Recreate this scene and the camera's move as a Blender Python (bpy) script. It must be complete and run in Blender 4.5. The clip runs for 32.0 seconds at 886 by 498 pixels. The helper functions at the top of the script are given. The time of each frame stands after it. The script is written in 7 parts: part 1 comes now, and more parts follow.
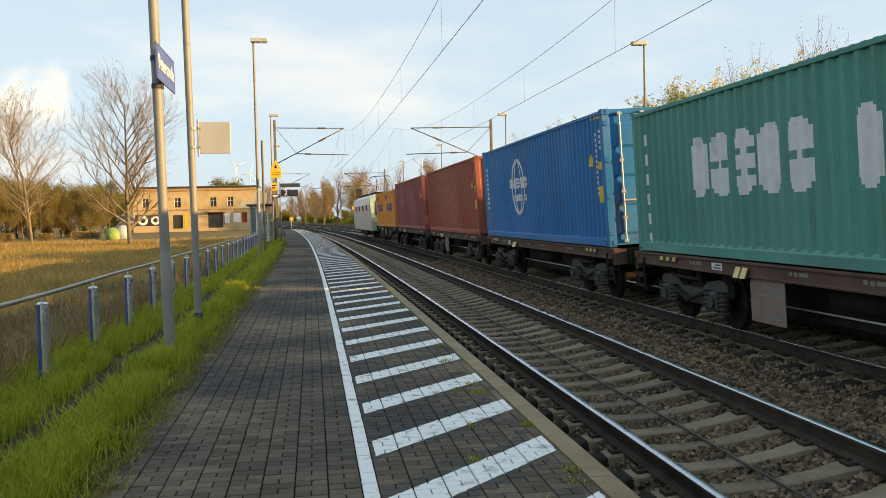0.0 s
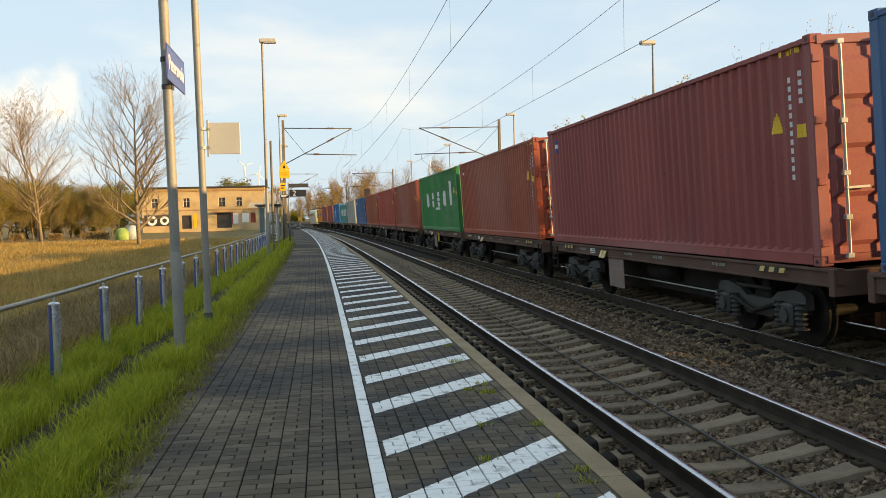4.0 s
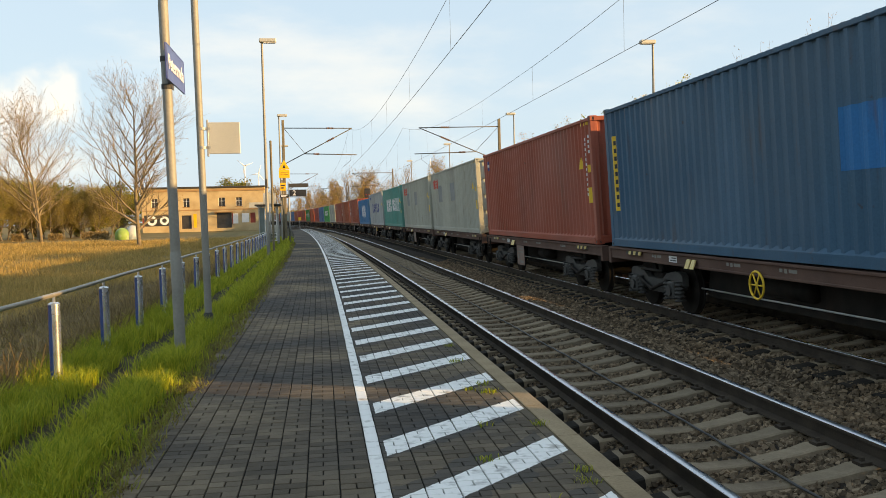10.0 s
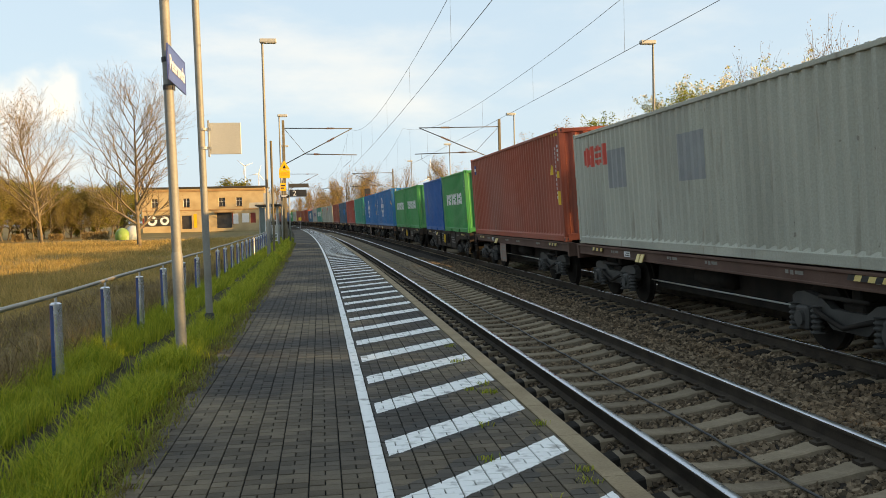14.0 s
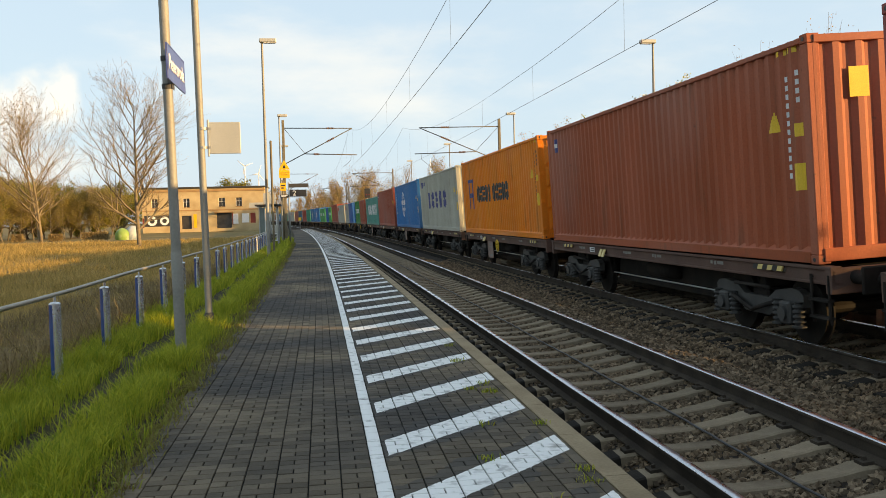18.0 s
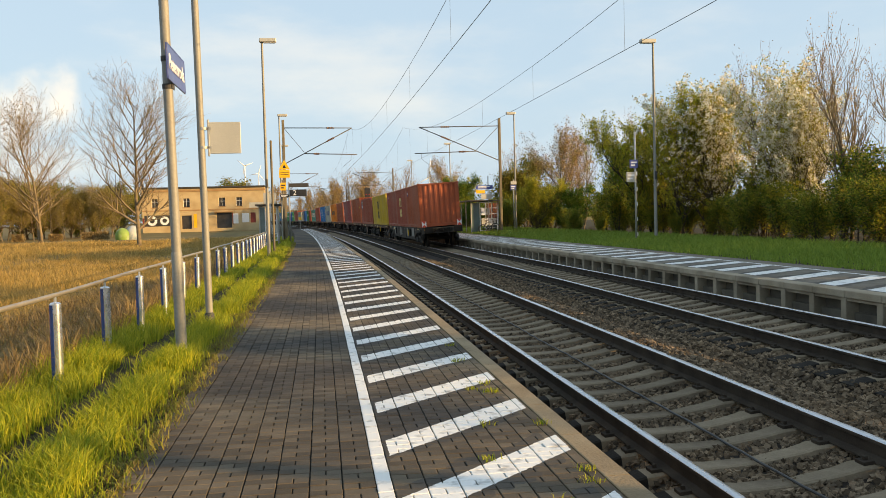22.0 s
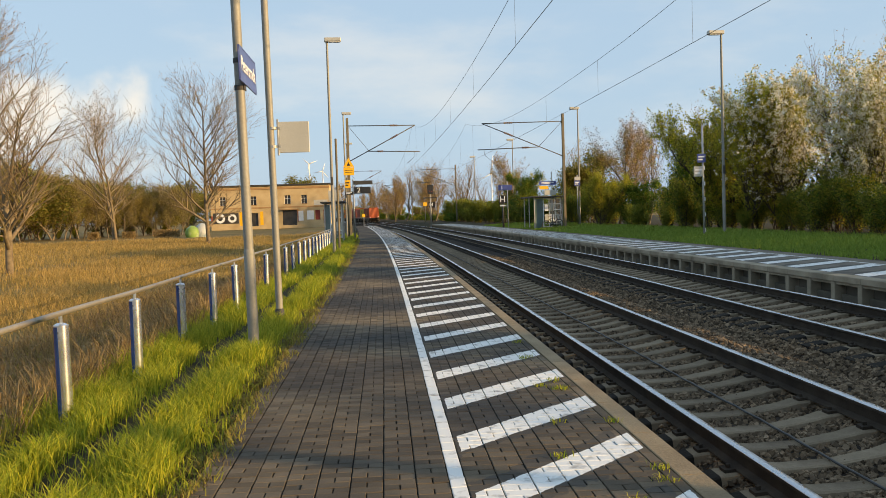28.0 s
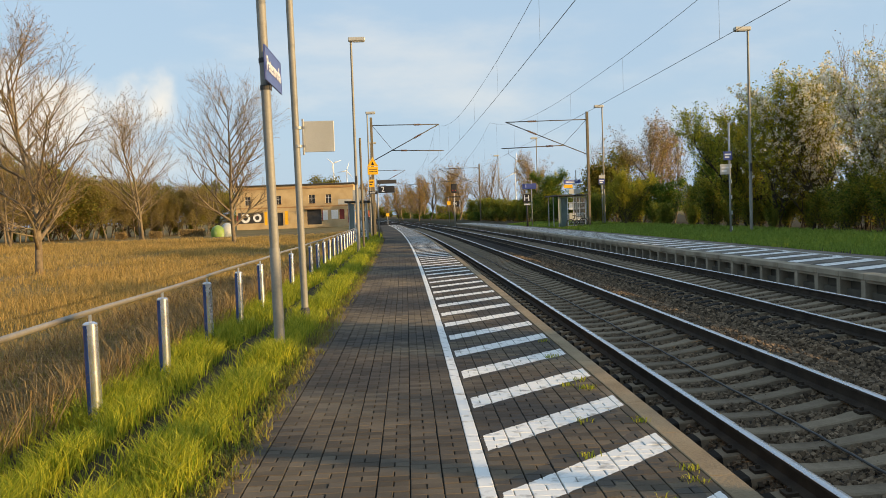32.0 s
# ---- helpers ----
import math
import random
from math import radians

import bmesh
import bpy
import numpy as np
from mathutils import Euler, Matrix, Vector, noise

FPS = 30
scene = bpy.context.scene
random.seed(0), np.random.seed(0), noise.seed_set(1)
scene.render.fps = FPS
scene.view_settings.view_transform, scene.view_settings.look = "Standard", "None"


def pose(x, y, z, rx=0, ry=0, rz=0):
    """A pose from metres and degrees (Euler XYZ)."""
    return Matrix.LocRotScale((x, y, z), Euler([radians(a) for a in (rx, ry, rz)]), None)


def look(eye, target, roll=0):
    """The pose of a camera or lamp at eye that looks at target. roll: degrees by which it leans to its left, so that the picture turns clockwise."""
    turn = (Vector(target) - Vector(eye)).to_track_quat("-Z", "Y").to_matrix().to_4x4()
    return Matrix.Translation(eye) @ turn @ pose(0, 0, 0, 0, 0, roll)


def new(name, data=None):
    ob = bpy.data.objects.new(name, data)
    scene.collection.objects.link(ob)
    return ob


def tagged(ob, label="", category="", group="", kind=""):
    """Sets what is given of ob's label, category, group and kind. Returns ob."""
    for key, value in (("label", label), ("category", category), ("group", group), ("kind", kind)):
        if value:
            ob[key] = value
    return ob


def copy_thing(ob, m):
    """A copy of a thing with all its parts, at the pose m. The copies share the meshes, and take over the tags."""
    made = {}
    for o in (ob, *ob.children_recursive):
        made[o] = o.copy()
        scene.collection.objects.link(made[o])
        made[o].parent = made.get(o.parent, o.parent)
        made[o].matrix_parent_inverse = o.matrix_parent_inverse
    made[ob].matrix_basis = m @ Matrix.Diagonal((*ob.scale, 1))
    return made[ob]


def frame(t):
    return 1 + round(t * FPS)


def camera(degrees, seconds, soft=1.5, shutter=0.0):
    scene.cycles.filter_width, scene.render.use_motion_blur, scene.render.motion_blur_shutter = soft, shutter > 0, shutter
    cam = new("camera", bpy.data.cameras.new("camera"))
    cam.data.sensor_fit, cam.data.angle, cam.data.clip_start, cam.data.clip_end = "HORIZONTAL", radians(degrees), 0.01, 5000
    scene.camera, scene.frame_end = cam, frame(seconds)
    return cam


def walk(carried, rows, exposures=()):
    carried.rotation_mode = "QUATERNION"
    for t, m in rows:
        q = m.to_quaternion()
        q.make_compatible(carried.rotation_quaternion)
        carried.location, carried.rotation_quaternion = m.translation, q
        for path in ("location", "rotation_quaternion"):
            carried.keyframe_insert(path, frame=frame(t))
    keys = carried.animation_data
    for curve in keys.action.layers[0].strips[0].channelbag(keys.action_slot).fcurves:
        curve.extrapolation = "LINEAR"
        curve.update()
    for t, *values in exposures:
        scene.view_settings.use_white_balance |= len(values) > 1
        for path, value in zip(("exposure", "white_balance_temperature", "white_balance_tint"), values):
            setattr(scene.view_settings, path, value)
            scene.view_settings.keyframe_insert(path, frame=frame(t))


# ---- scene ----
# ---- camera ----
def view(yaw, pitch, roll, x, y, z):
    """A camera pose: degrees to the right of the track's direction, up, and of lean."""
    a, b = radians(yaw), radians(pitch)
    eye = Vector((x, y, z))
    return look(eye, eye + Vector((math.sin(a) * math.cos(b), math.cos(a) * math.cos(b), math.sin(b))), roll)


cam = camera(54.633, 32.0, soft=0.6)
walk(cam, [
    (0, view(8.400, -2.259, -1.291, 0.108, -0.015, 1.623)),
    (0.5, view(7.969, -2.278, -1.280, 0.099, -0.014, 1.626)),
    (1, view(7.887, -2.271, -1.303, 0.094, -0.014, 1.626)),
    (1.5, view(7.881, -2.269, -1.310, 0.093, -0.016, 1.626)),
    (2, view(7.874, -2.265, -1.320, 0.093, -0.018, 1.626)),
    (3, view(7.861, -2.256, -1.339, 0.094, -0.020, 1.625)),
    (5.5, view(7.867, -2.250, -1.364, 0.087, -0.017, 1.625)),
    (7, view(7.868, -2.250, -1.375, 0.086, -0.013, 1.624)),
    (8, view(7.863, -2.255, -1.391, 0.089, -0.010, 1.624)),
    (9, view(7.861, -2.262, -1.410, 0.091, -0.005, 1.623)),
    (10, view(7.862, -2.269, -1.421, 0.089, -0.002, 1.622)),
    (11, view(7.859, -2.271, -1.428, 0.088, -0.002, 1.621)),
    (12, view(7.857, -2.269, -1.429, 0.085, -0.005, 1.621)),
    (13, view(7.853, -2.263, -1.429, 0.080, -0.012, 1.623)),
    (14.5, view(7.858, -2.261, -1.417, 0.077, -0.019, 1.627)),
    (16.5, view(7.854, -2.254, -1.471, 0.081, 0.000, 1.618)),
    (18, view(7.856, -2.268, -1.478, 0.081, 0.003, 1.617)),
    (19, view(7.855, -2.282, -1.487, 0.081, 0.004, 1.618)),
    (20, view(7.854, -2.293, -1.494, 0.081, 0.004, 1.619)),
    (21, view(7.853, -2.297, -1.507, 0.079, 0.006, 1.620)),
    (22, view(7.848, -2.297, -1.533, 0.077, 0.008, 1.620)),
    (23, view(7.842, -2.298, -1.557, 0.077, 0.010, 1.620)),
    (23.5, view(7.822, -2.331, -1.603, 0.069, 0.005, 1.622)),
    (24, view(7.711, -2.369, -1.634, 0.062, -0.001, 1.626)),
    (24.5, view(7.610, -2.370, -1.627, 0.055, -0.008, 1.626)),
    (25, view(7.530, -2.384, -1.638, 0.051, -0.016, 1.626)),
    (25.5, view(7.125, -2.403, -1.696, 0.050, -0.021, 1.630)),
    (27.5, view(4.065, -2.417, -1.888, 0.026, -0.017, 1.631)),
    (28, view(3.675, -2.418, -1.855, 0.016, -0.020, 1.630)),
    (28.5, view(3.275, -2.423, -1.924, 0.016, -0.033, 1.635)),
    (29, view(2.928, -2.395, -1.936, 0.014, -0.027, 1.630)),
    (29.5, view(2.544, -2.400, -1.943, 0.008, -0.022, 1.631)),
    (30, view(2.282, -2.405, -1.978, 0.005, -0.014, 1.629)),
    (30.5, view(2.145, -2.401, -1.975, -0.000, -0.014, 1.628)),
    (31, view(2.099, -2.396, -1.966, 0.000, -0.005, 1.624)),
    (31.5, view(2.090, -2.418, -1.987, 0.001, -0.004, 1.627)),
    (32, view(2.085, -2.428, -2.017, 0.000, -0.000, 1.627)),
], exposures=[(0, 1.24, 9500, 12), (19.8, 1.24, 9500, 12), (20.8, 1.12, 9200, 11), (23.5, 1.08, 8900, 11), (25.5, 0.99, 8500, 10), (28, 0.88, 8200, 10), (32, 0.86, 8100, 10)])

# ---- light ----
SUN_BEHIND, SUN_UP = 25.0, 11.0          # degrees behind the track's square, and above the horizon
sun_way = Vector((math.cos(radians(SUN_BEHIND)) * math.cos(radians(SUN_UP)),
                  -math.sin(radians(SUN_BEHIND)) * math.cos(radians(SUN_UP)), math.sin(radians(SUN_UP))))
sun = new("sun", bpy.data.lights.new("sun", "SUN"))
sun.data.energy, sun.data.angle, sun.data.color = 3.7, radians(0.55), (1.0, 0.74, 0.42)
sun.matrix_world = look(sun_way * 100, (0, 0, 0))

world = bpy.data.worlds.new("world")
scene.world = world
world.use_nodes = True
wn, wl = world.node_tree.nodes, world.node_tree.links
wn.clear()
w_out, w_bg = wn.new("ShaderNodeOutputWorld"), wn.new("ShaderNodeBackground")
w_sky = wn.new("ShaderNodeTexSky")
w_sky.sky_type, w_sky.sun_disc = "NISHITA", False
w_sky.sun_elevation, w_sky.sun_rotation = radians(SUN_UP), radians(90 + SUN_BEHIND)
w_sky.air_density, w_sky.dust_density, w_sky.ozone_density = 1.0, 1.3, 1.2
w_tc, w_map, w_n, w_n2 = (wn.new(k) for k in ("ShaderNodeTexCoord", "ShaderNodeMapping", "ShaderNodeTexNoise", "ShaderNodeTexNoise"))
w_map.inputs["Scale"].default_value = (1.0, 1.0, 3.2)
wl.new(w_tc.outputs["Generated"], w_map.inputs["Vector"])
for node, size, detail in ((w_n, 3.1, 7.0), (w_n2, 1.3, 3.0)):
    node.inputs["Scale"].default_value, node.inputs["Detail"].default_value = size, detail
    node.inputs["Roughness"].default_value = 0.58
    wl.new(w_map.outputs["Vector"], node.inputs["Vector"])
w_add = wn.new("ShaderNodeMath")
w_add.operation = "MULTIPLY_ADD"
w_add.inputs[1].default_value, w_add.inputs[2].default_value = 0.7, 0.0
wl.new(w_n2.outputs["Fac"], w_add.inputs[0])
w_sum = wn.new("ShaderNodeMath")
w_sum.operation = "MULTIPLY_ADD"
w_sum.inputs[1].default_value = 0.55
wl.new(w_n.outputs["Fac"], w_sum.inputs[0])
wl.new(w_add.outputs[0], w_sum.inputs[2])
w_ramp = wn.new("ShaderNodeMapRange")
w_ramp.interpolation_type = "SMOOTHSTEP"
w_ramp.inputs["From Min"].default_value, w_ramp.inputs["From Max"].default_value = 0.66, 0.86
w_ramp.inputs["To Max"].default_value = 0.32
wl.new(w_sum.outputs[0], w_ramp.inputs["Value"])
w_mix = wn.new("ShaderNodeMix")
w_mix.data_type = "RGBA"
w_mix.inputs["B"].default_value = (9.4, 9.3, 9.2, 1)
# one bank of cumulus low over the meadow
w_off, w_len, w_bank, w_edge, w_max = (wn.new(k) for k in ("ShaderNodeVectorMath", "ShaderNodeVectorMath", "ShaderNodeMapRange", "ShaderNodeMath", "ShaderNodeMath"))
w_off.operation = "MULTIPLY_ADD"
w_off.inputs[1].default_value = (1.0, 1.0, 3.3)
w_off.inputs[2].default_value = (0.365, -0.92, -3.3 * 0.120)
wl.new(w_tc.outputs["Generated"], w_off.inputs[0])
w_len.operation = "LENGTH"
wl.new(w_off.outputs[0], w_len.inputs[0])
w_edge.operation = "MULTIPLY_ADD"
w_edge.inputs[1].default_value = 0.95
w_puff = wn.new("ShaderNodeTexNoise")
w_puff.inputs["Scale"].default_value, w_puff.inputs["Detail"].default_value = 8.5, 8.0
wl.new(w_tc.outputs["Generated"], w_puff.inputs["Vector"])
wl.new(w_puff.outputs["Fac"], w_edge.inputs[0])
wl.new(w_len.outputs["Value"], w_edge.inputs[2])
w_bank.interpolation_type = "SMOOTHSTEP"
for socket, value in (("From Min", 0.48), ("From Max", 0.68), ("To Min", 0.72), ("To Max", 0.0)):
    w_bank.inputs[socket].default_value = value
wl.new(w_edge.outputs[0], w_bank.inputs["Value"])
w_max.operation = "MAXIMUM"
wl.new(w_ramp.outputs["Result"], w_max.inputs[0])
wl.new(w_bank.outputs["Result"], w_max.inputs[1])
wl.new(w_max.outputs[0], w_mix.inputs["Factor"])
w_haze = wn.new("ShaderNodeMix")
w_haze.data_type = "RGBA"
w_haze.inputs["Factor"].default_value, w_haze.inputs["B"].default_value = 0.70, (4.4, 7.0, 11.0, 1)
wl.new(w_sky.outputs["Color"], w_haze.inputs["A"])
wl.new(w_haze.outputs["Result"], w_mix.inputs["A"])
wl.new(w_mix.outputs["Result"], w_bg.inputs["Color"])
w_bg.inputs["Strength"].default_value = 0.0605
wl.new(w_bg.outputs[0], w_out.inputs[0])

# ---- materials ----
def surface(name, c1, c2, size=3.0, rough=0.7, metal=0.0, bump=0.2, grain=60.0, stain=None, stain_size=0.8, stain_amount=0.5,
            streak=1.0, per_piece=0.0, world_space=False, coat=0.0, spec=0.5, stain_from=0.52, runs=0.0):
    """A worn surface: two tones in patches, a fine grain with relief, stains with a shape of their own, a shift from piece to piece."""
    if rough >= 0.74:
        spec = min(spec, 0.12)
    m = bpy.data.materials.new(name)
    m.use_nodes = True
    n, l = m.node_tree.nodes, m.node_tree.links
    b = n["Principled BSDF"]
    if world_space:
        where = n.new("ShaderNodeNewGeometry").outputs["Position"]
    else:
        where = n.new("ShaderNodeTexCoord").outputs["Object"]
    if runs:
        shift = n.new("ShaderNodeVectorMath")
        shift.operation = "MULTIPLY_ADD"
        shift.inputs[1].default_value = (31.0, 57.0, 9.0)
        l.new(n.new("ShaderNodeObjectInfo").outputs["Random"], shift.inputs[0])
        l.new(where, shift.inputs[2])
        where = shift.outputs[0]
    mp = n.new("ShaderNodeMapping")
    mp.inputs["Scale"].default_value = (1, 1, 1 / streak)
    l.new(where, mp.inputs["Vector"])

    def noise_node(scale, detail, source):
        t = n.new("ShaderNodeTexNoise")
        t.inputs["Scale"].default_value, t.inputs["Detail"].default_value = scale, detail
        l.new(source, t.inputs["Vector"])
        return t.outputs["Fac"]

    def remap(value, lo, hi, top=1.0):
        r = n.new("ShaderNodeMapRange")
        r.inputs["From Min"].default_value, r.inputs["From Max"].default_value, r.inputs["To Max"].default_value = lo, hi, top
        l.new(value, r.inputs["Value"])
        return r.outputs["Result"]

    def blend(fac, a, bb, kind="MIX"):
        x = n.new("ShaderNodeMix")
        x.data_type, x.blend_type = "RGBA", kind
        for socket, value in (("Factor", fac), ("A", a), ("B", bb)):
            if isinstance(value, (tuple, float, int)):
                x.inputs[socket].default_value = (*value, 1) if isinstance(value, tuple) else value
            else:
                l.new(value, x.inputs[socket])
        return x.outputs["Result"]

    patches = noise_node(size, 4, mp.outputs["Vector"])
    fine = noise_node(grain, 3, where)
    col = blend(remap(patches, 0.32, 0.68), c1, c2)
    col = blend(0.35, col, blend(remap(fine, 0.3, 0.7), (0.72, 0.72, 0.72), (1.2, 1.2, 1.2)), "MULTIPLY")
    if stain:
        s = noise_node(stain_size, 6, mp.outputs["Vector"])
        col = blend(remap(s, stain_from, stain_from + 0.2, stain_amount), col, stain)
    if runs:
        thin = n.new("ShaderNodeMapping")
        thin.inputs["Scale"].default_value = (1.0, 3.4, 0.42)
        l.new(where, thin.inputs["Vector"])
        col = blend(remap(noise_node(1.5, 7, thin.outputs["Vector"]), 0.60, 0.76, runs), col, (0.11, 0.058, 0.032))
        col = blend(remap(noise_node(7.0, 4, where), 0.70, 0.76, runs), col, (0.075, 0.040, 0.025))
        worn_off = noise_node(0.23, 2, where)
        col = blend(remap(worn_off, 0.45, 0.75, 0.10), col, (0.62, 0.60, 0.55))
    if per_piece:
        tone = n.new("ShaderNodeMath")
        tone.operation = "ADD"
        l.new(n.new("ShaderNodeObjectInfo").outputs["Random"], tone.inputs[0])
        l.new(n.new("ShaderNodeNewGeometry").outputs["Random Per Island"], tone.inputs[1])
        wrap = n.new("ShaderNodeMath")
        wrap.operation = "FRACT"
        l.new(tone.outputs[0], wrap.inputs[0])
        lo, hi = 1 - per_piece, 1 + per_piece
        col = blend(1.0, col, blend(wrap.outputs[0], (lo, lo, lo), (hi, hi * 0.99, hi * 0.97)), "MULTIPLY")
    l.new(col, b.inputs["Base Color"])
    l.new(remap(patches, 0.2, 0.8, 1.0), b.inputs["Roughness"])
    rr = b.inputs["Roughness"].links[0].from_node
    rr.inputs["To Min"].default_value, rr.inputs["To Max"].default_value = max(0.05, rough - 0.1), min(1, rough + 0.1)
    b.inputs["Metallic"].default_value = metal
    b.inputs["Specular IOR Level"].default_value = spec
    b.inputs["Coat Weight"].default_value = coat
    if bump:
        bp = n.new("ShaderNodeBump")
        bp.inputs["Strength"].default_value, bp.inputs["Distance"].default_value = bump, 0.01
        l.new(fine, bp.inputs["Height"])
        l.new(bp.outputs["Normal"], b.inputs["Normal"])
    return m


def leafy(name, c1, c2, glow=0.35, rough=0.55):
    """Leaves, grass or petals: two tones from piece to piece, light shining through."""
    m = bpy.data.materials.new(name)
    m.use_nodes = True
    n, l = m.node_tree.nodes, m.node_tree.links
    b = n["Principled BSDF"]
    x = n.new("ShaderNodeMix")
    x.data_type = "RGBA"
    x.inputs["A"].default_value, x.inputs["B"].default_value = (*c1, 1), (*c2, 1)
    l.new(n.new("ShaderNodeNewGeometry").outputs["Random Per Island"], x.inputs["Factor"])
    l.new(x.outputs["Result"], b.inputs["Base Color"])
    b.inputs["Roughness"].default_value = rough
    b.inputs["Specular IOR Level"].default_value = 0.12
    t = n.new("ShaderNodeBsdfTranslucent")
    l.new(x.outputs["Result"], t.inputs["Color"])
    mix = n.new("ShaderNodeMixShader")
    mix.inputs[0].default_value = glow
    l.new(b.outputs[0], mix.inputs[1])
    l.new(t.outputs[0], mix.inputs[2])
    l.new(mix.outputs[0], n["Material Output"].inputs["Surface"])
    return m


def platform_paint(name, c1, c2, line, stripes, slant, phase, period, share, white=(0.80, 0.79, 0.76), per_piece=0.22, stain_from=0.52):
    """Paving with a painted safety line and slanting stripes; d is the distance from the curved reference line, s runs along it."""
    m = surface(name, c1, c2, size=1.7, rough=0.85, bump=0.35, grain=70, stain=(0.042, 0.041, 0.041), stain_size=0.42,
                stain_amount=0.85, per_piece=per_piece, world_space=True, spec=0.3, stain_from=stain_from)
    n, l = m.node_tree.nodes, m.node_tree.links
    b = n["Principled BSDF"]
    base = b.inputs["Base Color"].links[0].from_socket

    def calc(op, a, bb=0.0, c=0.0):
        k = n.new("ShaderNodeMath")
        k.operation = op
        for i, v in enumerate((a, bb, c)):
            if isinstance(v, (int, float)):
                k.inputs[i].default_value = v
            else:
                l.new(v, k.inputs[i])
        return k.outputs[0]

    sep = n.new("ShaderNodeSeparateXYZ")
    pos = n.new("ShaderNodeNewGeometry").outputs["Position"]
    l.new(pos, sep.inputs[0])
    jit = n.new("ShaderNodeTexNoise")
    jit.inputs["Scale"].default_value, jit.inputs["Detail"].default_value = 22.0, 3.0
    l.new(pos, jit.inputs["Vector"])
    edge = calc("MULTIPLY_ADD", jit.outputs["Fac"], 0.05, -0.025)
    s = calc("ADD", sep.outputs["Y"], edge)
    d = calc("ADD", calc("MULTIPLY_ADD", calc("MULTIPLY", sep.outputs["Y"], sep.outputs["Y"]), KURVE / 2, sep.outputs["X"]), calc("MULTIPLY", edge, 0.4))

    def inside(v, lo, hi):
        return calc("MULTIPLY", calc("GREATER_THAN", v, lo), calc("LESS_THAN", v, hi))

    run = calc("FRACT", calc("DIVIDE", calc("SUBTRACT", calc("MULTIPLY_ADD", d, -slant, s), phase), period))
    stripe = calc("MULTIPLY", calc("LESS_THAN", run, share), inside(d, *stripes))
    # dark worn seams of an older, wider coat along both edges of each stripe
    seam_n = n.new("ShaderNodeTexNoise")
    seam_n.inputs["Scale"].default_value, seam_n.inputs["Detail"].default_value = 2.6, 5.0
    l.new(pos, seam_n.inputs["Vector"])
    reach = calc("MULTIPLY_ADD", seam_n.outputs["Fac"], 0.46, -0.07)
    seam = calc("MAXIMUM", calc("LESS_THAN", run, calc("ADD", reach, share)), calc("GREATER_THAN", run, calc("SUBTRACT", 1.06, reach)))
    seam = calc("MULTIPLY", seam, inside(d, stripes[0] - 0.06, stripes[1] - 0.10))
    dull = n.new("ShaderNodeMix")
    dull.data_type = "RGBA"
    dull.inputs["B"].default_value = (0.058, 0.056, 0.054, 1)
    l.new(calc("MULTIPLY", seam, 0.62), dull.inputs["Factor"])
    l.new(base, dull.inputs["A"])
    base = dull.outputs["Result"]
    mask = calc("MAXIMUM", inside(d, *line), stripe)
    wear = n.new("ShaderNodeTexNoise")
    wear.inputs["Scale"].default_value, wear.inputs["Detail"].default_value = 9.0, 6.0
    l.new(pos, wear.inputs["Vector"])
    worn = n.new("ShaderNodeMapRange")
    worn.inputs["From Min"].default_value, worn.inputs["From Max"].default_value = 0.28, 0.46
    worn.inputs["To Min"].default_value, worn.inputs["To Max"].default_value = 0.35, 0.94
    l.new(wear.outputs["Fac"], worn.inputs["Value"])
    x = n.new("ShaderNodeMix")
    x.data_type = "RGBA"
    x.inputs["B"].default_value = (*white, 1)
    l.new(calc("MULTIPLY", mask, worn.outputs["Result"]), x.inputs["Factor"])
    l.new(base, x.inputs["A"])
    l.new(x.outputs["Result"], b.inputs["Base Color"])
    return m


def glass(name, tint=(0.8, 0.9, 0.9), rough=0.05):
    m = bpy.data.materials.new(name)
    m.use_nodes = True
    b = m.node_tree.nodes["Principled BSDF"]
    b.inputs["Base Color"].default_value = (*tint, 1)
    b.inputs["Roughness"].default_value, b.inputs["Transmission Weight"].default_value, b.inputs["IOR"].default_value = rough, 1.0, 1.3
    return m


KURVE = 0.000439
M = {}
M["paver"] = platform_paint("paver", (0.116, 0.089, 0.061), (0.220, 0.168, 0.114), (0.345, 0.445), (0.475, 1.70), 0.945, 5.30, 1.283, 0.31, stain_from=0.36, per_piece=0.27)
M["paver_far"] = platform_paint("paver_far", (0.13, 0.112, 0.09), (0.20, 0.172, 0.14), (11.60, 11.70), (9.62, 11.55), 0.63, 13.37, 1.49, 0.36)
M["joint"] = surface("joint", (0.012, 0.011, 0.010), (0.03, 0.028, 0.022), 6, 0.95, bump=0.5, world_space=True)
M["edge_strip"] = surface("edge_strip", (0.24, 0.175, 0.108), (0.33, 0.25, 0.16), 2.5, 0.9, bump=0.6, grain=45, stain=(0.1, 0.08, 0.06), world_space=True)
M["concrete"] = surface("concrete", (0.30, 0.245, 0.175), (0.40, 0.34, 0.255), 1.6, 0.9, bump=0.4, stain=(0.09, 0.073, 0.05), stain_size=1.1, stain_from=0.46, world_space=True)
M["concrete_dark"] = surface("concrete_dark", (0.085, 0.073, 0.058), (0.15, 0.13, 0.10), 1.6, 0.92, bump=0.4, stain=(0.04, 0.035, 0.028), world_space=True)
M["sleeper"] = surface("sleeper", (0.165, 0.126, 0.086), (0.255, 0.203, 0.145), 2.2, 0.9, bump=0.5, grain=50, stain=(0.075, 0.053, 0.038), stain_size=2.0, stain_amount=0.7, per_piece=0.18)
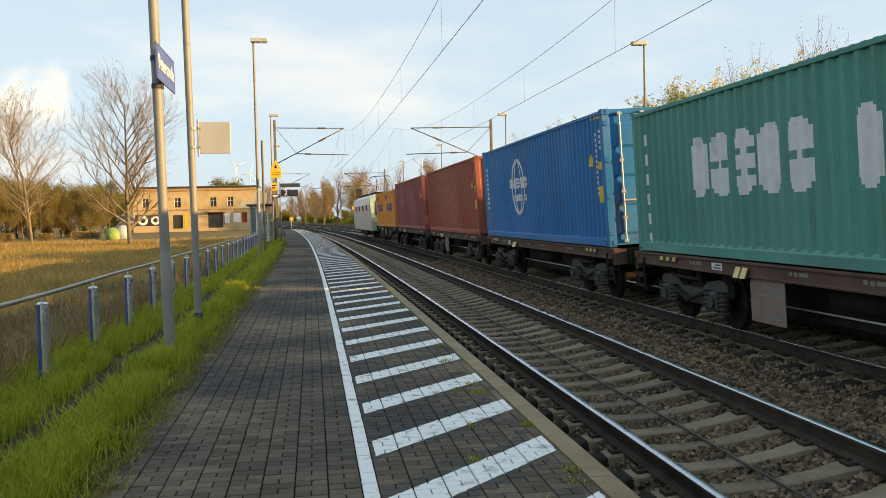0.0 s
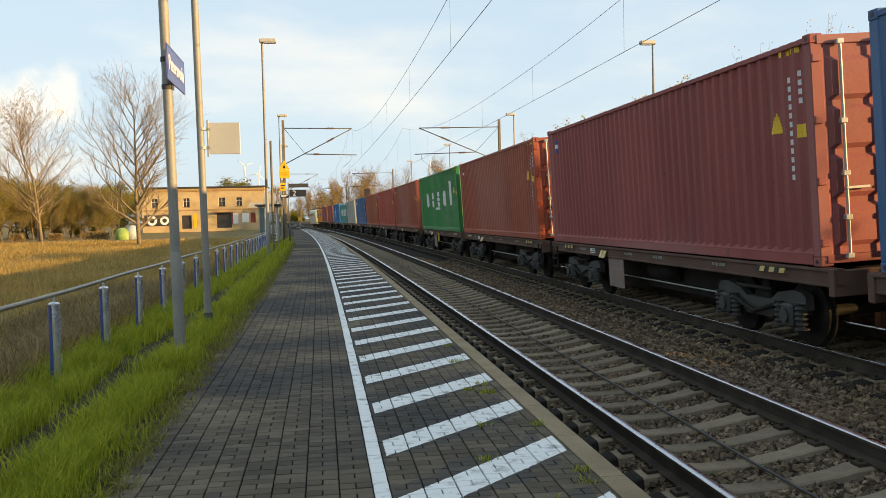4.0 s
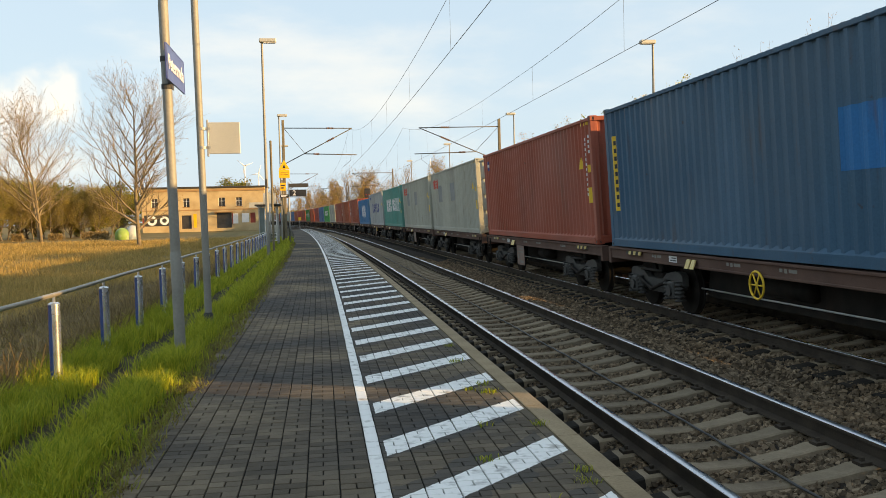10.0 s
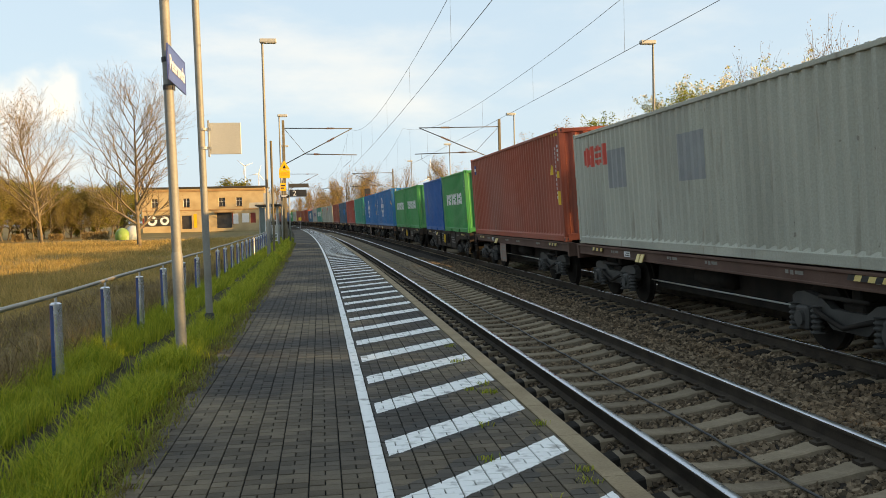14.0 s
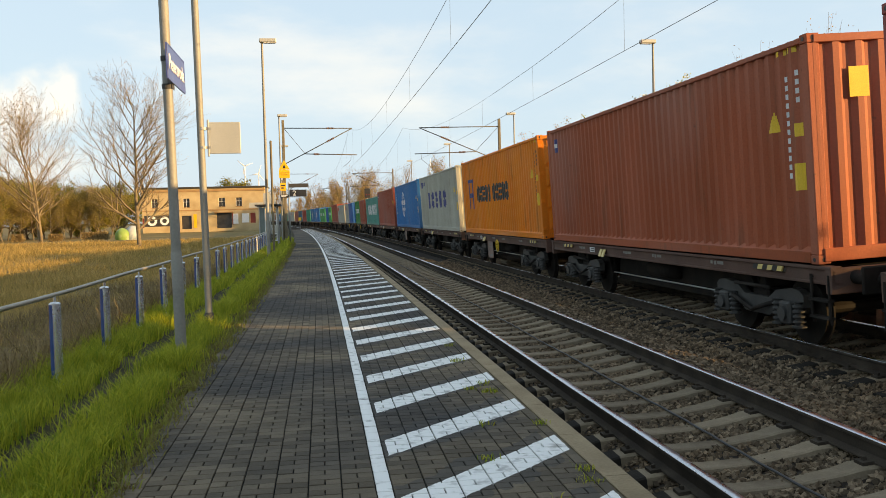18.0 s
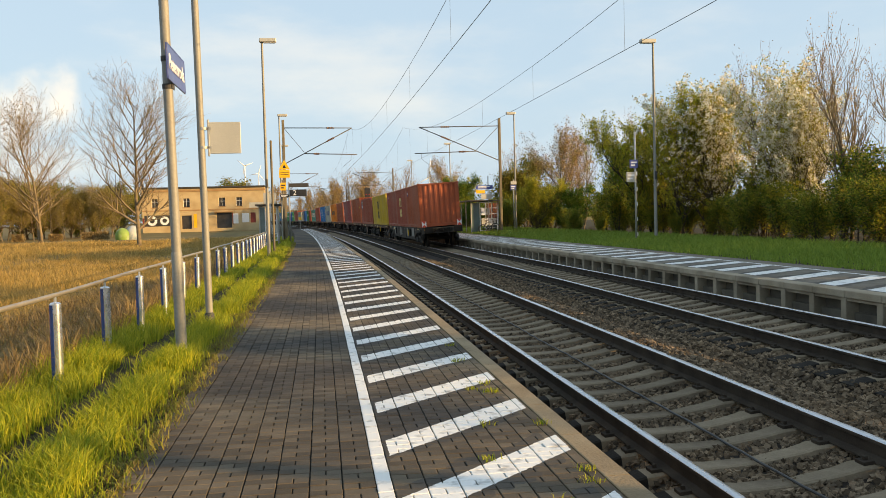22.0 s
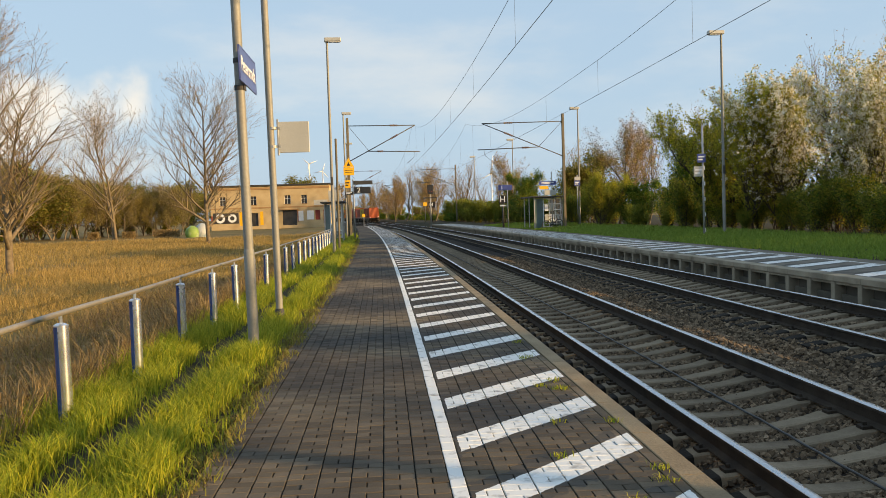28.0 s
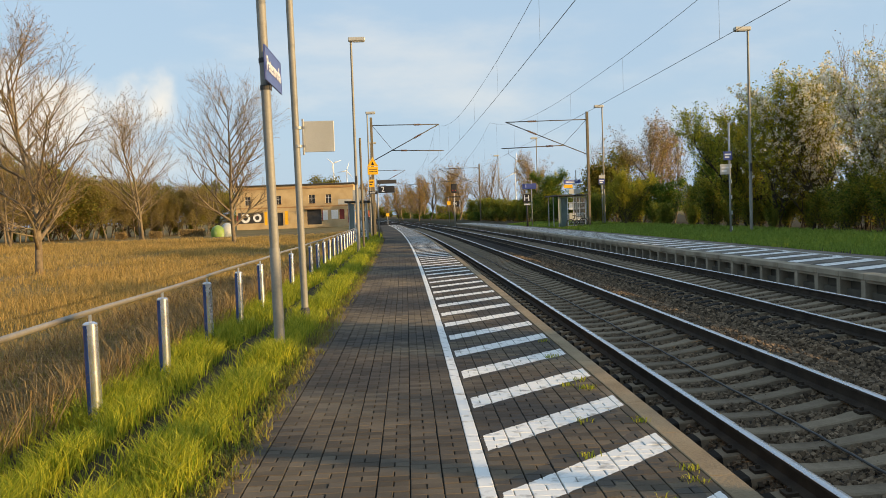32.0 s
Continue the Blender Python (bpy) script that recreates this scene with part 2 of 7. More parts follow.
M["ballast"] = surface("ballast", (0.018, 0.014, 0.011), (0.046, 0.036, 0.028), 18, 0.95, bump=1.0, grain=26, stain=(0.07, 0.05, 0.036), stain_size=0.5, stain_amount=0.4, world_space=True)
M["stone"] = surface("stone", (0.090, 0.064, 0.042), (0.205, 0.150, 0.102), 5, 0.9, bump=0.4, grain=90, stain=(0.21, 0.135, 0.08), stain_size=0.6, stain_amount=0.5, per_piece=0.6, world_space=True)
M["rail_rust"] = surface("rail_rust", (0.034, 0.026, 0.020), (0.064, 0.050, 0.038), 4, 0.85, bump=0.3, world_space=True)
M["rail_head"] = surface("rail_head", (0.50, 0.51, 0.53), (0.62, 0.63, 0.65), 3, 0.28, metal=1.0, bump=0.05, world_space=True)
M["cable"] = surface("cable", (0.03, 0.03, 0.03), (0.05, 0.05, 0.05), 5, 0.6, bump=0.1)
M["galv"] = surface("galv", (0.36, 0.36, 0.34), (0.46, 0.455, 0.43), 2.5, 0.5, metal=0.35, bump=0.1, grain=30, stain=(0.27, 0.25, 0.22), stain_size=1.5)
M["rail_tube"] = surface("rail_tube", (0.24, 0.21, 0.165), (0.34, 0.30, 0.24), 2.5, 0.42, metal=0.4, bump=0.1, grain=30, stain=(0.16, 0.13, 0.10), stain_size=1.5)
M["post_steel"] = surface("post_steel", (0.70, 0.72, 0.76), (0.78, 0.80, 0.83), 2.5, 0.27, metal=0.9, bump=0.04, grain=30)
M["pole_grey"] = surface("pole_grey", (0.21, 0.205, 0.18), (0.29, 0.28, 0.245), 2.0, 0.6, metal=0.15, bump=0.15, grain=30, stain=(0.20, 0.17, 0.13), stain_size=1.2)
M["pole_dark"] = surface("pole_dark", (0.03, 0.03, 0.03), (0.05, 0.048, 0.045), 3, 0.7)
M["mast_brown"] = surface("mast_brown", (0.15, 0.125, 0.085), (0.21, 0.175, 0.12), 2, 0.75, bump=0.2, stain=(0.12, 0.085, 0.06))
M["sign_blue"] = surface("sign_blue", (0.055, 0.08, 0.25), (0.07, 0.10, 0.30), 2, 0.4, bump=0.02)
M["sign_white"] = surface("sign_white", (0.72, 0.73, 0.74), (0.8, 0.8, 0.8), 2, 0.5, bump=0.02)
M["sign_grey"] = surface("sign_grey", (0.44, 0.43, 0.38), (0.50, 0.49, 0.44), 1.5, 0.55, metal=0.2, bump=0.03)
M["sign_yellow"] = surface("sign_yellow", (0.80, 0.42, 0.02), (0.86, 0.48, 0.03), 2, 0.45, bump=0.02)
M["black"] = surface("black", (0.012, 0.012, 0.013), (0.025, 0.025, 0.026), 4, 0.5, bump=0.05)
M["white"] = surface("white", (0.74, 0.74, 0.72), (0.82, 0.82, 0.80), 3, 0.5, bump=0.05)
M["red"] = surface("red", (0.45, 0.02, 0.015), (0.55, 0.035, 0.02), 3, 0.5, bump=0.05)
M["wire"] = surface("wire", (0.05, 0.05, 0.045), (0.09, 0.085, 0.075), 3, 0.6, metal=0.4, bump=0.0)
M["insulator"] = surface("insulator", (0.10, 0.05, 0.03), (0.16, 0.08, 0.05), 3, 0.35, bump=0.0)
M["ground"] = surface("ground", (0.15, 0.108, 0.046), (0.25, 0.182, 0.078), 0.35, 0.95, bump=1.0, grain=12, stain=(0.075, 0.088, 0.026), stain_size=0.12, stain_amount=0.7, world_space=True)
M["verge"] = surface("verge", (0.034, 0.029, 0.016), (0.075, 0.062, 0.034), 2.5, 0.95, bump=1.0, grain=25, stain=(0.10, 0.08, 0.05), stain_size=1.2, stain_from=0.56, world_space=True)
M["grass"] = leafy("grass", (0.16, 0.24, 0.022), (0.53, 0.49, 0.062), 0.45)
M["grass_far"] = leafy("grass_far", (0.15, 0.24, 0.04), (0.27, 0.36, 0.065), 0.5)
M["reed"] = leafy("reed", (0.31, 0.195, 0.062), (0.64, 0.43, 0.16), 0.38, 0.6)
M["meadow_grass"] = leafy("meadow_grass", (0.20, 0.15, 0.047), (0.42, 0.30, 0.10), 0.4, 0.7)
M["straw"] = leafy("straw", (0.34, 0.24, 0.115), (0.11, 0.07, 0.032), 0.12, 0.7)
M["bark"] = surface("bark", (0.13, 0.098, 0.064), (0.24, 0.185, 0.12), 5, 0.9, bump=0.8, grain=25, stain=(0.12, 0.13, 0.06), stain_size=1.0)
M["bark_dark"] = surface("bark_dark", (0.05, 0.04, 0.03), (0.10, 0.08, 0.058), 5, 0.9, bump=0.8, grain=25)
M["leaf_spring"] = leafy("leaf_spring", (0.28, 0.31, 0.028), (0.58, 0.53, 0.065), 0.66)
M["leaf_green"] = leafy("leaf_green", (0.045, 0.095, 0.014), (0.13, 0.215, 0.034), 0.45)
M["leaf_olive"] = leafy("leaf_olive", (0.17, 0.17, 0.026), (0.44, 0.37, 0.07), 0.6)
M["bud_brown"] = leafy("bud_brown", (0.30, 0.18, 0.075), (0.46, 0.29, 0.12), 0.45)
M["bud_olive"] = leafy("bud_olive", (0.16, 0.125, 0.036), (0.38, 0.30, 0.085), 0.45)
# sleeper ends: dirt plus the platform wall's shade, painted in as near-black
M["sleeper_shade_grime"] = surface("sleeper_shade_grime", (0.014, 0.012, 0.010), (0.032, 0.027, 0.022), 3.0, 0.9, bump=0.5, grain=50, per_piece=0.2)
M["leaf_wood"] = leafy("leaf_wood", (0.10, 0.10, 0.018), (0.30, 0.25, 0.055), 0.45)
M["hedge_dry"] = leafy("hedge_dry", (0.24, 0.16, 0.07), (0.42, 0.30, 0.14), 0.3)
M["blossom"] = leafy("blossom", (0.78, 0.73, 0.62), (0.92, 0.88, 0.80), 0.6)

# ---- plan: all things lie along an arc; s metres along it, d metres to its right ----
R0 = 1.0 / KURVE
RAIL1, RAIL2 = (3.5925, -0.2968, radians(5.073)), (7.5154, -0.2496, radians(2.922))   # centre d, centre z, cant of each track


def arc(s, d, z=0.0):
    a = KURVE * s
    return Vector((-R0 + (R0 + d) * math.cos(a), (R0 + d) * math.sin(a), z))


def arc_pose(s, d, z=0.0, turn=0.0, lean=0.0):
    p = arc(s, d, z)
    return pose(p.x, p.y, p.z, 0, lean, math.degrees(KURVE * s) + turn)


def track_pose(track, s, u=0.0, v=0.0):
    d0, z0, b = track
    return arc_pose(s, d0 + u * math.cos(b) - v * math.sin(b), z0 + u * math.sin(b) + v * math.cos(b), lean=-math.degrees(b))


def track_point(track, s, u, v):
    d0, z0, b = track
    return arc(s, d0 + u * math.cos(b) - v * math.sin(b), z0 + u * math.sin(b) + v * math.cos(b))


class Shape:
    """Collects vertices and faces of one mesh."""

    def __init__(self):
        self.v, self.f, self.m = [], [], []

    def add(self, verts, faces, mat=0):
        k = len(self.v)
        self.v.extend(tuple(p) for p in verts)
        self.f.extend([tuple(i + k for i in q) for q in faces])
        self.m.extend([mat] * len(faces))
        return self

    def box(self, x0, x1, y0, y1, z0, z1, mat=0, bevel=0.0, turn=None):
        b = min(bevel, (x1 - x0) / 3, (y1 - y0) / 3, (z1 - z0) / 3)
        if b <= 0:
            vs = [(x, y, z) for z in (z0, z1) for y in (y0, y1) for x in (x0, x1)]
            fs = [(0, 2, 3, 1), (4, 5, 7, 6), (0, 1, 5, 4), (2, 6, 7, 3), (0, 4, 6, 2), (1, 3, 7, 5)]
        else:
            vs = []
            for ax in range(3):
                for side in (0, 1):
                    lim = [(x0, x1), (y0, y1), (z0, z1)]
                    i, j = [k for k in range(3) if k != ax]
                    for a, c in ((0, 0), (1, 0), (1, 1), (0, 1)):
                        p = [0, 0, 0]
                        p[ax] = lim[ax][side]
                        p[i] = lim[i][a] + (b if a == 0 else -b)
                        p[j] = lim[j][c] + (b if c == 0 else -b)
                        vs.append(tuple(p))
            def idx(ax, side, a, c):
                return (ax * 2 + side) * 4 + {(0, 0): 0, (1, 0): 1, (1, 1): 2, (0, 1): 3}[(a, c)]
            fs = [tuple(range(k * 4, k * 4 + 4)) if (k % 2) != (k // 2 == 1) else tuple(reversed(range(k * 4, k * 4 + 4))) for k in range(6)]
            for sx in (0, 1):
                for sy in (0, 1):
                    q = (idx(0, sx, sy, 0), idx(0, sx, sy, 1), idx(1, sy, sx, 1), idx(1, sy, sx, 0))
                    fs.append(q if sx != sy else q[::-1])
                for sz in (0, 1):
                    q = (idx(0, sx, 0, sz), idx(0, sx, 1, sz), idx(2, sz, sx, 1), idx(2, sz, sx, 0))
                    fs.append(q if sx == sz else q[::-1])
            for sy in (0, 1):
                for sz in (0, 1):
                    q = (idx(1, sy, 0, sz), idx(1, sy, 1, sz), idx(2, sz, 1, sy), idx(2, sz, 0, sy))
                    fs.append(q if sy != sz else q[::-1])
            for sx in (0, 1):
                for sy in (0, 1):
                    for sz in (0, 1):
                        q = (idx(0, sx, sy, sz), idx(1, sy, sx, sz), idx(2, sz, sx, sy))
                        fs.append(q if (sx + sy + sz) % 2 else q[::-1])
        if turn is not None:
            vs = [turn @ Vector(p) for p in vs]
        return self.add(vs, fs, mat)

    def tube(self, points, radii, n=8, mat=0, caps=True):
        pts = [Vector(p) for p in points]
        if isinstance(radii, (int, float)):
            radii = [radii] * len(pts)
        vs, fs = [], []
        up = None
        for i, p in enumerate(pts):
            way = (pts[min(i + 1, len(pts) - 1)] - pts[max(i - 1, 0)]).normalized()
            if up is None:
                up = way.orthogonal().normalized()
            up = (up - way * up.dot(way))
            up = up.normalized() if up.length > 1e-6 else way.orthogonal().normalized()
            side = way.cross(up)
            for k in range(n):
                a = 2 * math.pi * k / n
                vs.append(p + (up * math.cos(a) + side * math.sin(a)) * radii[i])
        for i in range(len(pts) - 1):
            for k in range(n):
                fs.append((i * n + k, i * n + (k + 1) % n, (i + 1) * n + (k + 1) % n, (i + 1) * n + k))
        if caps:
            fs.append(tuple(range(n))[::-1])
            fs.append(tuple(range((len(pts) - 1) * n, len(pts) * n)))
        return self.add(vs, fs, mat)

    def disc(self, centre, axis, r, depth, n=16, mat=0):
        c, a = Vector(centre), Vector(axis).normalized()
        return self.tube([c - a * depth / 2, c + a * depth / 2], r, n, mat)

    def prism(self, outline, y0, y1, mat=0, plane="xz"):
        """An outline of (a, b) pairs, pushed from y0 to y1 along the axis that its plane leaves out."""
        n = len(outline)
        def put(a, b, t):
            return {"xz": (a, t, b), "yz": (t, a, b), "xy": (a, b, t)}[plane]
        vs = [put(a, b, y0) for a, b in outline] + [put(a, b, y1) for a, b in outline]
        fs = [tuple(range(n)), tuple(range(2 * n - 1, n - 1, -1))] + [(i, i + n, (i + 1) % n + n, (i + 1) % n) for i in range(n)]
        return self.add(vs, fs, mat)

    def sweep(self, outline, frames, mat=0, closed=True, mats=None):
        """An outline of (u, v) pairs carried along frames, each a function of (u, v) to a point."""
        n, k0 = len(outline), len(self.v)
        for fr in frames:
            self.v.extend(tuple(fr(u, v)) for u, v in outline)
        last = n if closed else n - 1
        for i in range(len(frames) - 1):
            for k in range(last):
                a, b = k, (k + 1) % n
                self.f.append((k0 + i * n + a, k0 + i * n + b, k0 + (i + 1) * n + b, k0 + (i + 1) * n + a))
                self.m.append(mats[k] if mats else mat)
        return self

    def moved(self, m):
        self.v = [tuple(m @ Vector(p)) for p in self.v]
        return self

    def mesh(self, name, mats, smooth=False, tidy=True):
        me = bpy.data.meshes.new(name)
        me.from_pydata(self.v, [], self.f)
        for k in mats if isinstance(mats, (list, tuple)) else [mats]:
            me.materials.append(M[k] if isinstance(k, str) else k)
        if any(self.m):
            me.polygons.foreach_set("material_index", self.m)
        if smooth:
            me.polygons.foreach_set("use_smooth", [True] * len(me.polygons))
        if tidy:
            bm = bmesh.new()
            bm.from_mesh(me)
            bmesh.ops.recalc_face_normals(bm, faces=bm.faces)
            bm.to_mesh(me)
            bm.free()
        return me


def smooth_by_angle(me, degrees=35):
    me.polygons.foreach_set("use_smooth", [True] * len(me.polygons))
    me.set_sharp_from_angle(angle=radians(degrees))
    return me


def bulk(name, verts, faces, mat):
    """A mesh from number arrays: many small pieces in one."""
    me = bpy.data.meshes.new(name)
    nf, k = faces.shape
    me.vertices.add(len(verts))
    me.vertices.foreach_set("co", verts.astype(np.float32).ravel())
    me.loops.add(nf * k)
    me.loops.foreach_set("vertex_index", faces.astype(np.int32).ravel())
    me.polygons.add(nf)
    me.polygons.foreach_set("loop_start", np.arange(0, nf * k, k, dtype=np.int32))
    me.polygons.foreach_set("use_smooth", np.zeros(nf, dtype=bool))
    me.materials.append(M[mat] if isinstance(mat, str) else mat)
    me.update(calc_edges=True)
    return me


def part(name, data, parent, label="", at=None, mat=None):
    """One mesh object under a thing or a part."""
    ob = new(name, data)
    ob.parent = parent
    if at is not None:
        ob.matrix_basis = at
    if mat is not None:
        ob.material_slots[0].link, ob.material_slots[0].material = "OBJECT", M[mat] if isinstance(mat, str) else mat
    if label:
        tagged(ob, label)
    return ob


def thing(name, label, category, at=None, group="", kind="", data=None):
    ob = new(name, data)
    if at is not None:
        ob.matrix_basis = at
    return tagged(ob, label, category, group, kind)


def lettering(words, size, depth, mat, bold=0.0):
    """A mesh of words in the built-in font, standing in the x-z plane, centred, facing -y."""
    c = bpy.data.curves.new("words", "FONT")
    c.body, c.size, c.extrude, c.offset = words, size, depth, bold
    c.align_x, c.align_y, c.resolution_u = "CENTER", "CENTER", 3
    ob = bpy.data.objects.new("words", c)
    scene.collection.objects.link(ob)
    me = bpy.data.meshes.new_from_object(ob.evaluated_get(bpy.context.evaluated_depsgraph_get()))
    bpy.data.objects.remove(ob)
    me.transform(Matrix.Rotation(radians(90), 4, "X"))
    me.materials.clear()
    me.materials.append(M[mat])
    return me


def steps(a, b, step):
    n = max(1, int(round((b - a) / step)))
    return [a + (b - a) * i / n for i in range(n + 1)]


def torus(R, r, n, m):
    """A ring standing in the y-z plane."""
    vs, fs = [], []
    for i in range(n):
        a = 2 * math.pi * i / n
        for k in range(m):
            b = 2 * math.pi * k / m
            vs.append((r * math.sin(b), (R + r * math.cos(b)) * math.cos(a), (R + r * math.cos(b)) * math.sin(a)))
    for i in range(n):
        for k in range(m):
            fs.append((i * m + k, i * m + (k + 1) % m, (i + 1) % n * m + (k + 1) % m, (i + 1) % n * m + k))
    return vs, fs

# ---- ground, platforms, tracks ----
def ground_height(d):
    table = ((-9000, -0.7), (-60, -0.7), (-9, -0.75), (-4.2, -0.62), (-3.1, -0.08), (-1.2, -0.05), (-1.0, -0.9), (9.9, -0.9), (10.2, -0.15), (12.4, 0.06), (15, 0.12), (19, 0.02), (60, -0.2), (9000, -0.2))
    for (a, za), (b, zb) in zip(table, table[1:]):
        if a <= d <= b:
            return za + (zb - za) * (d - a) / (b - a)
    return -0.5


sh = Shape()
ds = [-1800, -900, -400, -200, -120, -80, -60, -45, -35, -27, -20, -15, -11, -9, -7, -5.5, -4.2, -3.6, -3.1, -2.4, -1.7, -1.2, -1.0, 0, 4, 9.9, 10.2, 12.4, 15, 17, 19, 24, 32, 45, 60, 100, 200, 400, 900, 1800]
ss = [-900, -500, -250, -120, -60, -30] + [i * 4 for i in range(-6, 31)] + [135, 160, 200, 260, 340, 450, 600, 900, 1400, 2200]
for s in ss:
    for d in ds:
        z = ground_height(d)
        if d < -4 or d > 13:
            z += 0.10 * noise.noise((s * 0.11, d * 0.11, 0)) + 0.05 * noise.noise((s * 0.5, d * 0.5, 3))
        sh.v.append(tuple(arc(s, d, z)))
nd = len(ds)
for i in range(len(ss) - 1):
    for j in range(nd - 1):
        sh.f.append((i * nd + j, i * nd + j + 1, (i + 1) * nd + j + 1, (i + 1) * nd + j))
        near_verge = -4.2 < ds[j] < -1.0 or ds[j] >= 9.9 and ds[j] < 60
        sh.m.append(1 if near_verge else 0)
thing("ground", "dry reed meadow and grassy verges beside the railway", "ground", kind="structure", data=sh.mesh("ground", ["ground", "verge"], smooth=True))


def along(fn, a, b, step):
    return [lambda u, v, s=s: fn(s, u, v) for s in steps(a, b, step)]


# ballast bed between the platform walls, following the cant of both tracks
def bed_height(d):
    best = None
    for d0, z0, b in (RAIL1, RAIL2):
        u = d - d0
        top = z0 + u * math.tan(b) - 0.235
        if abs(u) > 1.25:
            top -= (abs(u) - 1.25) * 0.42
        if d0 < 5 and u < -0.95:
            top -= min(0.40, (-0.95 - u) * 1.3)
        if d0 < 5 and 0.86 < u < 1.6:
            top += 0.05
        if -0.66 < u < 0.66:
            top -= 0.03
        best = top if best is None else max(best, top)
    if 5.0 < d < 6.1:
        best += 0.10 * (1 - abs(d - 5.5) / 0.6) if abs(d - 5.5) < 0.6 else 0
    return max(best, -0.86)


bed_d = [1.8 + i * 0.155 for i in range(50)]
sh = Shape()
bed_s = [-500, -200, -90, -40, -15] + [i * 0.5 for i in range(-10, 60)] + [30 + i * 4 for i in range(30)] + [160, 220, 300, 400, 520, 700, 900]
for s in bed_s:
    for d in bed_d:
        sh.v.append(tuple(arc(s, d, bed_height(d) + 0.02 * noise.noise((s * 2.1, d * 2.1, 0)))))
n = len(bed_d)
for i in range(len(bed_s) - 1):
    for j in range(n - 1):
        sh.f.append((i * n + j, i * n + j + 1, (i + 1) * n + j + 1, (i + 1) * n + j))
        sh.m.append(0)
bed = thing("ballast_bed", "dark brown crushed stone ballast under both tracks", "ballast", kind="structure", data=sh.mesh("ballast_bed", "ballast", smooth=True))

RAIL_OUTLINE = [(-0.036, -0.006), (-0.03, 0.0), (0.03, 0.0), (0.036, -0.006), (0.036, -0.034), (0.01, -0.05), (0.009, -0.14), (0.072, -0.16), (0.075, -0.172),
                (-0.075, -0.172), (-0.072, -0.16), (-0.009, -0.14), (-0.01, -0.05), (-0.036, -0.034)]
RAIL_MATS = [1, 1, 1] + [0] * 11


def sleeper_mesh():
    """A waisted concrete sleeper with four rail clips; the rail's top is at height 0."""
    sh = Shape()
    rows = [(-1.3, 0.13, -0.215), (-1.1, 0.125, -0.195), (-0.98, 0.12, -0.182), (-0.55, 0.12, -0.182), (-0.4, 0.105, -0.205), (0, 0.095, -0.228),
            (0.4, 0.105, -0.205), (0.55, 0.12, -0.182), (0.98, 0.12, -0.182), (1.1, 0.125, -0.195), (1.3, 0.13, -0.215)]
    for x, w, z in rows:
        sh.v.extend([(x, -w - 0.03, -0.40), (x, -w, z - 0.012), (x, -w + 0.02, z), (x, w - 0.02, z), (x, w, z - 0.012), (x, w + 0.03, -0.40)])
    for i in range(len(rows) - 1):
        for k in range(5):
            sh.f.append((i * 6 + k, i * 6 + k + 1, i * 6 + k + 7, i * 6 + k + 6))
            # left ends take the near-black tone, shade beside the platform put into colour
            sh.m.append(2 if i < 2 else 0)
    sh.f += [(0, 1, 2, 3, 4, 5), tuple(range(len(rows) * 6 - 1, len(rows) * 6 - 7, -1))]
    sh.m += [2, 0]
    for side in (-0.7535, 0.7535):
        for off in (-0.115, 0.115):
            sh.box(side + off - 0.05, side + off + 0.05, -0.06, 0.06, -0.185, -0.155, 1)
            sh.box(side + off - 0.015, side + off + 0.015, -0.015, 0.015, -0.155, -0.125, 1)
    return sh.mesh("sleeper", ["sleeper", "rail_rust", "sleeper_shade_grime"])


SLEEPER = sleeper_mesh()
for track, label in ((RAIL1, "ballasted track with polished rails on concrete sleepers, along the platform"), (RAIL2, "ballasted track with dull brown rails on concrete sleepers")):
    tr = thing("railway_track", label, "railway track", kind="structure")
    for side in (-0.7535, 0.7535):
        sh = Shape()
        fr = along(lambda s, u, v: track_point(track, s, u + side, v), -600, 900, 6.0)
        sh.sweep(RAIL_OUTLINE, fr, mats=RAIL_MATS)
        part("rail", smooth_by_angle(sh.mesh("rail", ["rail_rust", "rail_head"]), 50), tr, "steel rail with a bright running surface" if track is RAIL1 or side > 0 else "dull brown steel rail")
    first = -9.45 if track is RAIL1 else -6.2
    for i in range(220 if track is RAIL1 else 214):
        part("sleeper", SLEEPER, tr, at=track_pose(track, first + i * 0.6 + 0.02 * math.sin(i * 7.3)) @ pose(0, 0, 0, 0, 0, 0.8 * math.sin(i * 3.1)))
sh = Shape()
sh.tube([track_point(RAIL1, s, 0.0 + 0.01 * math.sin(s * 1.7), -0.205 + 0.008 * math.sin(s * 10.4)) for s in steps(-12, 130, 0.3)], 0.012, 5)
thing("track_cable", "thin black line conductor cable lying along the track's middle", "cable", data=sh.mesh("track_cable", "cable", smooth=True))

# near platform: paved slab, edge strip, front wall
P1A, P1B = -40.0, 131.0
platform = thing("platform_near", "paved station platform with a painted safety line and slanting white stripes", "platform", kind="structure")
sh = Shape()
fr = along(lambda s, u, v: arc(s, u, v), P1A, P1B, 4.0)
sh.sweep([(-1.24, -0.014), (1.725, -0.014), (1.725, -0.9), (-1.24, -0.9)], fr)
sh.f += [(3, 2, 1, 0), tuple(len(sh.v) - 4 + k for k in range(4))]
sh.m += [0, 0]
part("slab", sh.mesh("slab", "joint"), platform)
sh = Shape()
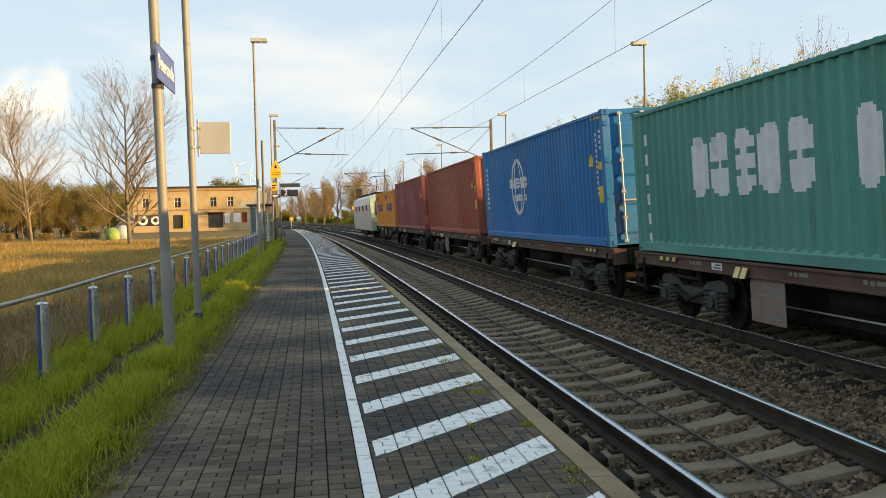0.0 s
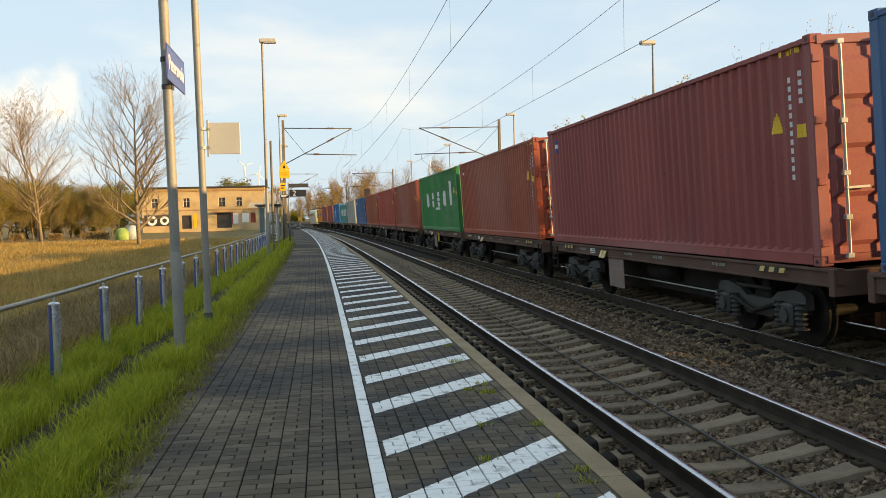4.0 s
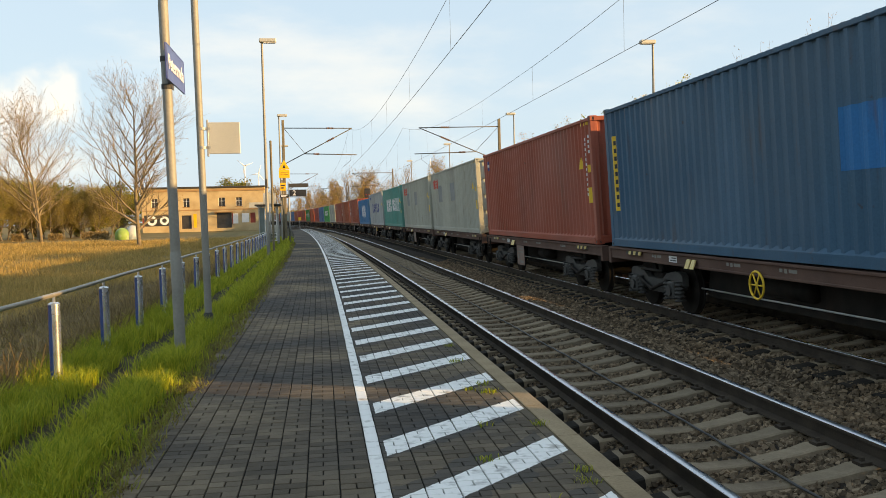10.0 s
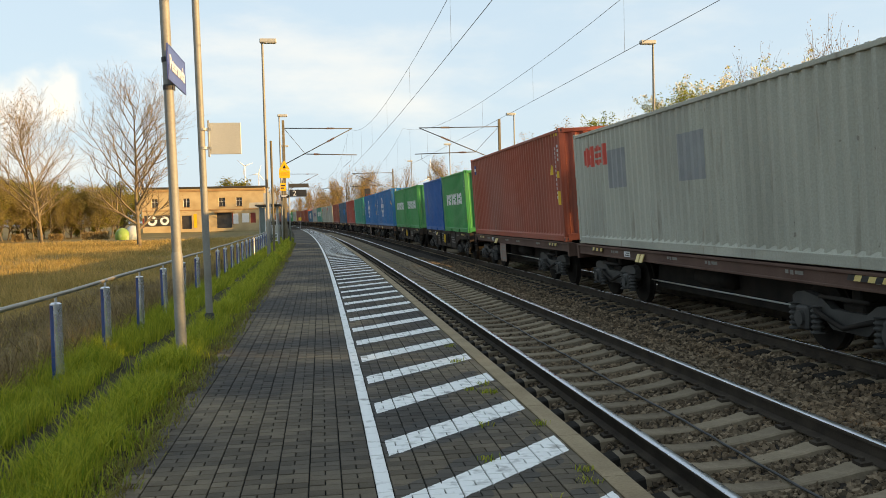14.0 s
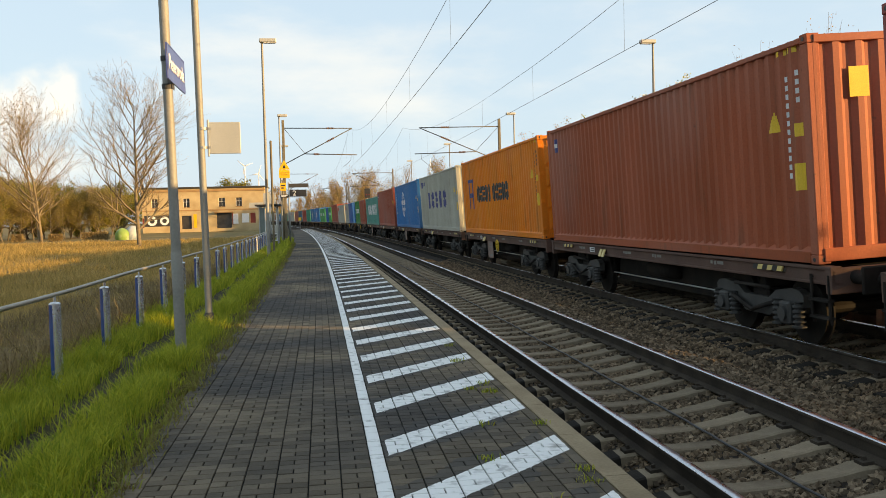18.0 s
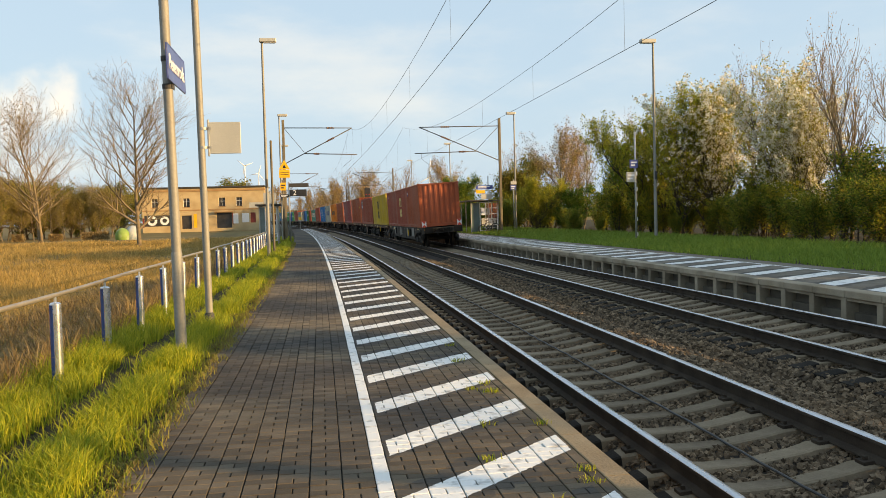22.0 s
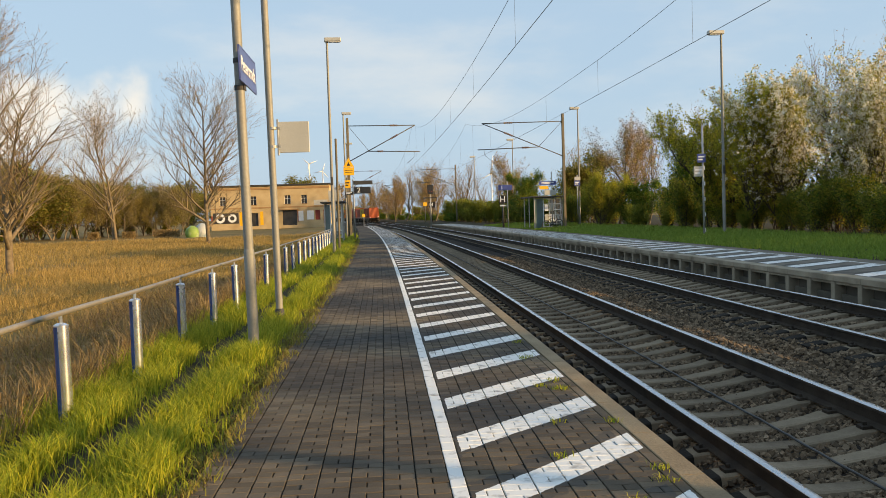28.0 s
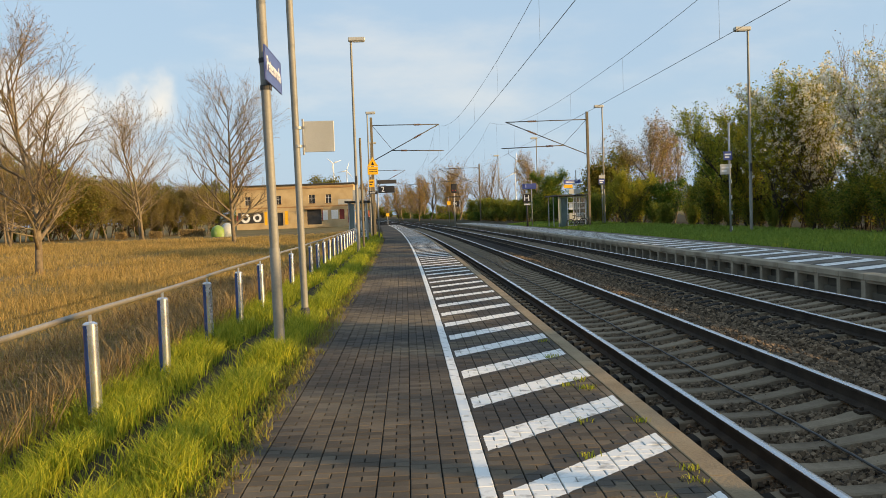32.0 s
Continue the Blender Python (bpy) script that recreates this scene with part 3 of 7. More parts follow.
for a in steps(P1A, P1B, 1.0)[:-1]:
    fr = [lambda u, v, s=s: arc(s, u, v) for s in (a + 0.004, a + 0.996)]
    k = len(sh.v)
    sh.sweep([(1.732, -0.10), (1.732, -0.004), (1.738, 0.0), (1.888, 0.0), (1.896, -0.008), (1.896, -0.10)], fr)
    sh.f += [tuple(k + i for i in range(6)), tuple(k + 11 - i for i in range(6))]
    sh.m += [0, 0]
part("edge_kerb", sh.mesh("edge_kerb", "edge_strip"), platform, "ribbed yellowish concrete edge strip")
tagged(platform.children[-1], kind="stuff")
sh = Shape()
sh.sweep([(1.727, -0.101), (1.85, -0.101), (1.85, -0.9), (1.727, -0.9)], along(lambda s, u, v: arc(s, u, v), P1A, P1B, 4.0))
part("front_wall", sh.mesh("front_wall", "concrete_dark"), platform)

# far platform on raised concrete units
P2A, P2B, P2D, P2Z = -30.0, 118.0, 9.25, 0.085
far_platform = thing("platform_far", "opposite station platform on recessed concrete wall units with white stripes", "platform", kind="structure")
sh = Shape()
sh.sweep([(P2D + 0.02, 0.0), (P2D + 0.02, P2Z), (12.35, P2Z), (12.35, -0.5)], along(lambda s, u, v: arc(s, u, v), P2A, P2B, 4.0), closed=False)
part("paving", sh.mesh("paving", "paver_far"), far_platform)
sh = Shape()
sh.box(P2D - 0.03, P2D + 0.3, 0.004, 0.996, P2Z - 0.13, P2Z + 0.004, 0, 0.012)
sh.box(P2D + 0.0, P2D + 0.30, 0.0, 0.16, -0.75, P2Z - 0.131, 0, 0.008)
# recess faces in darker concrete: dirt, and the recess's shade put into colour
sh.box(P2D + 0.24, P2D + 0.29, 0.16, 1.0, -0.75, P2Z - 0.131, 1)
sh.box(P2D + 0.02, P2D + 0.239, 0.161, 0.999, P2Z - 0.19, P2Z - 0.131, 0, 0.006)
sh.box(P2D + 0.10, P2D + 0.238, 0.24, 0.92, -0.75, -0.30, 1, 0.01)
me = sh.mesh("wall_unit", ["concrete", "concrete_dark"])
for i in range(int(P2B - P2A)):
    p = arc(P2A + i + 0.5, 0)
    part("wall_unit", me, far_platform, at=pose(p.x, p.y, 0, 0, 0, math.degrees(KURVE * (P2A + i + 0.5))) @ pose(0, -0.5, 0))

# ---- fence, poles, signs and lamps of the near platform ----
def upright(s, d, z=0.0, turn=0.0):
    return arc_pose(s, d, z, turn)


fence = thing("platform_fence", "low galvanised tube railing along the platform's grassy edge", "fence", kind="structure")
FENCE_D = -2.70
sh = Shape()
sh.tube([(0, 0, -0.4), (0, 0, 0.80)], 0.060, 16)
sh.tube([(0, 0, 0.80), (0, 0, 0.815)], [0.060, 0.040], 16)
sh.tube([(0, 0, 0.815), (0, 0, 0.875)], 0.016, 8)
POST = smooth_by_angle(sh.mesh("post", "post_steel"))
# thin blue strip laid over the left front of each post
M["film_blue"] = surface("film_blue", (0.020, 0.060, 0.185), (0.035, 0.09, 0.25), 2.0, 0.25, bump=0.02)
sh = Shape()
turns = [radians(208 + 7.5 * k) for k in range(8)]
for z in (-0.1, 0.79):
    for r in (0.0604, 0.0616):
        sh.v += [(r * math.cos(a), r * math.sin(a), z) for a in turns]
for k in range(7):
    sh.f += [(8 + k, 9 + k, 25 + k, 24 + k), (k, 16 + k, 17 + k, k + 1), (16 + k, 24 + k, 25 + k, 17 + k), (k, k + 1, k + 9, k + 8)]
    sh.m += [0] * 4
sh.f += [(0, 8, 24, 16), (7, 23, 31, 15)]
sh.m += [0, 0]
SIDE_STRIP = smooth_by_angle(sh.mesh("film_strip", "film_blue"))
for i in range(33):
    post = part("post", POST, fence, at=upright(0.98 + i * 2.1, FENCE_D, 0.0) @ pose(0, 0, 0, random.uniform(-0.6, 0.6), random.uniform(-0.8, 0.8), 0))
    part("film_strip", SIDE_STRIP, post, "glossy blue strip")
sh = Shape()
sh.tube([arc(s, FENCE_D, 0.895 + 0.006 * math.sin(s * 1.1)) for s in steps(-12, 68.4, 1.05)], 0.024, 10)
part("handrail", sh.mesh("handrail", "rail_tube", smooth=True), fence, "long round handrail")


def round_pole(name, label, s, d, h, r, base_h=0.0, base_r=0.0, mat="pole_grey", base_mat=None, top_r=None, z0=-0.1, cat="pole", lean=0.0):
    ob = thing(name, label, cat, at=upright(s, d) @ pose(0, 0, 0, 0, lean, 0))
    sh = Shape()
    sh.tube([(0, 0, base_h + z0 if base_h else z0), (0, 0, h)], [r, top_r or r], 16)
    sh.tube([(0, 0, h), (0, 0, h + 0.02)], [top_r or r, 0.01], 16)
    part("shaft", smooth_by_angle(sh.mesh("shaft", mat)), ob)
    if base_h:
        sh = Shape()
        sh.tube([(0, 0, z0), (0, 0, base_h), (0, 0, base_h + 0.03)], [base_r, base_r, r], 16)
        part("base_sleeve", smooth_by_angle(sh.mesh("base_sleeve", base_mat or mat)), ob)
    return ob


# station sign: a long blue board along the track on a thick pole
pole = round_pole("sign_pole", "thick weathered grey pole carrying the station sign", 10.99, -1.70, 7.2, 0.060, 1.22, 0.068, lean=-0.75)
board = thing("station_sign", "long blue enamel station name board with white border and letters", "sign", at=upright(10.99, -1.70) @ pose(0, 0, 0, 0, -0.75, 0))
sh = Shape()
sh.box(0.064, 0.084, -0.45, 0.87, 3.31, 3.74, 0, 0.006)
part("board", sh.mesh("board", "sign_blue"), board)
sh = Shape()
for y0, y1, z0, z1 in ((-0.45, 0.87, 3.725, 3.74), (-0.45, 0.87, 3.31, 3.325), (-0.45, -0.435, 3.325, 3.725), (0.855, 0.87, 3.325, 3.725)):
    sh.box(0.0842, 0.087, y0, y1, z0, z1)
part("border", sh.mesh("border", "sign_blue"), board)
part("lettering", lettering("Petersroda", 0.255, 0.002, "sign_white", 0.004), board, at=pose(0.088, 0.21, 3.525, 0, 0, 90))
sh = Shape()
sh.box(0.055, 0.063, -0.05, 0.12, 3.25, 3.66, 0, 0.003)
part("bracket", sh.mesh("bracket", "pole_dark"), board)
for z in (3.28, 3.62):
    sh = Shape()
    sh.tube([(0, 0, z - 0.03), (0, 0, z + 0.03)], 0.069, 14)
    part("clamp", sh.mesh("clamp", "pole_dark"), board)

pole = round_pole("notice_pole", "slim grey pole with a dark footing, carrying a square plate", 13.78, -1.70, 5.08, 0.055, 0.16, 0.075, base_mat="pole_dark", lean=-0.55)
plate = thing("square_plate", "back of a square grey metal sign on a bracket", "sign", at=upright(13.78, -1.70))
sh = Shape()
sh.box(0.10, 0.575, -0.02, 0.0, 2.66, 3.15, 0, 0.006)
part("panel", sh.mesh("panel", "sign_grey"), plate)
sh = Shape()
for z in (2.76, 3.05):
    sh.tube([(0, 0, z - 0.02), (0, 0, z + 0.02)], 0.062, 14)
    sh.box(0.04, 0.13, -0.03, 0.01, z - 0.02, z + 0.02)
sh.box(0.07, 0.10, -0.03, 0.0, 2.62, 3.19, 0, 0.004)
part("bracket", sh.mesh("bracket", "galv"), plate)


def lamp_post(s, d, side, h=9.87):
    ob = round_pole("street_lamp", "tall slender grey lamp post with a flat box head", s, d, h, 0.072, 2.4, 0.080, mat="pole_grey", top_r=0.052, cat="street lamp")
    ob["group"] = "platform lamps"
    sh = Shape()
    x0, x1 = (-0.12, 0.66) if side > 0 else (-0.66, 0.12)
    sh.box(x0, x1, -0.16, 0.16, h - 0.02, h + 0.17, 0, 0.03)
    part("head", sh.mesh("head", "sign_grey"), ob)
    sh = Shape()
    a, b = (x0 + 0.2, x1 - 0.05) if side > 0 else (x0 + 0.05, x1 - 0.2)
    sh.box(a, b, -0.12, 0.12, h - 0.04, h - 0.018, 0, 0.005)
    part("glass_cover", sh.mesh("glass_cover", "sign_white"), ob)
    sh = Shape()
    sh.box(-0.05, 0.05, -0.12, -0.08, 3.1, 3.5, 0, 0.01)
    part("fuse_box", sh.mesh("fuse_box", "pole_dark"), ob)
    return ob


for k in range(4):
    lamp_post(41.1 + 29.4 * k, -2.15, 1)
    lamp_post(40.8 + 29.4 * k, 16.9 if k == 0 else 17.2, -1)
round_pole("signal_pole", "plain dark steel pole beside the railing", 42.3, -1.95, 5.4, 0.055, mat="mast_brown")


# ---- overhead line ----
def catenary_mast(s, d, side, reach, track):
    """A steel mast whose bracket reaches over its track; side is +1 when the bracket points to the right."""
    ob = thing("catenary_mast", "weathered brown steel catenary mast with insulated bracket arms", "catenary mast", at=upright(s, d), group="catenary masts")
    sh = Shape()
    sh.box(-0.095, 0.095, -0.11, 0.11, -0.6, 9.1, 0, 0.02)
    part("mast", sh.mesh("mast", "mast_brown"), ob)
    sh = Shape()
    sh.box(-0.35, 0.35, -0.35, 0.35, -0.7, 0.10, 0, 0.03)
    part("footing", sh.mesh("footing", "concrete"), ob)
    e, x0 = reach, 0.09
    arms = {"top_arm": [(x0, 0, 8.50), (e, 0, 8.45)], "strut": [(x0, 0, 5.80), (e, 0, 8.45)], "stay": [(x0, 0, 8.45), (e * 0.30, 0, 6.60)], "steady_arm": [(e * 0.29, 0, 6.54), (e * 1.06, 0, 6.42)]}
    for name, (a, b) in arms.items():
        sh = Shape()
        a, b = (Vector((p[0] * side, p[1], p[2])) for p in (a, b))
        sh.tube([a, b], 0.035 if name != "stay" else 0.016, 8)
        part(name, sh.mesh(name, "wire", smooth=True), ob)
        if name != "stay":
            sh = Shape()
            first = 0.62 if name != "steady_arm" else 0.18
            sh.tube([a.lerp(b, first + k * 0.011) for k in range(11)], [0.045 if k % 2 == 0 else 0.09 for k in range(11)], 10)
            part("insulator", sh.mesh("insulator", "insulator"), ob)
    sh = Shape()
    sh.tube([(side * e * 0.98, 0, 6.43), (side * (e - 0.15), 0.0, 6.0), (side * (e - 0.75), 0, 5.50)], 0.012, 6)
    part("registration_arm", sh.mesh("registration_arm", "wire"), ob)
    return ob


MAST_S = (-1.5, 66.4, 134.0, 201.0)
MASTS = []
for s in MAST_S:
    MASTS.append(catenary_mast(s, -1.80, 1, 5.2, RAIL1))
    catenary_mast(s, 15.0, -1, 6.4, RAIL2)
for d, z_c in ((3.18, 5.38), (7.34, 5.38)):
    line = thing("overhead_line", "thin contact wire hung by droppers from a sagging messenger wire", "overhead wire", kind="structure")
    for a, b in zip(MAST_S, MAST_S[1:]):
        def messenger(s):
            x = abs((s - a) / (b - a) * 2 - 1)
            return z_c + 1.12 + 1.95 * x ** 2.5
        sh = Shape()
        sh.tube([arc(s, d, z_c + 0.02 * abs(s - (a + b) / 2) / 33) for s in steps(a, b, 8)], 0.007, 5, caps=False)
        part("contact_wire", sh.mesh("contact_wire", "wire", tidy=False), line)
        sh = Shape()
        sh.tube([arc(s, d, messenger(s)) for s in steps(a, b, 3)], 0.0065, 5, caps=False)
        part("messenger_wire", sh.mesh("messenger_wire", "wire", tidy=False), line)
        for s in steps(a + 4, b - 4, 8.6):
            sh = Shape()
            sh.tube([arc(s, d, z_c), arc(s, d, messenger(s))], 0.0035, 4, caps=False)
            part("dropper", sh.mesh("dropper", "wire", tidy=False), line)

# warning signs on the near mast
warn = thing("warning_sign", "yellow triangular warning sign above a yellow notice on the mast", "sign", at=upright(66.2, -1.80))
sh = Shape()
sh.prism([(-0.42, 5.35), (0.42, 5.35), (0.0, 6.05)], -0.17, -0.14)
part("triangle", sh.mesh("triangle", "sign_yellow"), warn)
sh = Shape()
sh.prism([(-0.12, 5.45), (0.12, 5.45), (0.0, 5.72)], -0.18, -0.171)
part("symbol", sh.mesh("symbol", "black"), warn)
sh = Shape()
sh.box(-0.40, 0.40, -0.17, -0.14, 4.72, 5.32, 0, 0.01)
part("notice", sh.mesh("notice", "sign_yellow"), warn)
sh = Shape()
for z in (4.95, 5.1):
    sh.box(-0.3, 0.3, -0.173, -0.1705, z - 0.02, z + 0.02)
part("text_bars", sh.mesh("text_bars", "black"), warn)

# small shelter, display and boards at the platform's far half
def shelter(name, s, d, w, depth, h, label, face):
    ob = thing(name, label, "shelter", at=upright(s, d))
    sh = Shape()
    sh.box(-0.25, w + 0.25, -0.5, depth + 0.3, h, h + 0.10, 0, 0.02)
    part("roof", sh.mesh("roof", "pole_dark"), ob)
    for x in (0, w):
        for y in (0, depth / 2, depth):
            sh = Shape()
            sh.box(x - 0.035, x + 0.035, y - 0.035, y + 0.035, 0, h, 0, 0.006)
            part("post", sh.mesh("post", "galv"), ob)
    M.setdefault("pane", surface("pane", (0.10, 0.15, 0.14), (0.15, 0.2, 0.19), 1.0, 0.12, bump=0.0, spec=0.8))
    for y0, y1 in ((0.04, depth / 2 - 0.04), (depth / 2 + 0.04, depth - 0.04)):
        sh = Shape()
        sh.box(w - 0.012, w, y0, y1, 0.15, h - 0.15)
        part("pane", sh.mesh("pane", "pane"), ob)
    for x0, x1 in ((0.04, w * 0.3),):
        sh = Shape()
        sh.box(x0, x1, -0.006, 0.006, 0.12, h - 0.1)
        part("pane", sh.mesh("pane", "pane"), ob)
    sh = Shape()
    x0, x1 = w * 0.32, w * 0.95
    for z in steps(0.25, h - 0.1, 0.42):
        sh.box(x0, x1, -0.03, 0.0, z - 0.03, z + 0.03)
    for x in steps(x0, x1, (x1 - x0) / 3):
        sh.box(x - 0.03, x + 0.03, -0.03, 0.0, 0.2, h - 0.05)
    part("lattice", sh.mesh("lattice", "white"), ob, "white lattice with notices")
    for k in range(5):
        sh = Shape()
        px, pz = x0 + 0.10 + (k % 3) * (x1 - x0 - 0.1) / 3, 0.75 + (k // 3) * 0.75
        sh.box(px, px + 0.3, -0.05, -0.031, pz, pz + 0.5, 0, 0.005)
        part("notice", sh.mesh("notice", "sign_white" if k % 2 else "sign_grey"), ob)
    sh = Shape()
    sh.box(w - 0.55, w - 0.15, 0.3, depth - 0.3, 0.42, 0.48, 0, 0.01)
    part("bench", sh.mesh("bench", "sign_grey"), ob)
    return ob


shelter("waiting_shelter", 67.3, 12.75, 2.25, 4.2, 2.6, "small glazed waiting shelter with a dark flat roof and white lattice", -1)
shelter("platform_shelter", 57.0, -3.35, 1.15, 3.4, 2.5, "narrow glazed shelter with white lattice and a dark roof", 1)


def board_on_pole(name, label, s, d, h, boards, mat="galv", r=0.045, z0=0.0):
    """A pole with flat boards: (x0, x1, z0, z1, material, words, letter size, ink)."""
    ob = thing(name, label, "sign", at=upright(s, d))
    sh = Shape()
    sh.tube([(0, 0, -0.1), (0, 0, h)], r, 10)
    part("pole", sh.mesh("pole", mat, smooth=True), ob)
    for x0, x1, a, b, m, words, size, ink in boards:
        sh = Shape()
        sh.box(x0, x1, -0.10, -0.05, a, b, 0, 0.006)
        part("board", sh.mesh("board", m), ob)
        if words == "bars":
            sh = Shape()
            for k in range(2):
                sh.box(x0 + (x1 - x0) * 0.12, x1 - (x1 - x0) * (0.15 + 0.2 * k), -0.1035, -0.1005, b - (b - a) * (0.42 + 0.32 * k), b - (b - a) * (0.25 + 0.32 * k))
            part("text_bars", sh.mesh("text_bars", ink), ob)
        elif words:
            part("lettering", lettering(words, size, 0.002, ink), ob, at=pose(x0 + min(0.32, (x1 - x0) / 2), -0.103, (a + b) / 2))
    return ob


board_on_pole("platform_display", "dark platform number board with a white numeral under a hood", 60.3, -1.45, 4.15,
              [(0.06, 1.2, 3.15, 3.62, "black", "2", 0.5, "sign_white"), (0.03, 1.35, 3.78, 4.05, "pole_dark", "", 0, ""), (-0.6, 0.0, 3.1, 3.3, "black", "bars", 0, "sign_white")], r=0.06)
board_on_pole("notice_board", "pale grey notice board on a slim pole", 55.8, -2.6, 3.4, [(-0.4, 0.38, 2.6, 3.3, "sign_grey", "", 0, "")])
board_on_pole("small_warning_sign", "small yellow notice on a brown pole", 62.6, -1.9, 4.4, [(-0.18, 0.22, 3.65, 4.2, "sign_yellow", "bars", 0, "black")], mat="mast_brown", r=0.07)
board_on_pole("platform_number_sign", "dark blue platform number sign with white numeral", 78.0, 12.5, 4.3, [(-0.85, 0.45, 3.50, 4.0, "sign_blue", "1", 0.5, "sign_white")])
board_on_pole("stop_board", "black stop board with a white letter", 78.6, 12.15, 3.0, [(-0.35, 0.35, 2.3, 3.05, "black", "H", 0.78, "sign_white"), (-0.3, 0.3, 2.05, 2.18, "sign_white", "", 0, "")], mat="pole_dark", r=0.10)
board_on_pole("info_sign", "blue hanging information sign over a yellow strip", 66.9, 14.1, 4.6, [(-1.0, 0.35, 3.55, 3.85, "sign_blue", "bars", 0, "sign_white"), (-1.0, -0.3, 3.22, 3.48, "sign_yellow", "", 0, ""), (-0.6, 0.3, 2.75, 3.15, "sign_grey", "", 0, "")])
board_on_pole("direction_sign", "dark sign below a pale plate on the lamp post", 70.1, 17.0, 4.4, [(-0.28, 0.22, 3.5, 3.95, "sign_blue", "bars", 0, "sign_white"), (-0.25, 0.25, 4.0, 4.25, "sign_grey", "", 0, "")])
board_on_pole("far_station_sign", "small blue sign above a pale plate on a chequered pole", 39.0, 15.15, 5.3, [(-0.30, 0.10, 3.58, 3.98, "sign_blue", "bars", 0, "sign_white"), (-0.47, -0.02, 2.93, 3.40, "sign_grey", "bars", 0, "sign_white")])
sh = Shape()
for k in range(9):
    sh.box(0.05, 0.09, -0.02, 0.02, 0.35 + k * 0.36, 0.53 + k * 0.36, k % 2)
thing("marker_strip", "narrow black and white chequered strip on a pole", "marker", at=upright(39.0, 15.15), data=sh.mesh("marker_strip", ["white", "mast_brown"]))
board_on_pole("speed_disc", "round yellow disc on a short post at the platform's end", 128.0, 0.2, 1.7, [(-0.22, 0.22, 1.35, 1.8, "sign_yellow", "", 0, "")])
board_on_pole("far_stop_board", "small black stop board with a white letter", 150.0, 13.0, 3.6, [(-0.5, 0.5, 2.6, 3.6, "black", "H", 0.9, "sign_white")], mat="pole_dark")
board_on_pole("far_disc_sign", "pale round-cornered sign on a slim post", 146.0, 11.3, 4.4, [(-0.3, 0.3, 2.9, 3.5, "sign_yellow", "", 0, "")])
sig = thing("railway_signal", "black railway signal head on a grey mast beside the track", "signal", at=upright(120.0, 9.4))
sh = Shape()
sh.tube([(0, 0, -0.5), (0, 0, 4.6)], 0.08, 10)
part("mast", sh.mesh("mast", "galv", smooth=True), sig)
sh = Shape()
sh.box(-0.4, 0.4, -0.2, 0.05, 4.3, 5.6, 0, 0.05)
part("head", sh.mesh("head", "black"), sig)
sh = Shape()
sh.box(-1.1, 0.9, -0.1, 0.05, 3.7, 3.85)
part("bracket", sh.mesh("bracket", "pole_dark"), sig)
sh = Shape()
for x in (-0.2, 0.2):
    sh.disc((x, -0.23, 4.7), (0, 1, 0), 0.06, 0.06, 12)
part("lens", sh.mesh("lens", "red"), sig)


# bicycle leaning at the far shelter
def bicycle(s, d):
    ob = thing("bicycle", "dark bicycle parked before the waiting shelter", "bicycle", at=upright(s, d, P2Z, 0) @ pose(0, 0, 0, 4, 0, -84))
    for y in (-0.53, 0.53):
        sh = Shape()
        sh.add(*torus(0.335, 0.034, 22, 6))
        for k in range(8):
            a = k * math.pi / 4
            sh.tube([(0, 0, 0), (0, 0.33 * math.cos(a), 0.33 * math.sin(a))], 0.004, 3)
        part("wheel", sh.mesh("wheel", "black", smooth=True), ob, at=pose(0, y, 0.355))
    sh = Shape()
    for a, b in (((0, -0.53, 0.355), (0, -0.15, 0.85)), ((0, -0.15, 0.85), (0, 0.38, 0.82)), ((0, -0.1, 0.3), (0, 0.42, 0.72)), ((0, -0.1, 0.3), (0, -0.18, 0.95)), ((0, -0.53, 0.355), (0, -0.1, 0.3)), ((0, 0.53, 0.355), (0, 0.36, 0.98))):
        sh.tube([a, b], 0.027, 6)
    part("frame", sh.mesh("frame", "pole_dark", smooth=True), ob)
    sh = Shape()
    sh.tube([(-0.28, 0.25, 1.03), (0, 0.36, 1.0), (0.28, 0.25, 1.03)], 0.015, 6)
    part("handlebar", sh.mesh("handlebar", "black", smooth=True), ob)
    sh = Shape()
    sh.box(-0.08, 0.08, -0.33, -0.06, 0.95, 1.0, 0, 0.02)
    part("saddle", sh.mesh("saddle", "black"), ob)
    return ob


bicycle(66.3, 14.0)


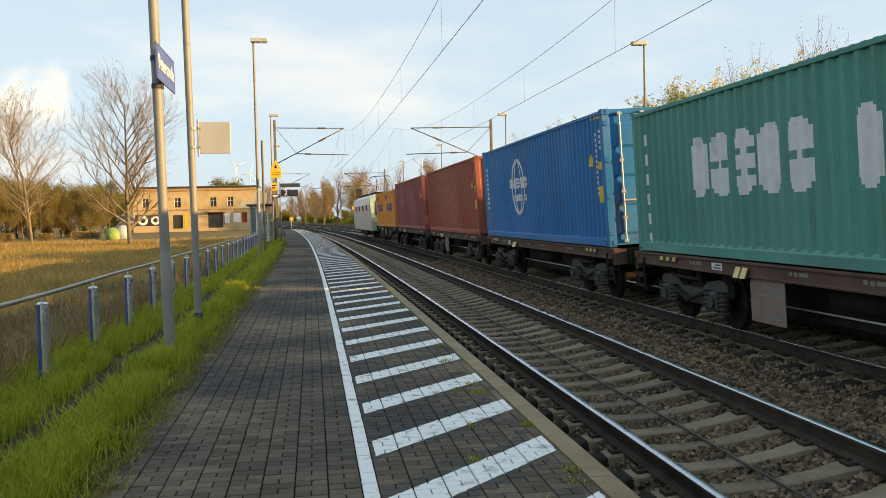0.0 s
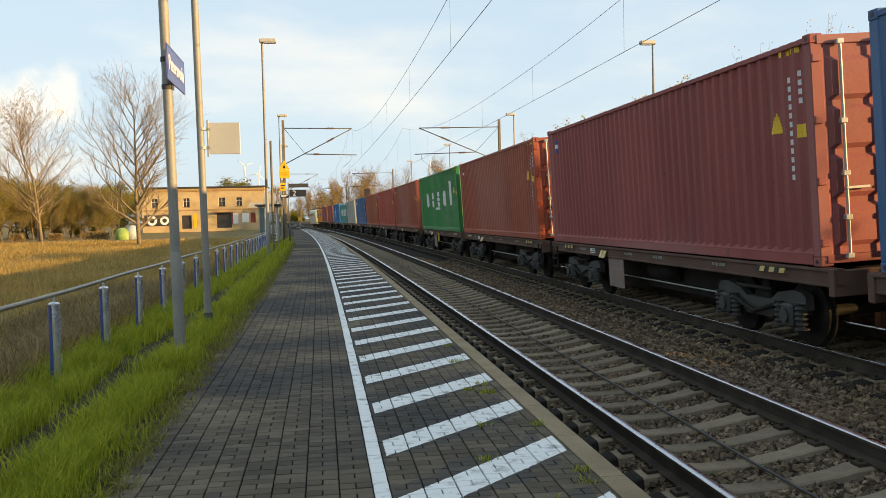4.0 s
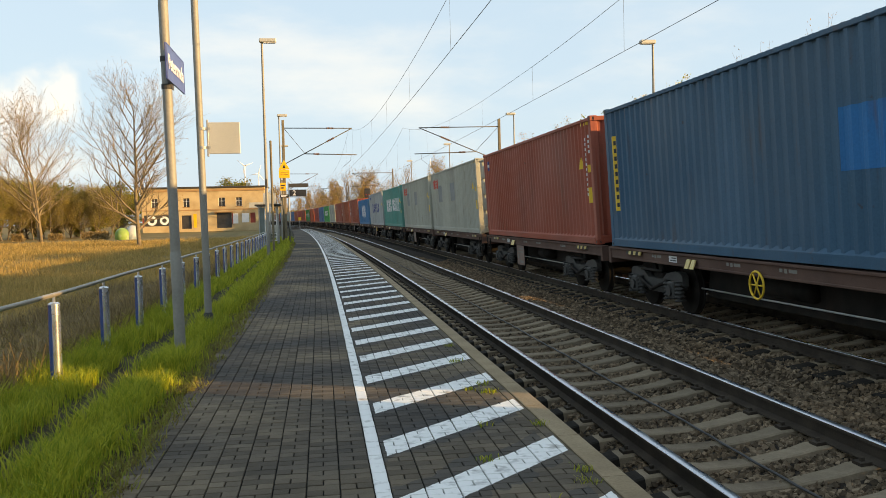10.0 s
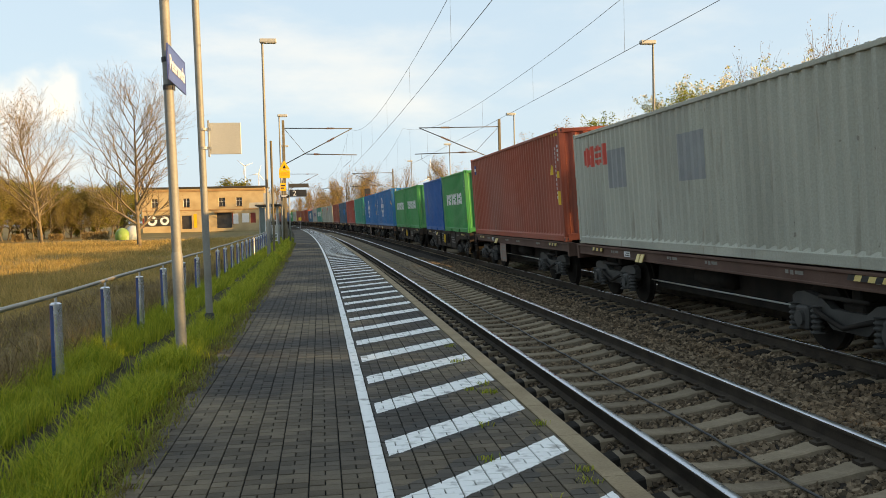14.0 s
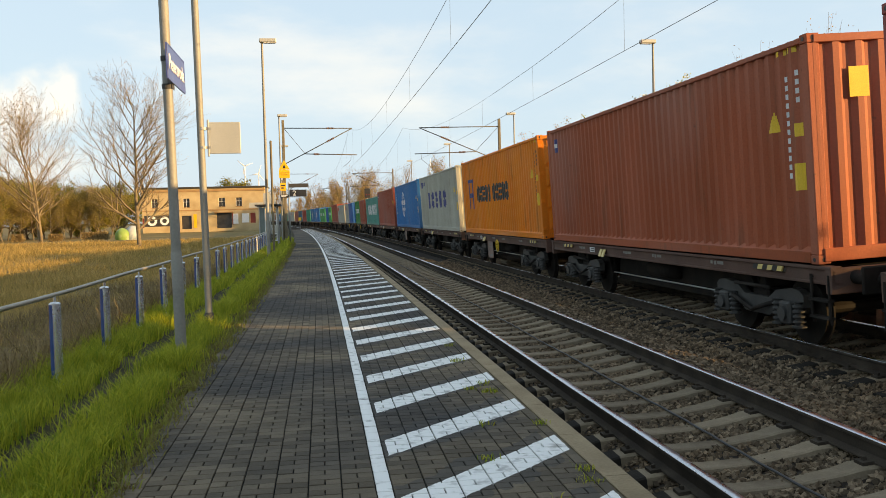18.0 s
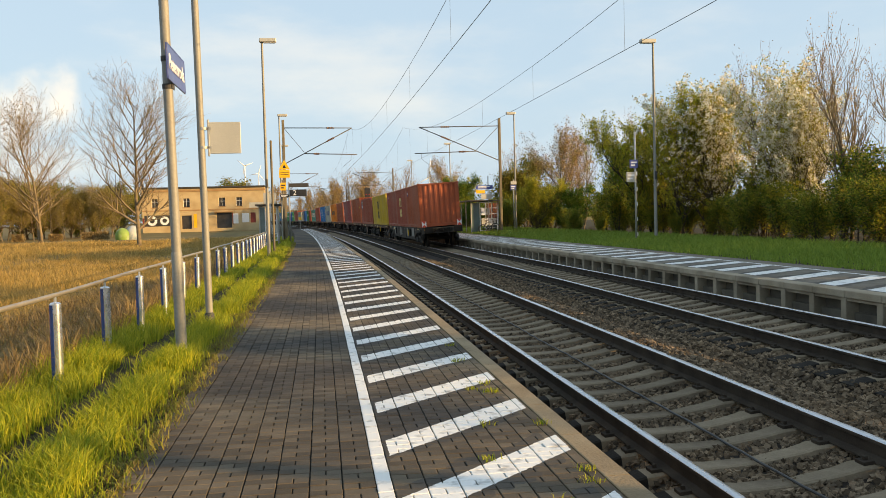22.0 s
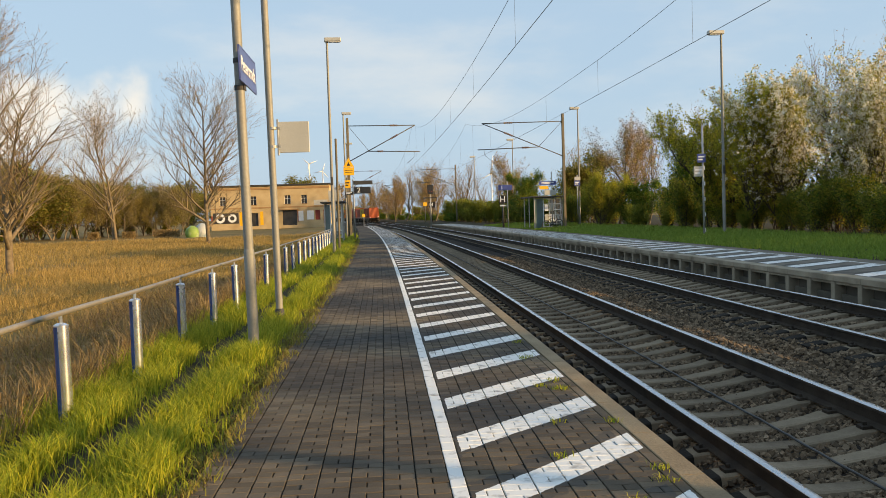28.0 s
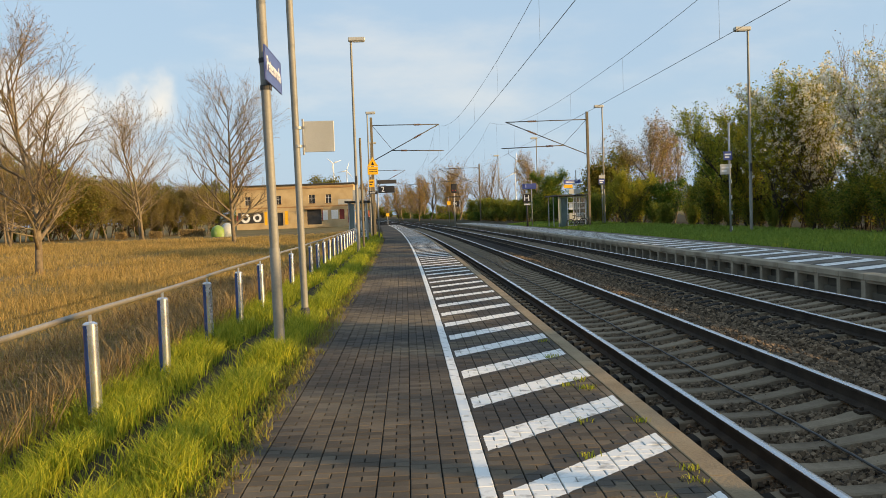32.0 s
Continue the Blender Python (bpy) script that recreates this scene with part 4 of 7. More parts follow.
# ---- old brick building behind the meadow ----
def old_building():
    M["brick_ochre"] = surface("brick_ochre", (0.46, 0.335, 0.18), (0.55, 0.415, 0.24), 0.5, 0.9, bump=0.4, grain=14, stain=(0.36, 0.24, 0.12), stain_size=0.3, stain_amount=0.6)
    M["brick_trim"] = surface("brick_trim", (0.34, 0.20, 0.10), (0.42, 0.26, 0.13), 0.8, 0.9, bump=0.3, grain=14)
    M["dark_room"] = surface("dark_room", (0.03, 0.028, 0.025), (0.06, 0.055, 0.05), 0.8, 0.4)
    M["door_red"] = surface("door_red", (0.20, 0.025, 0.018), (0.27, 0.04, 0.025), 1.0, 0.6)
    a, b = Vector((-38.6, 192.0, -0.7)), Vector((-12.6, 192.0, -0.7))
    way = (b - a)
    W = way.length
    ob = thing("old_building", "long two-storey ochre brick building with sprayed walls", "building",
               at=Matrix.Translation(a) @ Matrix.Rotation(math.atan2(way.y, way.x), 4, "Z"))
    H, D, tk = 9.5, 11.0, 0.36
    windows = [(2.0, 3.3, 5.4, 7.3), (8.6, 10.0, 5.4, 7.3), (16.1, 17.5, 5.4, 7.3), (19.8, 21.1, 5.4, 7.3)]
    doors = [(8.2, 10.3, 0.7, 3.6), (15.6, 18.8, 0.7, 4.0), (22.8, 23.9, 1.7, 3.9), (24.6, 25.8, 0.9, 3.9)]
    xs = sorted({0.0, W, *[v for o in windows + doors for v in o[:2] if v < W]})
    zs = sorted({0.0, H, *[v for o in windows + doors for v in o[2:]]})
    sh = Shape()
    for x0, x1 in zip(xs, xs[1:]):
        for z0, z1 in zip(zs, zs[1:]):
            cx, cz = (x0 + x1) / 2, (z0 + z1) / 2
            if not any(o[0] < cx < o[1] and o[2] < cz < o[3] for o in windows + doors):
                sh.box(x0, x1, 0, tk, z0, z1)
    wall = sh.mesh("front_wall", "brick_ochre")
    bm = bmesh.new()
    bm.from_mesh(wall)
    bmesh.ops.remove_doubles(bm, verts=bm.verts, dist=0.001)
    bm.to_mesh(wall)
    bm.free()
    part("front_wall", wall, ob)
    sh = Shape()
    sh.box(0, tk, tk, D, 0, H)
    sh.box(W - tk, W, tk, D, 0, H)
    sh.box(0, W, D, D + tk, 0, H)
    part("rear_wall", sh.mesh("rear_wall", "brick_ochre"), ob)
    sh = Shape()
    sh.box(-0.4, W + 0.4, -0.45, D + 0.8, H, H + 0.28, 0, 0.03)
    part("roof", sh.mesh("roof", "pole_dark"), ob, "flat dark roof")
    sh = Shape()
    sh.box(-0.1, W + 0.1, -0.14, -0.002, H - 0.75, H - 0.35)
    sh.box(-0.05, W + 0.05, -0.08, -0.002, 4.6, 4.85)
    part("cornice", sh.mesh("cornice", "brick_trim"), ob)
    for x0, x1, z0, z1 in windows:
        w = part("window", Shape().box(x0, x1, tk - 0.08, tk - 0.04, z0, z1).mesh("pane", "dark_room"), ob)
        part("sill", Shape().box(x0 - 0.12, x1 + 0.12, -0.10, 0.1, z0 - 0.14, z0 - 0.002).mesh("sill", "brick_trim"), w)
        sh = Shape()
        for q in (x0, (x0 + x1) / 2 - 0.03, x1 - 0.06):
            sh.box(q, q + 0.06, tk - 0.12, tk - 0.081, z0, z1)
        sh.box(x0, x1, tk - 0.115, tk - 0.081, z0 + (z1 - z0) * 0.6, z0 + (z1 - z0) * 0.6 + 0.06)
        part("window_frame", sh.mesh("window_frame", "white"), w)
    for k, (x0, x1, z0, z1) in enumerate(doors):
        part("door", Shape().box(x0, x1, tk - 0.1, tk - 0.04, z0, z1).mesh("door", "dark_room" if k < 2 else "door_red"), ob)
    sh = Shape()
    sh.box(15.2, 19.2, -1.1, -0.002, 4.05, 4.3, 0, 0.05)
    part("porch_roof", sh.mesh("porch_roof", "brick_trim"), ob)
    # sprayed marks as plain shapes
    sh = Shape()
    for x, r in ((2.0, 1.05), (4.6, 0.95)):
        n = 20
        k = len(sh.v)
        for i in range(n):
            t = 2 * math.pi * i / n
            sh.v += [(x + r * math.cos(t), -0.012, 2.6 + r * math.sin(t)), (x + r * 0.5 * math.cos(t), -0.012, 2.6 + r * 0.5 * math.sin(t))]
        for i in range(n):
            j = (i + 1) % n
            sh.f.append((k + 2 * i, k + 2 * j, k + 2 * j + 1, k + 2 * i + 1))
            sh.m.append(0)
    part("sprayed_ring", sh.mesh("sprayed_ring", "white", tidy=False), ob, "white and dark sprayed ring shapes")
    sh = Shape()
    sh.box(0.4, 6.0, -0.008, -0.002, 1.4, 3.8)
    part("sprayed_field", sh.mesh("sprayed_field", "dark_room"), ob)
    for x0, x1, z0, z1, m in ((0.05, 0.35, 1.2, 3.2, "door_red"), (6.2, 6.8, 0.9, 3.9, "sign_yellow"), (10.7, 11.4, 0.9, 3.9, "sign_yellow"), (19.1, 20.2, 1.6, 3.8, "white"), (21.0, 22.5, 1.8, 3.8, "white"), (18.9, 19.1, 1.4, 3.9, "door_red"), (22.6, 25.6, 4.95, 6.1, "sign_grey")):
        part("sprayed_patch", Shape().box(x0, x1, -0.012, -0.004, z0, z1).mesh("sprayed_patch", m), ob)


old_building()
tank = thing("spray_painted_tank", "pair of rounded tanks sprayed bright green and white", "tank", at=pose(-27.6, 126, -0.75, 0, 0, 15))
M["tank_green"] = surface("tank_green", (0.16, 0.26, 0.05), (0.24, 0.34, 0.08), 1.2, 0.6, stain=(0.42, 0.42, 0.4), stain_size=0.9)
M["tank_pale"] = surface("tank_pale", (0.36, 0.38, 0.36), (0.50, 0.50, 0.47), 1.0, 0.6, stain=(0.08, 0.16, 0.20), stain_size=1.1, stain_amount=0.8)
sh = Shape()
sh.tube([(-0.5, 0, 0.0), (-0.5, 0, 0.4), (-0.5, 0, 0.95), (-0.5, 0, 1.35), (-0.5, 0, 1.6), (-0.5, 0, 1.7)], [0.9, 1.0, 0.97, 0.75, 0.4, 0.1], 18, 0)
sh.tube([(0.9, 0.5, 0.0), (0.9, 0.5, 0.5), (0.9, 0.5, 1.15), (0.9, 0.5, 1.6), (0.9, 0.5, 1.9), (0.9, 0.5, 2.0)], [0.95, 1.05, 1.0, 0.75, 0.4, 0.1], 18, 1)
part("shell", smooth_by_angle(sh.mesh("shell", ["tank_green", "tank_pale"])), tank)


def wind_turbine(x, y, hub, size, turn):
    ob = thing("wind_turbine", "distant white wind turbine with three blades", "wind turbine", at=pose(x, y, -1), group="wind turbines")
    sh = Shape()
    sh.tube([(0, 0, 0), (0, 0, hub)], [1.7, 1.0], 12)
    part("tower", sh.mesh("tower", "white", smooth=True), ob)
    sh = Shape()
    sh.box(-1.2, 1.2, -4, 4, hub - 1.2, hub + 1.5, 0, 0.4)
    part("nacelle", sh.mesh("nacelle", "white"), ob)
    for k in range(3):
        a = radians(turn + 120 * k)
        sh = Shape()
        c = Vector((0, -5, hub))
        tip = c + Vector((math.sin(a), 0, math.cos(a))) * size
        mid = c.lerp(tip, 0.25)
        sh.tube([c, mid, tip], [0.8, 1.1, 0.25], 6)
        part("blade", sh.mesh("blade", "white", smooth=True), ob)


wind_turbine(-143, 1640, 103, 17, 310)
wind_turbine(-137, 1900, 102, 20, 20)
wind_turbine(270, 2180, 98, 50, 5)

# ---- trees and bushes ----
def grow(seed, height, trunk_r, crown_from=0.2, mains=9, spread=0.55, rise=0.75, stems=1, twig=0.5, levels=3, wobble=0.16, kids=None, thin=0.006, reach=0.56, lean_by=None, oval=False):
    """Limbs of a tree as tapered tubes: returns the shape of the wood and the places of its twigs."""
    rnd = random.Random(seed)
    wood, tips = Shape(), []

    def limb(p, way, length, r, level):
        n = 5 if level == 0 else 4 if level == 1 else 3
        pts, rad = [p.copy()], [r]
        w = way.normalized()
        for k in range(n):
            jig = Vector((rnd.gauss(0, wobble), rnd.gauss(0, wobble), rnd.gauss(0, wobble * 0.6) + (0.10 if level else 0.03)))
            w = (w + jig).normalized()
            p = p + w * (length / n)
            pts.append(p.copy())
            rad.append(max(r * (1 - 0.8 * (k + 1) / n), thin * 0.7))
        wood.tube(pts, rad, (7, 5, 4, 3)[min(level, 3)], caps=False)
        if level >= levels:
            tips.extend((q, w) for q in pts[1:])
            return
        count = (kids or (mains, 6, 5))[min(level, 2)]
        for k in range(count):
            t = (crown_from + (1 - crown_from) * (k + rnd.random()) / count) if level == 0 else 0.2 + 0.8 * (k + rnd.random()) / count
            x = min(t * n, n - 1e-3)
            q = pts[int(x)].lerp(pts[int(x) + 1], x - int(x))
            rr = rad[int(x)] * 0.62
            a = rnd.uniform(0, 2 * math.pi)
            side = Vector((math.cos(a), math.sin(a), 0))
            if level:
                side = (side - w * side.dot(w)).normalized()
            kid_way = side * spread * (1.25 if level == 0 else 1.0) + (Vector((0, 0, 1)) * rise if level == 0 else w * 0.75 + Vector((0, 0, 0.18)))
            if oval and level == 0:
                kid_way.z += 0.9 * t * t
                f = reach * (0.45 + 0.65 * math.sin(math.pi * (0.12 + 0.80 * t)))
            else:
                f = (reach * (1 - 0.66 * (t - crown_from) / max(1e-3, 1 - crown_from)) + 0.07) if level == 0 else twig
            limb(q, kid_way, length * f * rnd.uniform(0.75, 1.15), max(rr, thin), level + 1)
        tips.append((pts[-1], w))

    for k in range(stems):
        sway = lean_by or (0.10 if stems == 1 else 0.28)
        lean = Vector((rnd.gauss(0, sway), rnd.gauss(0, sway), 1))
        limb(Vector((rnd.gauss(0, 0.12) * (stems > 1), rnd.gauss(0, 0.12) * (stems > 1), -0.2)), lean, height * rnd.uniform(0.82, 1.0), trunk_r, 0)
    top = max(v[2] for v in wood.v)
    k = height / top
    wood.v = [(x * k, y * k, z * k) for x, y, z in wood.v]
    return wood, [(p * k, w) for p, w in tips]


def leaves(seed, tips, per, size, spread, keep=1.0):
    """Many small leaf blades round the twigs, each a bent four-sided piece."""
    rng = np.random.default_rng(seed)
    base = np.array([tuple(p) for p, _ in tips])
    base = base[rng.random(len(base)) < keep]
    c = np.repeat(base, per, axis=0) + rng.normal(0, spread, (len(base) * per, 3))
    n = len(c)
    u = rng.normal(size=(n, 3))
    u /= np.linalg.norm(u, axis=1)[:, None]
    w = np.cross(u, rng.normal(size=(n, 3)))
    w /= np.linalg.norm(w, axis=1)[:, None] + 1e-9
    sz = size * rng.uniform(0.6, 1.3, (n, 1))
    v = np.stack([c - u * sz, c + w * sz * 0.5, c + u * sz, c - w * sz * 0.5], axis=1).reshape(-1, 3)
    return v, np.arange(n * 4).reshape(n, 4)


def tree_kind(name, label, category, seed, bark, height, foliage, **kw):
    """A tree or bush with its wood and its leaves as parts; foliage: rows of (material, pieces a twig, size, scatter, share)."""
    ob = thing(name, label, category)
    wood, tips = grow(seed, height, **kw)
    me = wood.mesh("trunk", bark, smooth=True, tidy=False)
    part("trunk", me, ob)
    for k, (mat, per, size, scatter, keep) in enumerate(foliage):
        v, f = leaves(seed * 7 + k, tips, per, size, scatter, keep)
        part("blossom" if mat == "blossom" else "crown", bulk("crown", v, f, mat), ob)
    return ob


KINDS = {
    "bare_tall": tree_kind("bare_tree", "tall leafless tree with fine upswept twigs in the meadow", "tree", 3, "bark", 12.0, [("bud_brown", 2, 0.032, 0.06, 0.7)],
                           trunk_r=0.19, crown_from=0.14, mains=22, spread=0.80, rise=0.62, levels=3, twig=0.50, wobble=0.08, kids=(24, 10, 6), thin=0.008, reach=0.43, lean_by=0.03, oval=True),
    "bare_twin": tree_kind("bare_tree", "leafless twin-stemmed tree in dry meadow grass", "tree", 11, "bark", 12.0, [("bud_brown", 1, 0.045, 0.10, 0.5)],
                           trunk_r=0.16, crown_from=0.20, mains=15, spread=0.85, rise=0.62, stems=2, levels=3, twig=0.50, wobble=0.08, kids=(15, 8, 5), thin=0.011, reach=0.46, lean_by=0.06, oval=True),
    "golden": tree_kind("budding_tree", "slim tree with golden-brown buds", "tree", 21, "bark", 9.0, [("bud_brown", 16, 0.052, 0.13, 1.0), ("bud_olive", 5, 0.055, 0.15, 0.8), ("leaf_spring", 2, 0.05, 0.18, 0.5)],
                        trunk_r=0.11, crown_from=0.12, mains=18, spread=0.36, rise=1.1, levels=2, twig=0.55, kids=(18, 8, 5), thin=0.008),
    "spring": tree_kind("spring_tree", "bushy tree with yellow-green spring leaves", "tree", 33, "bark_dark", 8.0, [("leaf_spring", 10, 0.062, 0.10, 1.0), ("leaf_olive", 9, 0.062, 0.11, 1.0), ("leaf_green", 2, 0.062, 0.12, 0.6)],
                        trunk_r=0.085, crown_from=0.05, mains=20, spread=0.62, rise=0.95, stems=3, levels=2, twig=0.52, kids=(20, 8, 5), thin=0.007, lean_by=0.09, reach=0.46),
    "blossom": tree_kind("blossoming_tree", "wild cherry tree covered in pale blossom", "tree", 41, "bark_dark", 9.0, [("blossom", 15, 0.070, 0.075, 0.66), ("leaf_olive", 5, 0.055, 0.10, 0.9), ("leaf_spring", 5, 0.055, 0.10, 0.9)],
                         trunk_r=0.10, crown_from=0.06, mains=20, spread=0.62, rise=0.9, stems=3, levels=2, twig=0.52, kids=(20, 8, 5), thin=0.007, lean_by=0.09, reach=0.46),
    "green": tree_kind("green_bush", "dense dark green leafy bush", "bush", 53, "bark_dark", 6.0, [("leaf_green", 18, 0.075, 0.15, 1.0), ("leaf_olive", 4, 0.07, 0.15, 0.6)],
                       trunk_r=0.05, crown_from=0.04, mains=13, spread=0.55, rise=1.0, stems=3, levels=2, twig=0.52, lean_by=0.10, reach=0.45),
    "under": tree_kind("undergrowth_bush", "tangled olive undergrowth bush with many thin stems", "bush", 61, "bark_dark", 3.4, [("leaf_olive", 4, 0.054, 0.10, 0.85), ("leaf_green", 3, 0.056, 0.11, 0.8), ("leaf_spring", 2, 0.052, 0.10, 0.6)],
                       trunk_r=0.022, crown_from=0.04, mains=9, spread=0.50, rise=1.2, stems=7, levels=2, twig=0.55, lean_by=0.20, reach=0.42),
    "olive": tree_kind("olive_tree", "rounded tree with dull olive and ochre young leaves", "tree", 71, "bark", 8.0, [("leaf_wood", 20, 0.12, 0.30, 1.0), ("leaf_green", 5, 0.11, 0.34, 0.6), ("bud_olive", 5, 0.10, 0.34, 1.0)],
                       trunk_r=0.11, crown_from=0.08, mains=14, spread=0.7, rise=0.8, stems=2, levels=2, twig=0.58, kids=(14, 7, 5), thin=0.010),
    "copse": tree_kind("wood_edge_tree", "olive-brown twiggy tree at the wood's edge with a pale trunk", "tree", 91, "bark", 12.0, [("bud_olive", 5, 0.08, 0.22, 0.9)],
                       trunk_r=0.17, crown_from=0.16, mains=16, spread=0.75, rise=0.6, levels=3, twig=0.5, wobble=0.12, kids=(16, 7, 5), thin=0.016, reach=0.40, lean_by=0.06, oval=True),
    "thicket": tree_kind("bare_tree", "thin bare tree with brownish twigs", "tree", 83, "bark", 9.0, [("bud_brown", 2, 0.045, 0.2, 0.7)],
                         trunk_r=0.085, crown_from=0.10, mains=18, spread=0.38, rise=1.15, levels=2, twig=0.55, kids=(18, 9, 5), thin=0.008),
}
KIND_H = {"bare_tall": 12.0, "bare_twin": 12.0, "golden": 9.0, "spring": 8.0, "blossom": 9.0, "green": 6.0, "under": 3.4, "olive": 8.0, "thicket": 9.0, "copse": 12.0}
used = set()


def plant(kind, x, y, z, height, turn=0.0, wide=1.0, group=""):
    k = height / KIND_H[kind]
    src = KINDS[kind]
    m = pose(x, y, z, 0, 0, turn)
    if kind in used:
        ob = copy_thing(src, m)
    else:
        ob = src
        ob.matrix_basis = m
        used.add(kind)
    ob.scale = (k * wide, k * wide, k)
    if group:
        ob["group"] = group
    return ob


def meadow_z(y, x):
    s = math.atan2(y, x + R0) / KURVE
    d = math.hypot(x + R0, y) - R0
    return ground_height(d) - 0.05


def plant_all():
    rnd = random.Random(5)
    # single trees in the meadow
    for kind, x, y, h, turn, wide in (("bare_tall", -18.5, 43.2, 13.9, 20, 1.12), ("bare_twin", -34.4, 111.0, 21.0, 70, 1.0), ("bare_tall", -18.0, 88.0, 18.2, 140, 0.98),
                                      ("bare_twin", -44, 96, 16.0, 200, 1.0)):
        plant(kind, x, y, meadow_z(y, x), h, turn, wide, "meadow trees")
    # wood edge behind the meadow
    for i in range(80):
        t = i / 79
        y = 114 + 36 * t + (i % 3) * 6 + rnd.uniform(-2, 2)
        x = y * (-0.66 + 0.43 * t)
        kind = "copse" if rnd.random() < (0.9 if t < 0.5 else 0.75) else "olive"
        plant(kind, x, y, meadow_z(y, x), (17.5 - 8.5 * t) * rnd.uniform(0.75, 1.05), rnd.uniform(0, 360), rnd.uniform(0.95, 1.25), "wood edge trees")
    for i in range(20):
        t = i / 19
        y = 122 + 40 * t + rnd.uniform(-3, 3)
        x = y * (-0.62 + 0.39 * t)
        plant("under", x, y, meadow_z(y, x), rnd.uniform(1.6, 2.8), rnd.uniform(0, 360), rnd.uniform(1.3, 2.0), "wood edge bushes")
    for x, y, h in ((-48, 215, 12), (-22, 222, 13), (-12, 226, 12), (-60, 190, 11), (-3, 240, 11), (4, 262, 12)):
        plant("olive" if x < -15 else "golden", x, y, meadow_z(y, x), h, rnd.uniform(0, 360), 1.3, "trees behind the building")
    # belt along the far platform
    for kind, x, y, h, wide in (("blossom", 23.6, 40.0, 9.3, 1.0), ("blossom", 22.0, 45.5, 9.4, 1.05), ("thicket", 24.0, 43.0, 10.4, 0.9), ("spring", 20.8, 47.0, 8.6, 1.0), ("spring", 20.4, 51.0, 8.0, 1.0),
                                ("thicket", 21.6, 56.0, 8.8, 0.8), ("green", 20.2, 57.0, 6.9, 0.62), ("thicket", 22.6, 73.0, 9.3, 0.9), ("golden", 20.0, 73.0, 9.6, 1.15), ("golden", 22.4, 78.0, 9.0, 1.2),
                                ("spring", 16.8, 67.0, 4.7, 0.9), ("olive", 20.0, 84.0, 7.4, 1.0), ("thicket", 20.5, 92.0, 9.4, 1.2), ("green", 15.6, 93.0, 6.0, 1.0), ("golden", 15.6, 108.0, 9.4, 1.0),
                                ("spring", 17.0, 112.0, 7.0, 1.0), ("thicket", 13.4, 150.0, 11.5, 1.3), ("thicket", 9.0, 160.0, 12.0, 1.5), ("thicket", 16.0, 140.0, 8.4, 1.1), ("golden", 8.5, 190.0, 12.5, 1.2),
                                ("golden", 2.0, 200.0, 11.0, 1.2), ("thicket", 4.0, 182.0, 12.5, 1.5), ("thicket", -2.0, 235.0, 12.0, 1.2), ("thicket", 25.5, 34.0, 8.6, 1.0), ("spring", 24.2, 30.0, 6.4, 1.0),
                                ("thicket", 24.5, 37.0, 10.6, 0.8), ("blossom", 22.4, 38.0, 7.4, 1.0), ("thicket", 25.5, 47.0, 10.0, 0.9), ("thicket", 23.0, 35.5, 9.0, 0.9)):
        plant(kind, x, y, -0.05, h, rnd.uniform(0, 360), wide, "trees behind the far platform")
    # belt carried on out of view; gap left so sun reaches the platform
    for i in range(9):
        s = -42 + i * 7.9
        if -16 < s < -1:
            continue
        p = arc(s, 23.5 + rnd.uniform(-1.2, 2.5))
        plant(("thicket", "spring", "blossom", "thicket", "spring", "blossom", "thicket", "spring", "blossom")[i], p.x, p.y, -0.05, rnd.uniform(6.8, 9.2), rnd.uniform(0, 360), rnd.uniform(0.8, 1.0), "trees behind the far platform")
    # two added trees out of view, throwing a shadow band over the platform
    for kind, s, d, h in (("thicket", -2.6, 22.4, 7.0), ("spring", 0.2, 22.2, 6.4)):
        p = arc(s, d)
        plant(kind, p.x, p.y, -0.05, h, 40 * d, 0.75, "trees behind the far platform")
    # added bush row out of view, blocking low sun under the wagons
    for i in range(22):
        p = arc(-30 + i * 2.0, 21.3 + rnd.uniform(-0.4, 0.8))
        plant("under", p.x, p.y, -0.05, rnd.uniform(3.5, 4.3), rnd.uniform(0, 360), rnd.uniform(1.0, 1.3), "bushes behind the far platform")
    for i in range(122):
        s = 14 + i * 1.13
        p = arc(s, (19.2 if s > 55 else 20.4) + rnd.uniform(-0.6, 1.6) - (2.5 if s > 85 else 0))
        low = s < 60
        plant("under" if low or rnd.random() < 0.8 else "green", p.x, p.y, -0.05, rnd.choice((1.3, 1.9, 2.5, 3.0) if low else (1.4, 2.0, 2.6, 3.4)) * rnd.uniform(0.85, 1.2), rnd.uniform(0, 360), rnd.uniform(0.9, 1.35), "bushes behind the far platform")
    for i in range(18):
        p = arc(12 + i * 2.7, 23.0 + rnd.uniform(-0.6, 1.2))
        plant("under", p.x, p.y, -0.05, rnd.choice((2.0, 2.8, 3.6, 4.4)), rnd.uniform(0, 360), rnd.uniform(1.1, 1.4), "bushes behind the far platform")
    for i in range(50):
        s = 26 + i * 2.5
        p = arc(s, 25 + rnd.uniform(-1, 4) - (4 if s > 85 else 0))
        plant(rnd.choice(("under", "thicket", "spring", "under")), p.x, p.y, -0.05, rnd.uniform(2.6, 4.0), rnd.uniform(0, 360), rnd.uniform(1.0, 1.4), "bushes behind the far platform")
    for i in range(30):
        s = 122 + i * 6.4
        p = arc(s, 15.5 + rnd.uniform(-1.0, 2.0))
        plant(rnd.choice(("under", "green")), p.x, p.y, -0.3, rnd.uniform(1.4, 2.6), rnd.uniform(0, 360), rnd.uniform(1.3, 2.0), "bushes beyond the far platform")
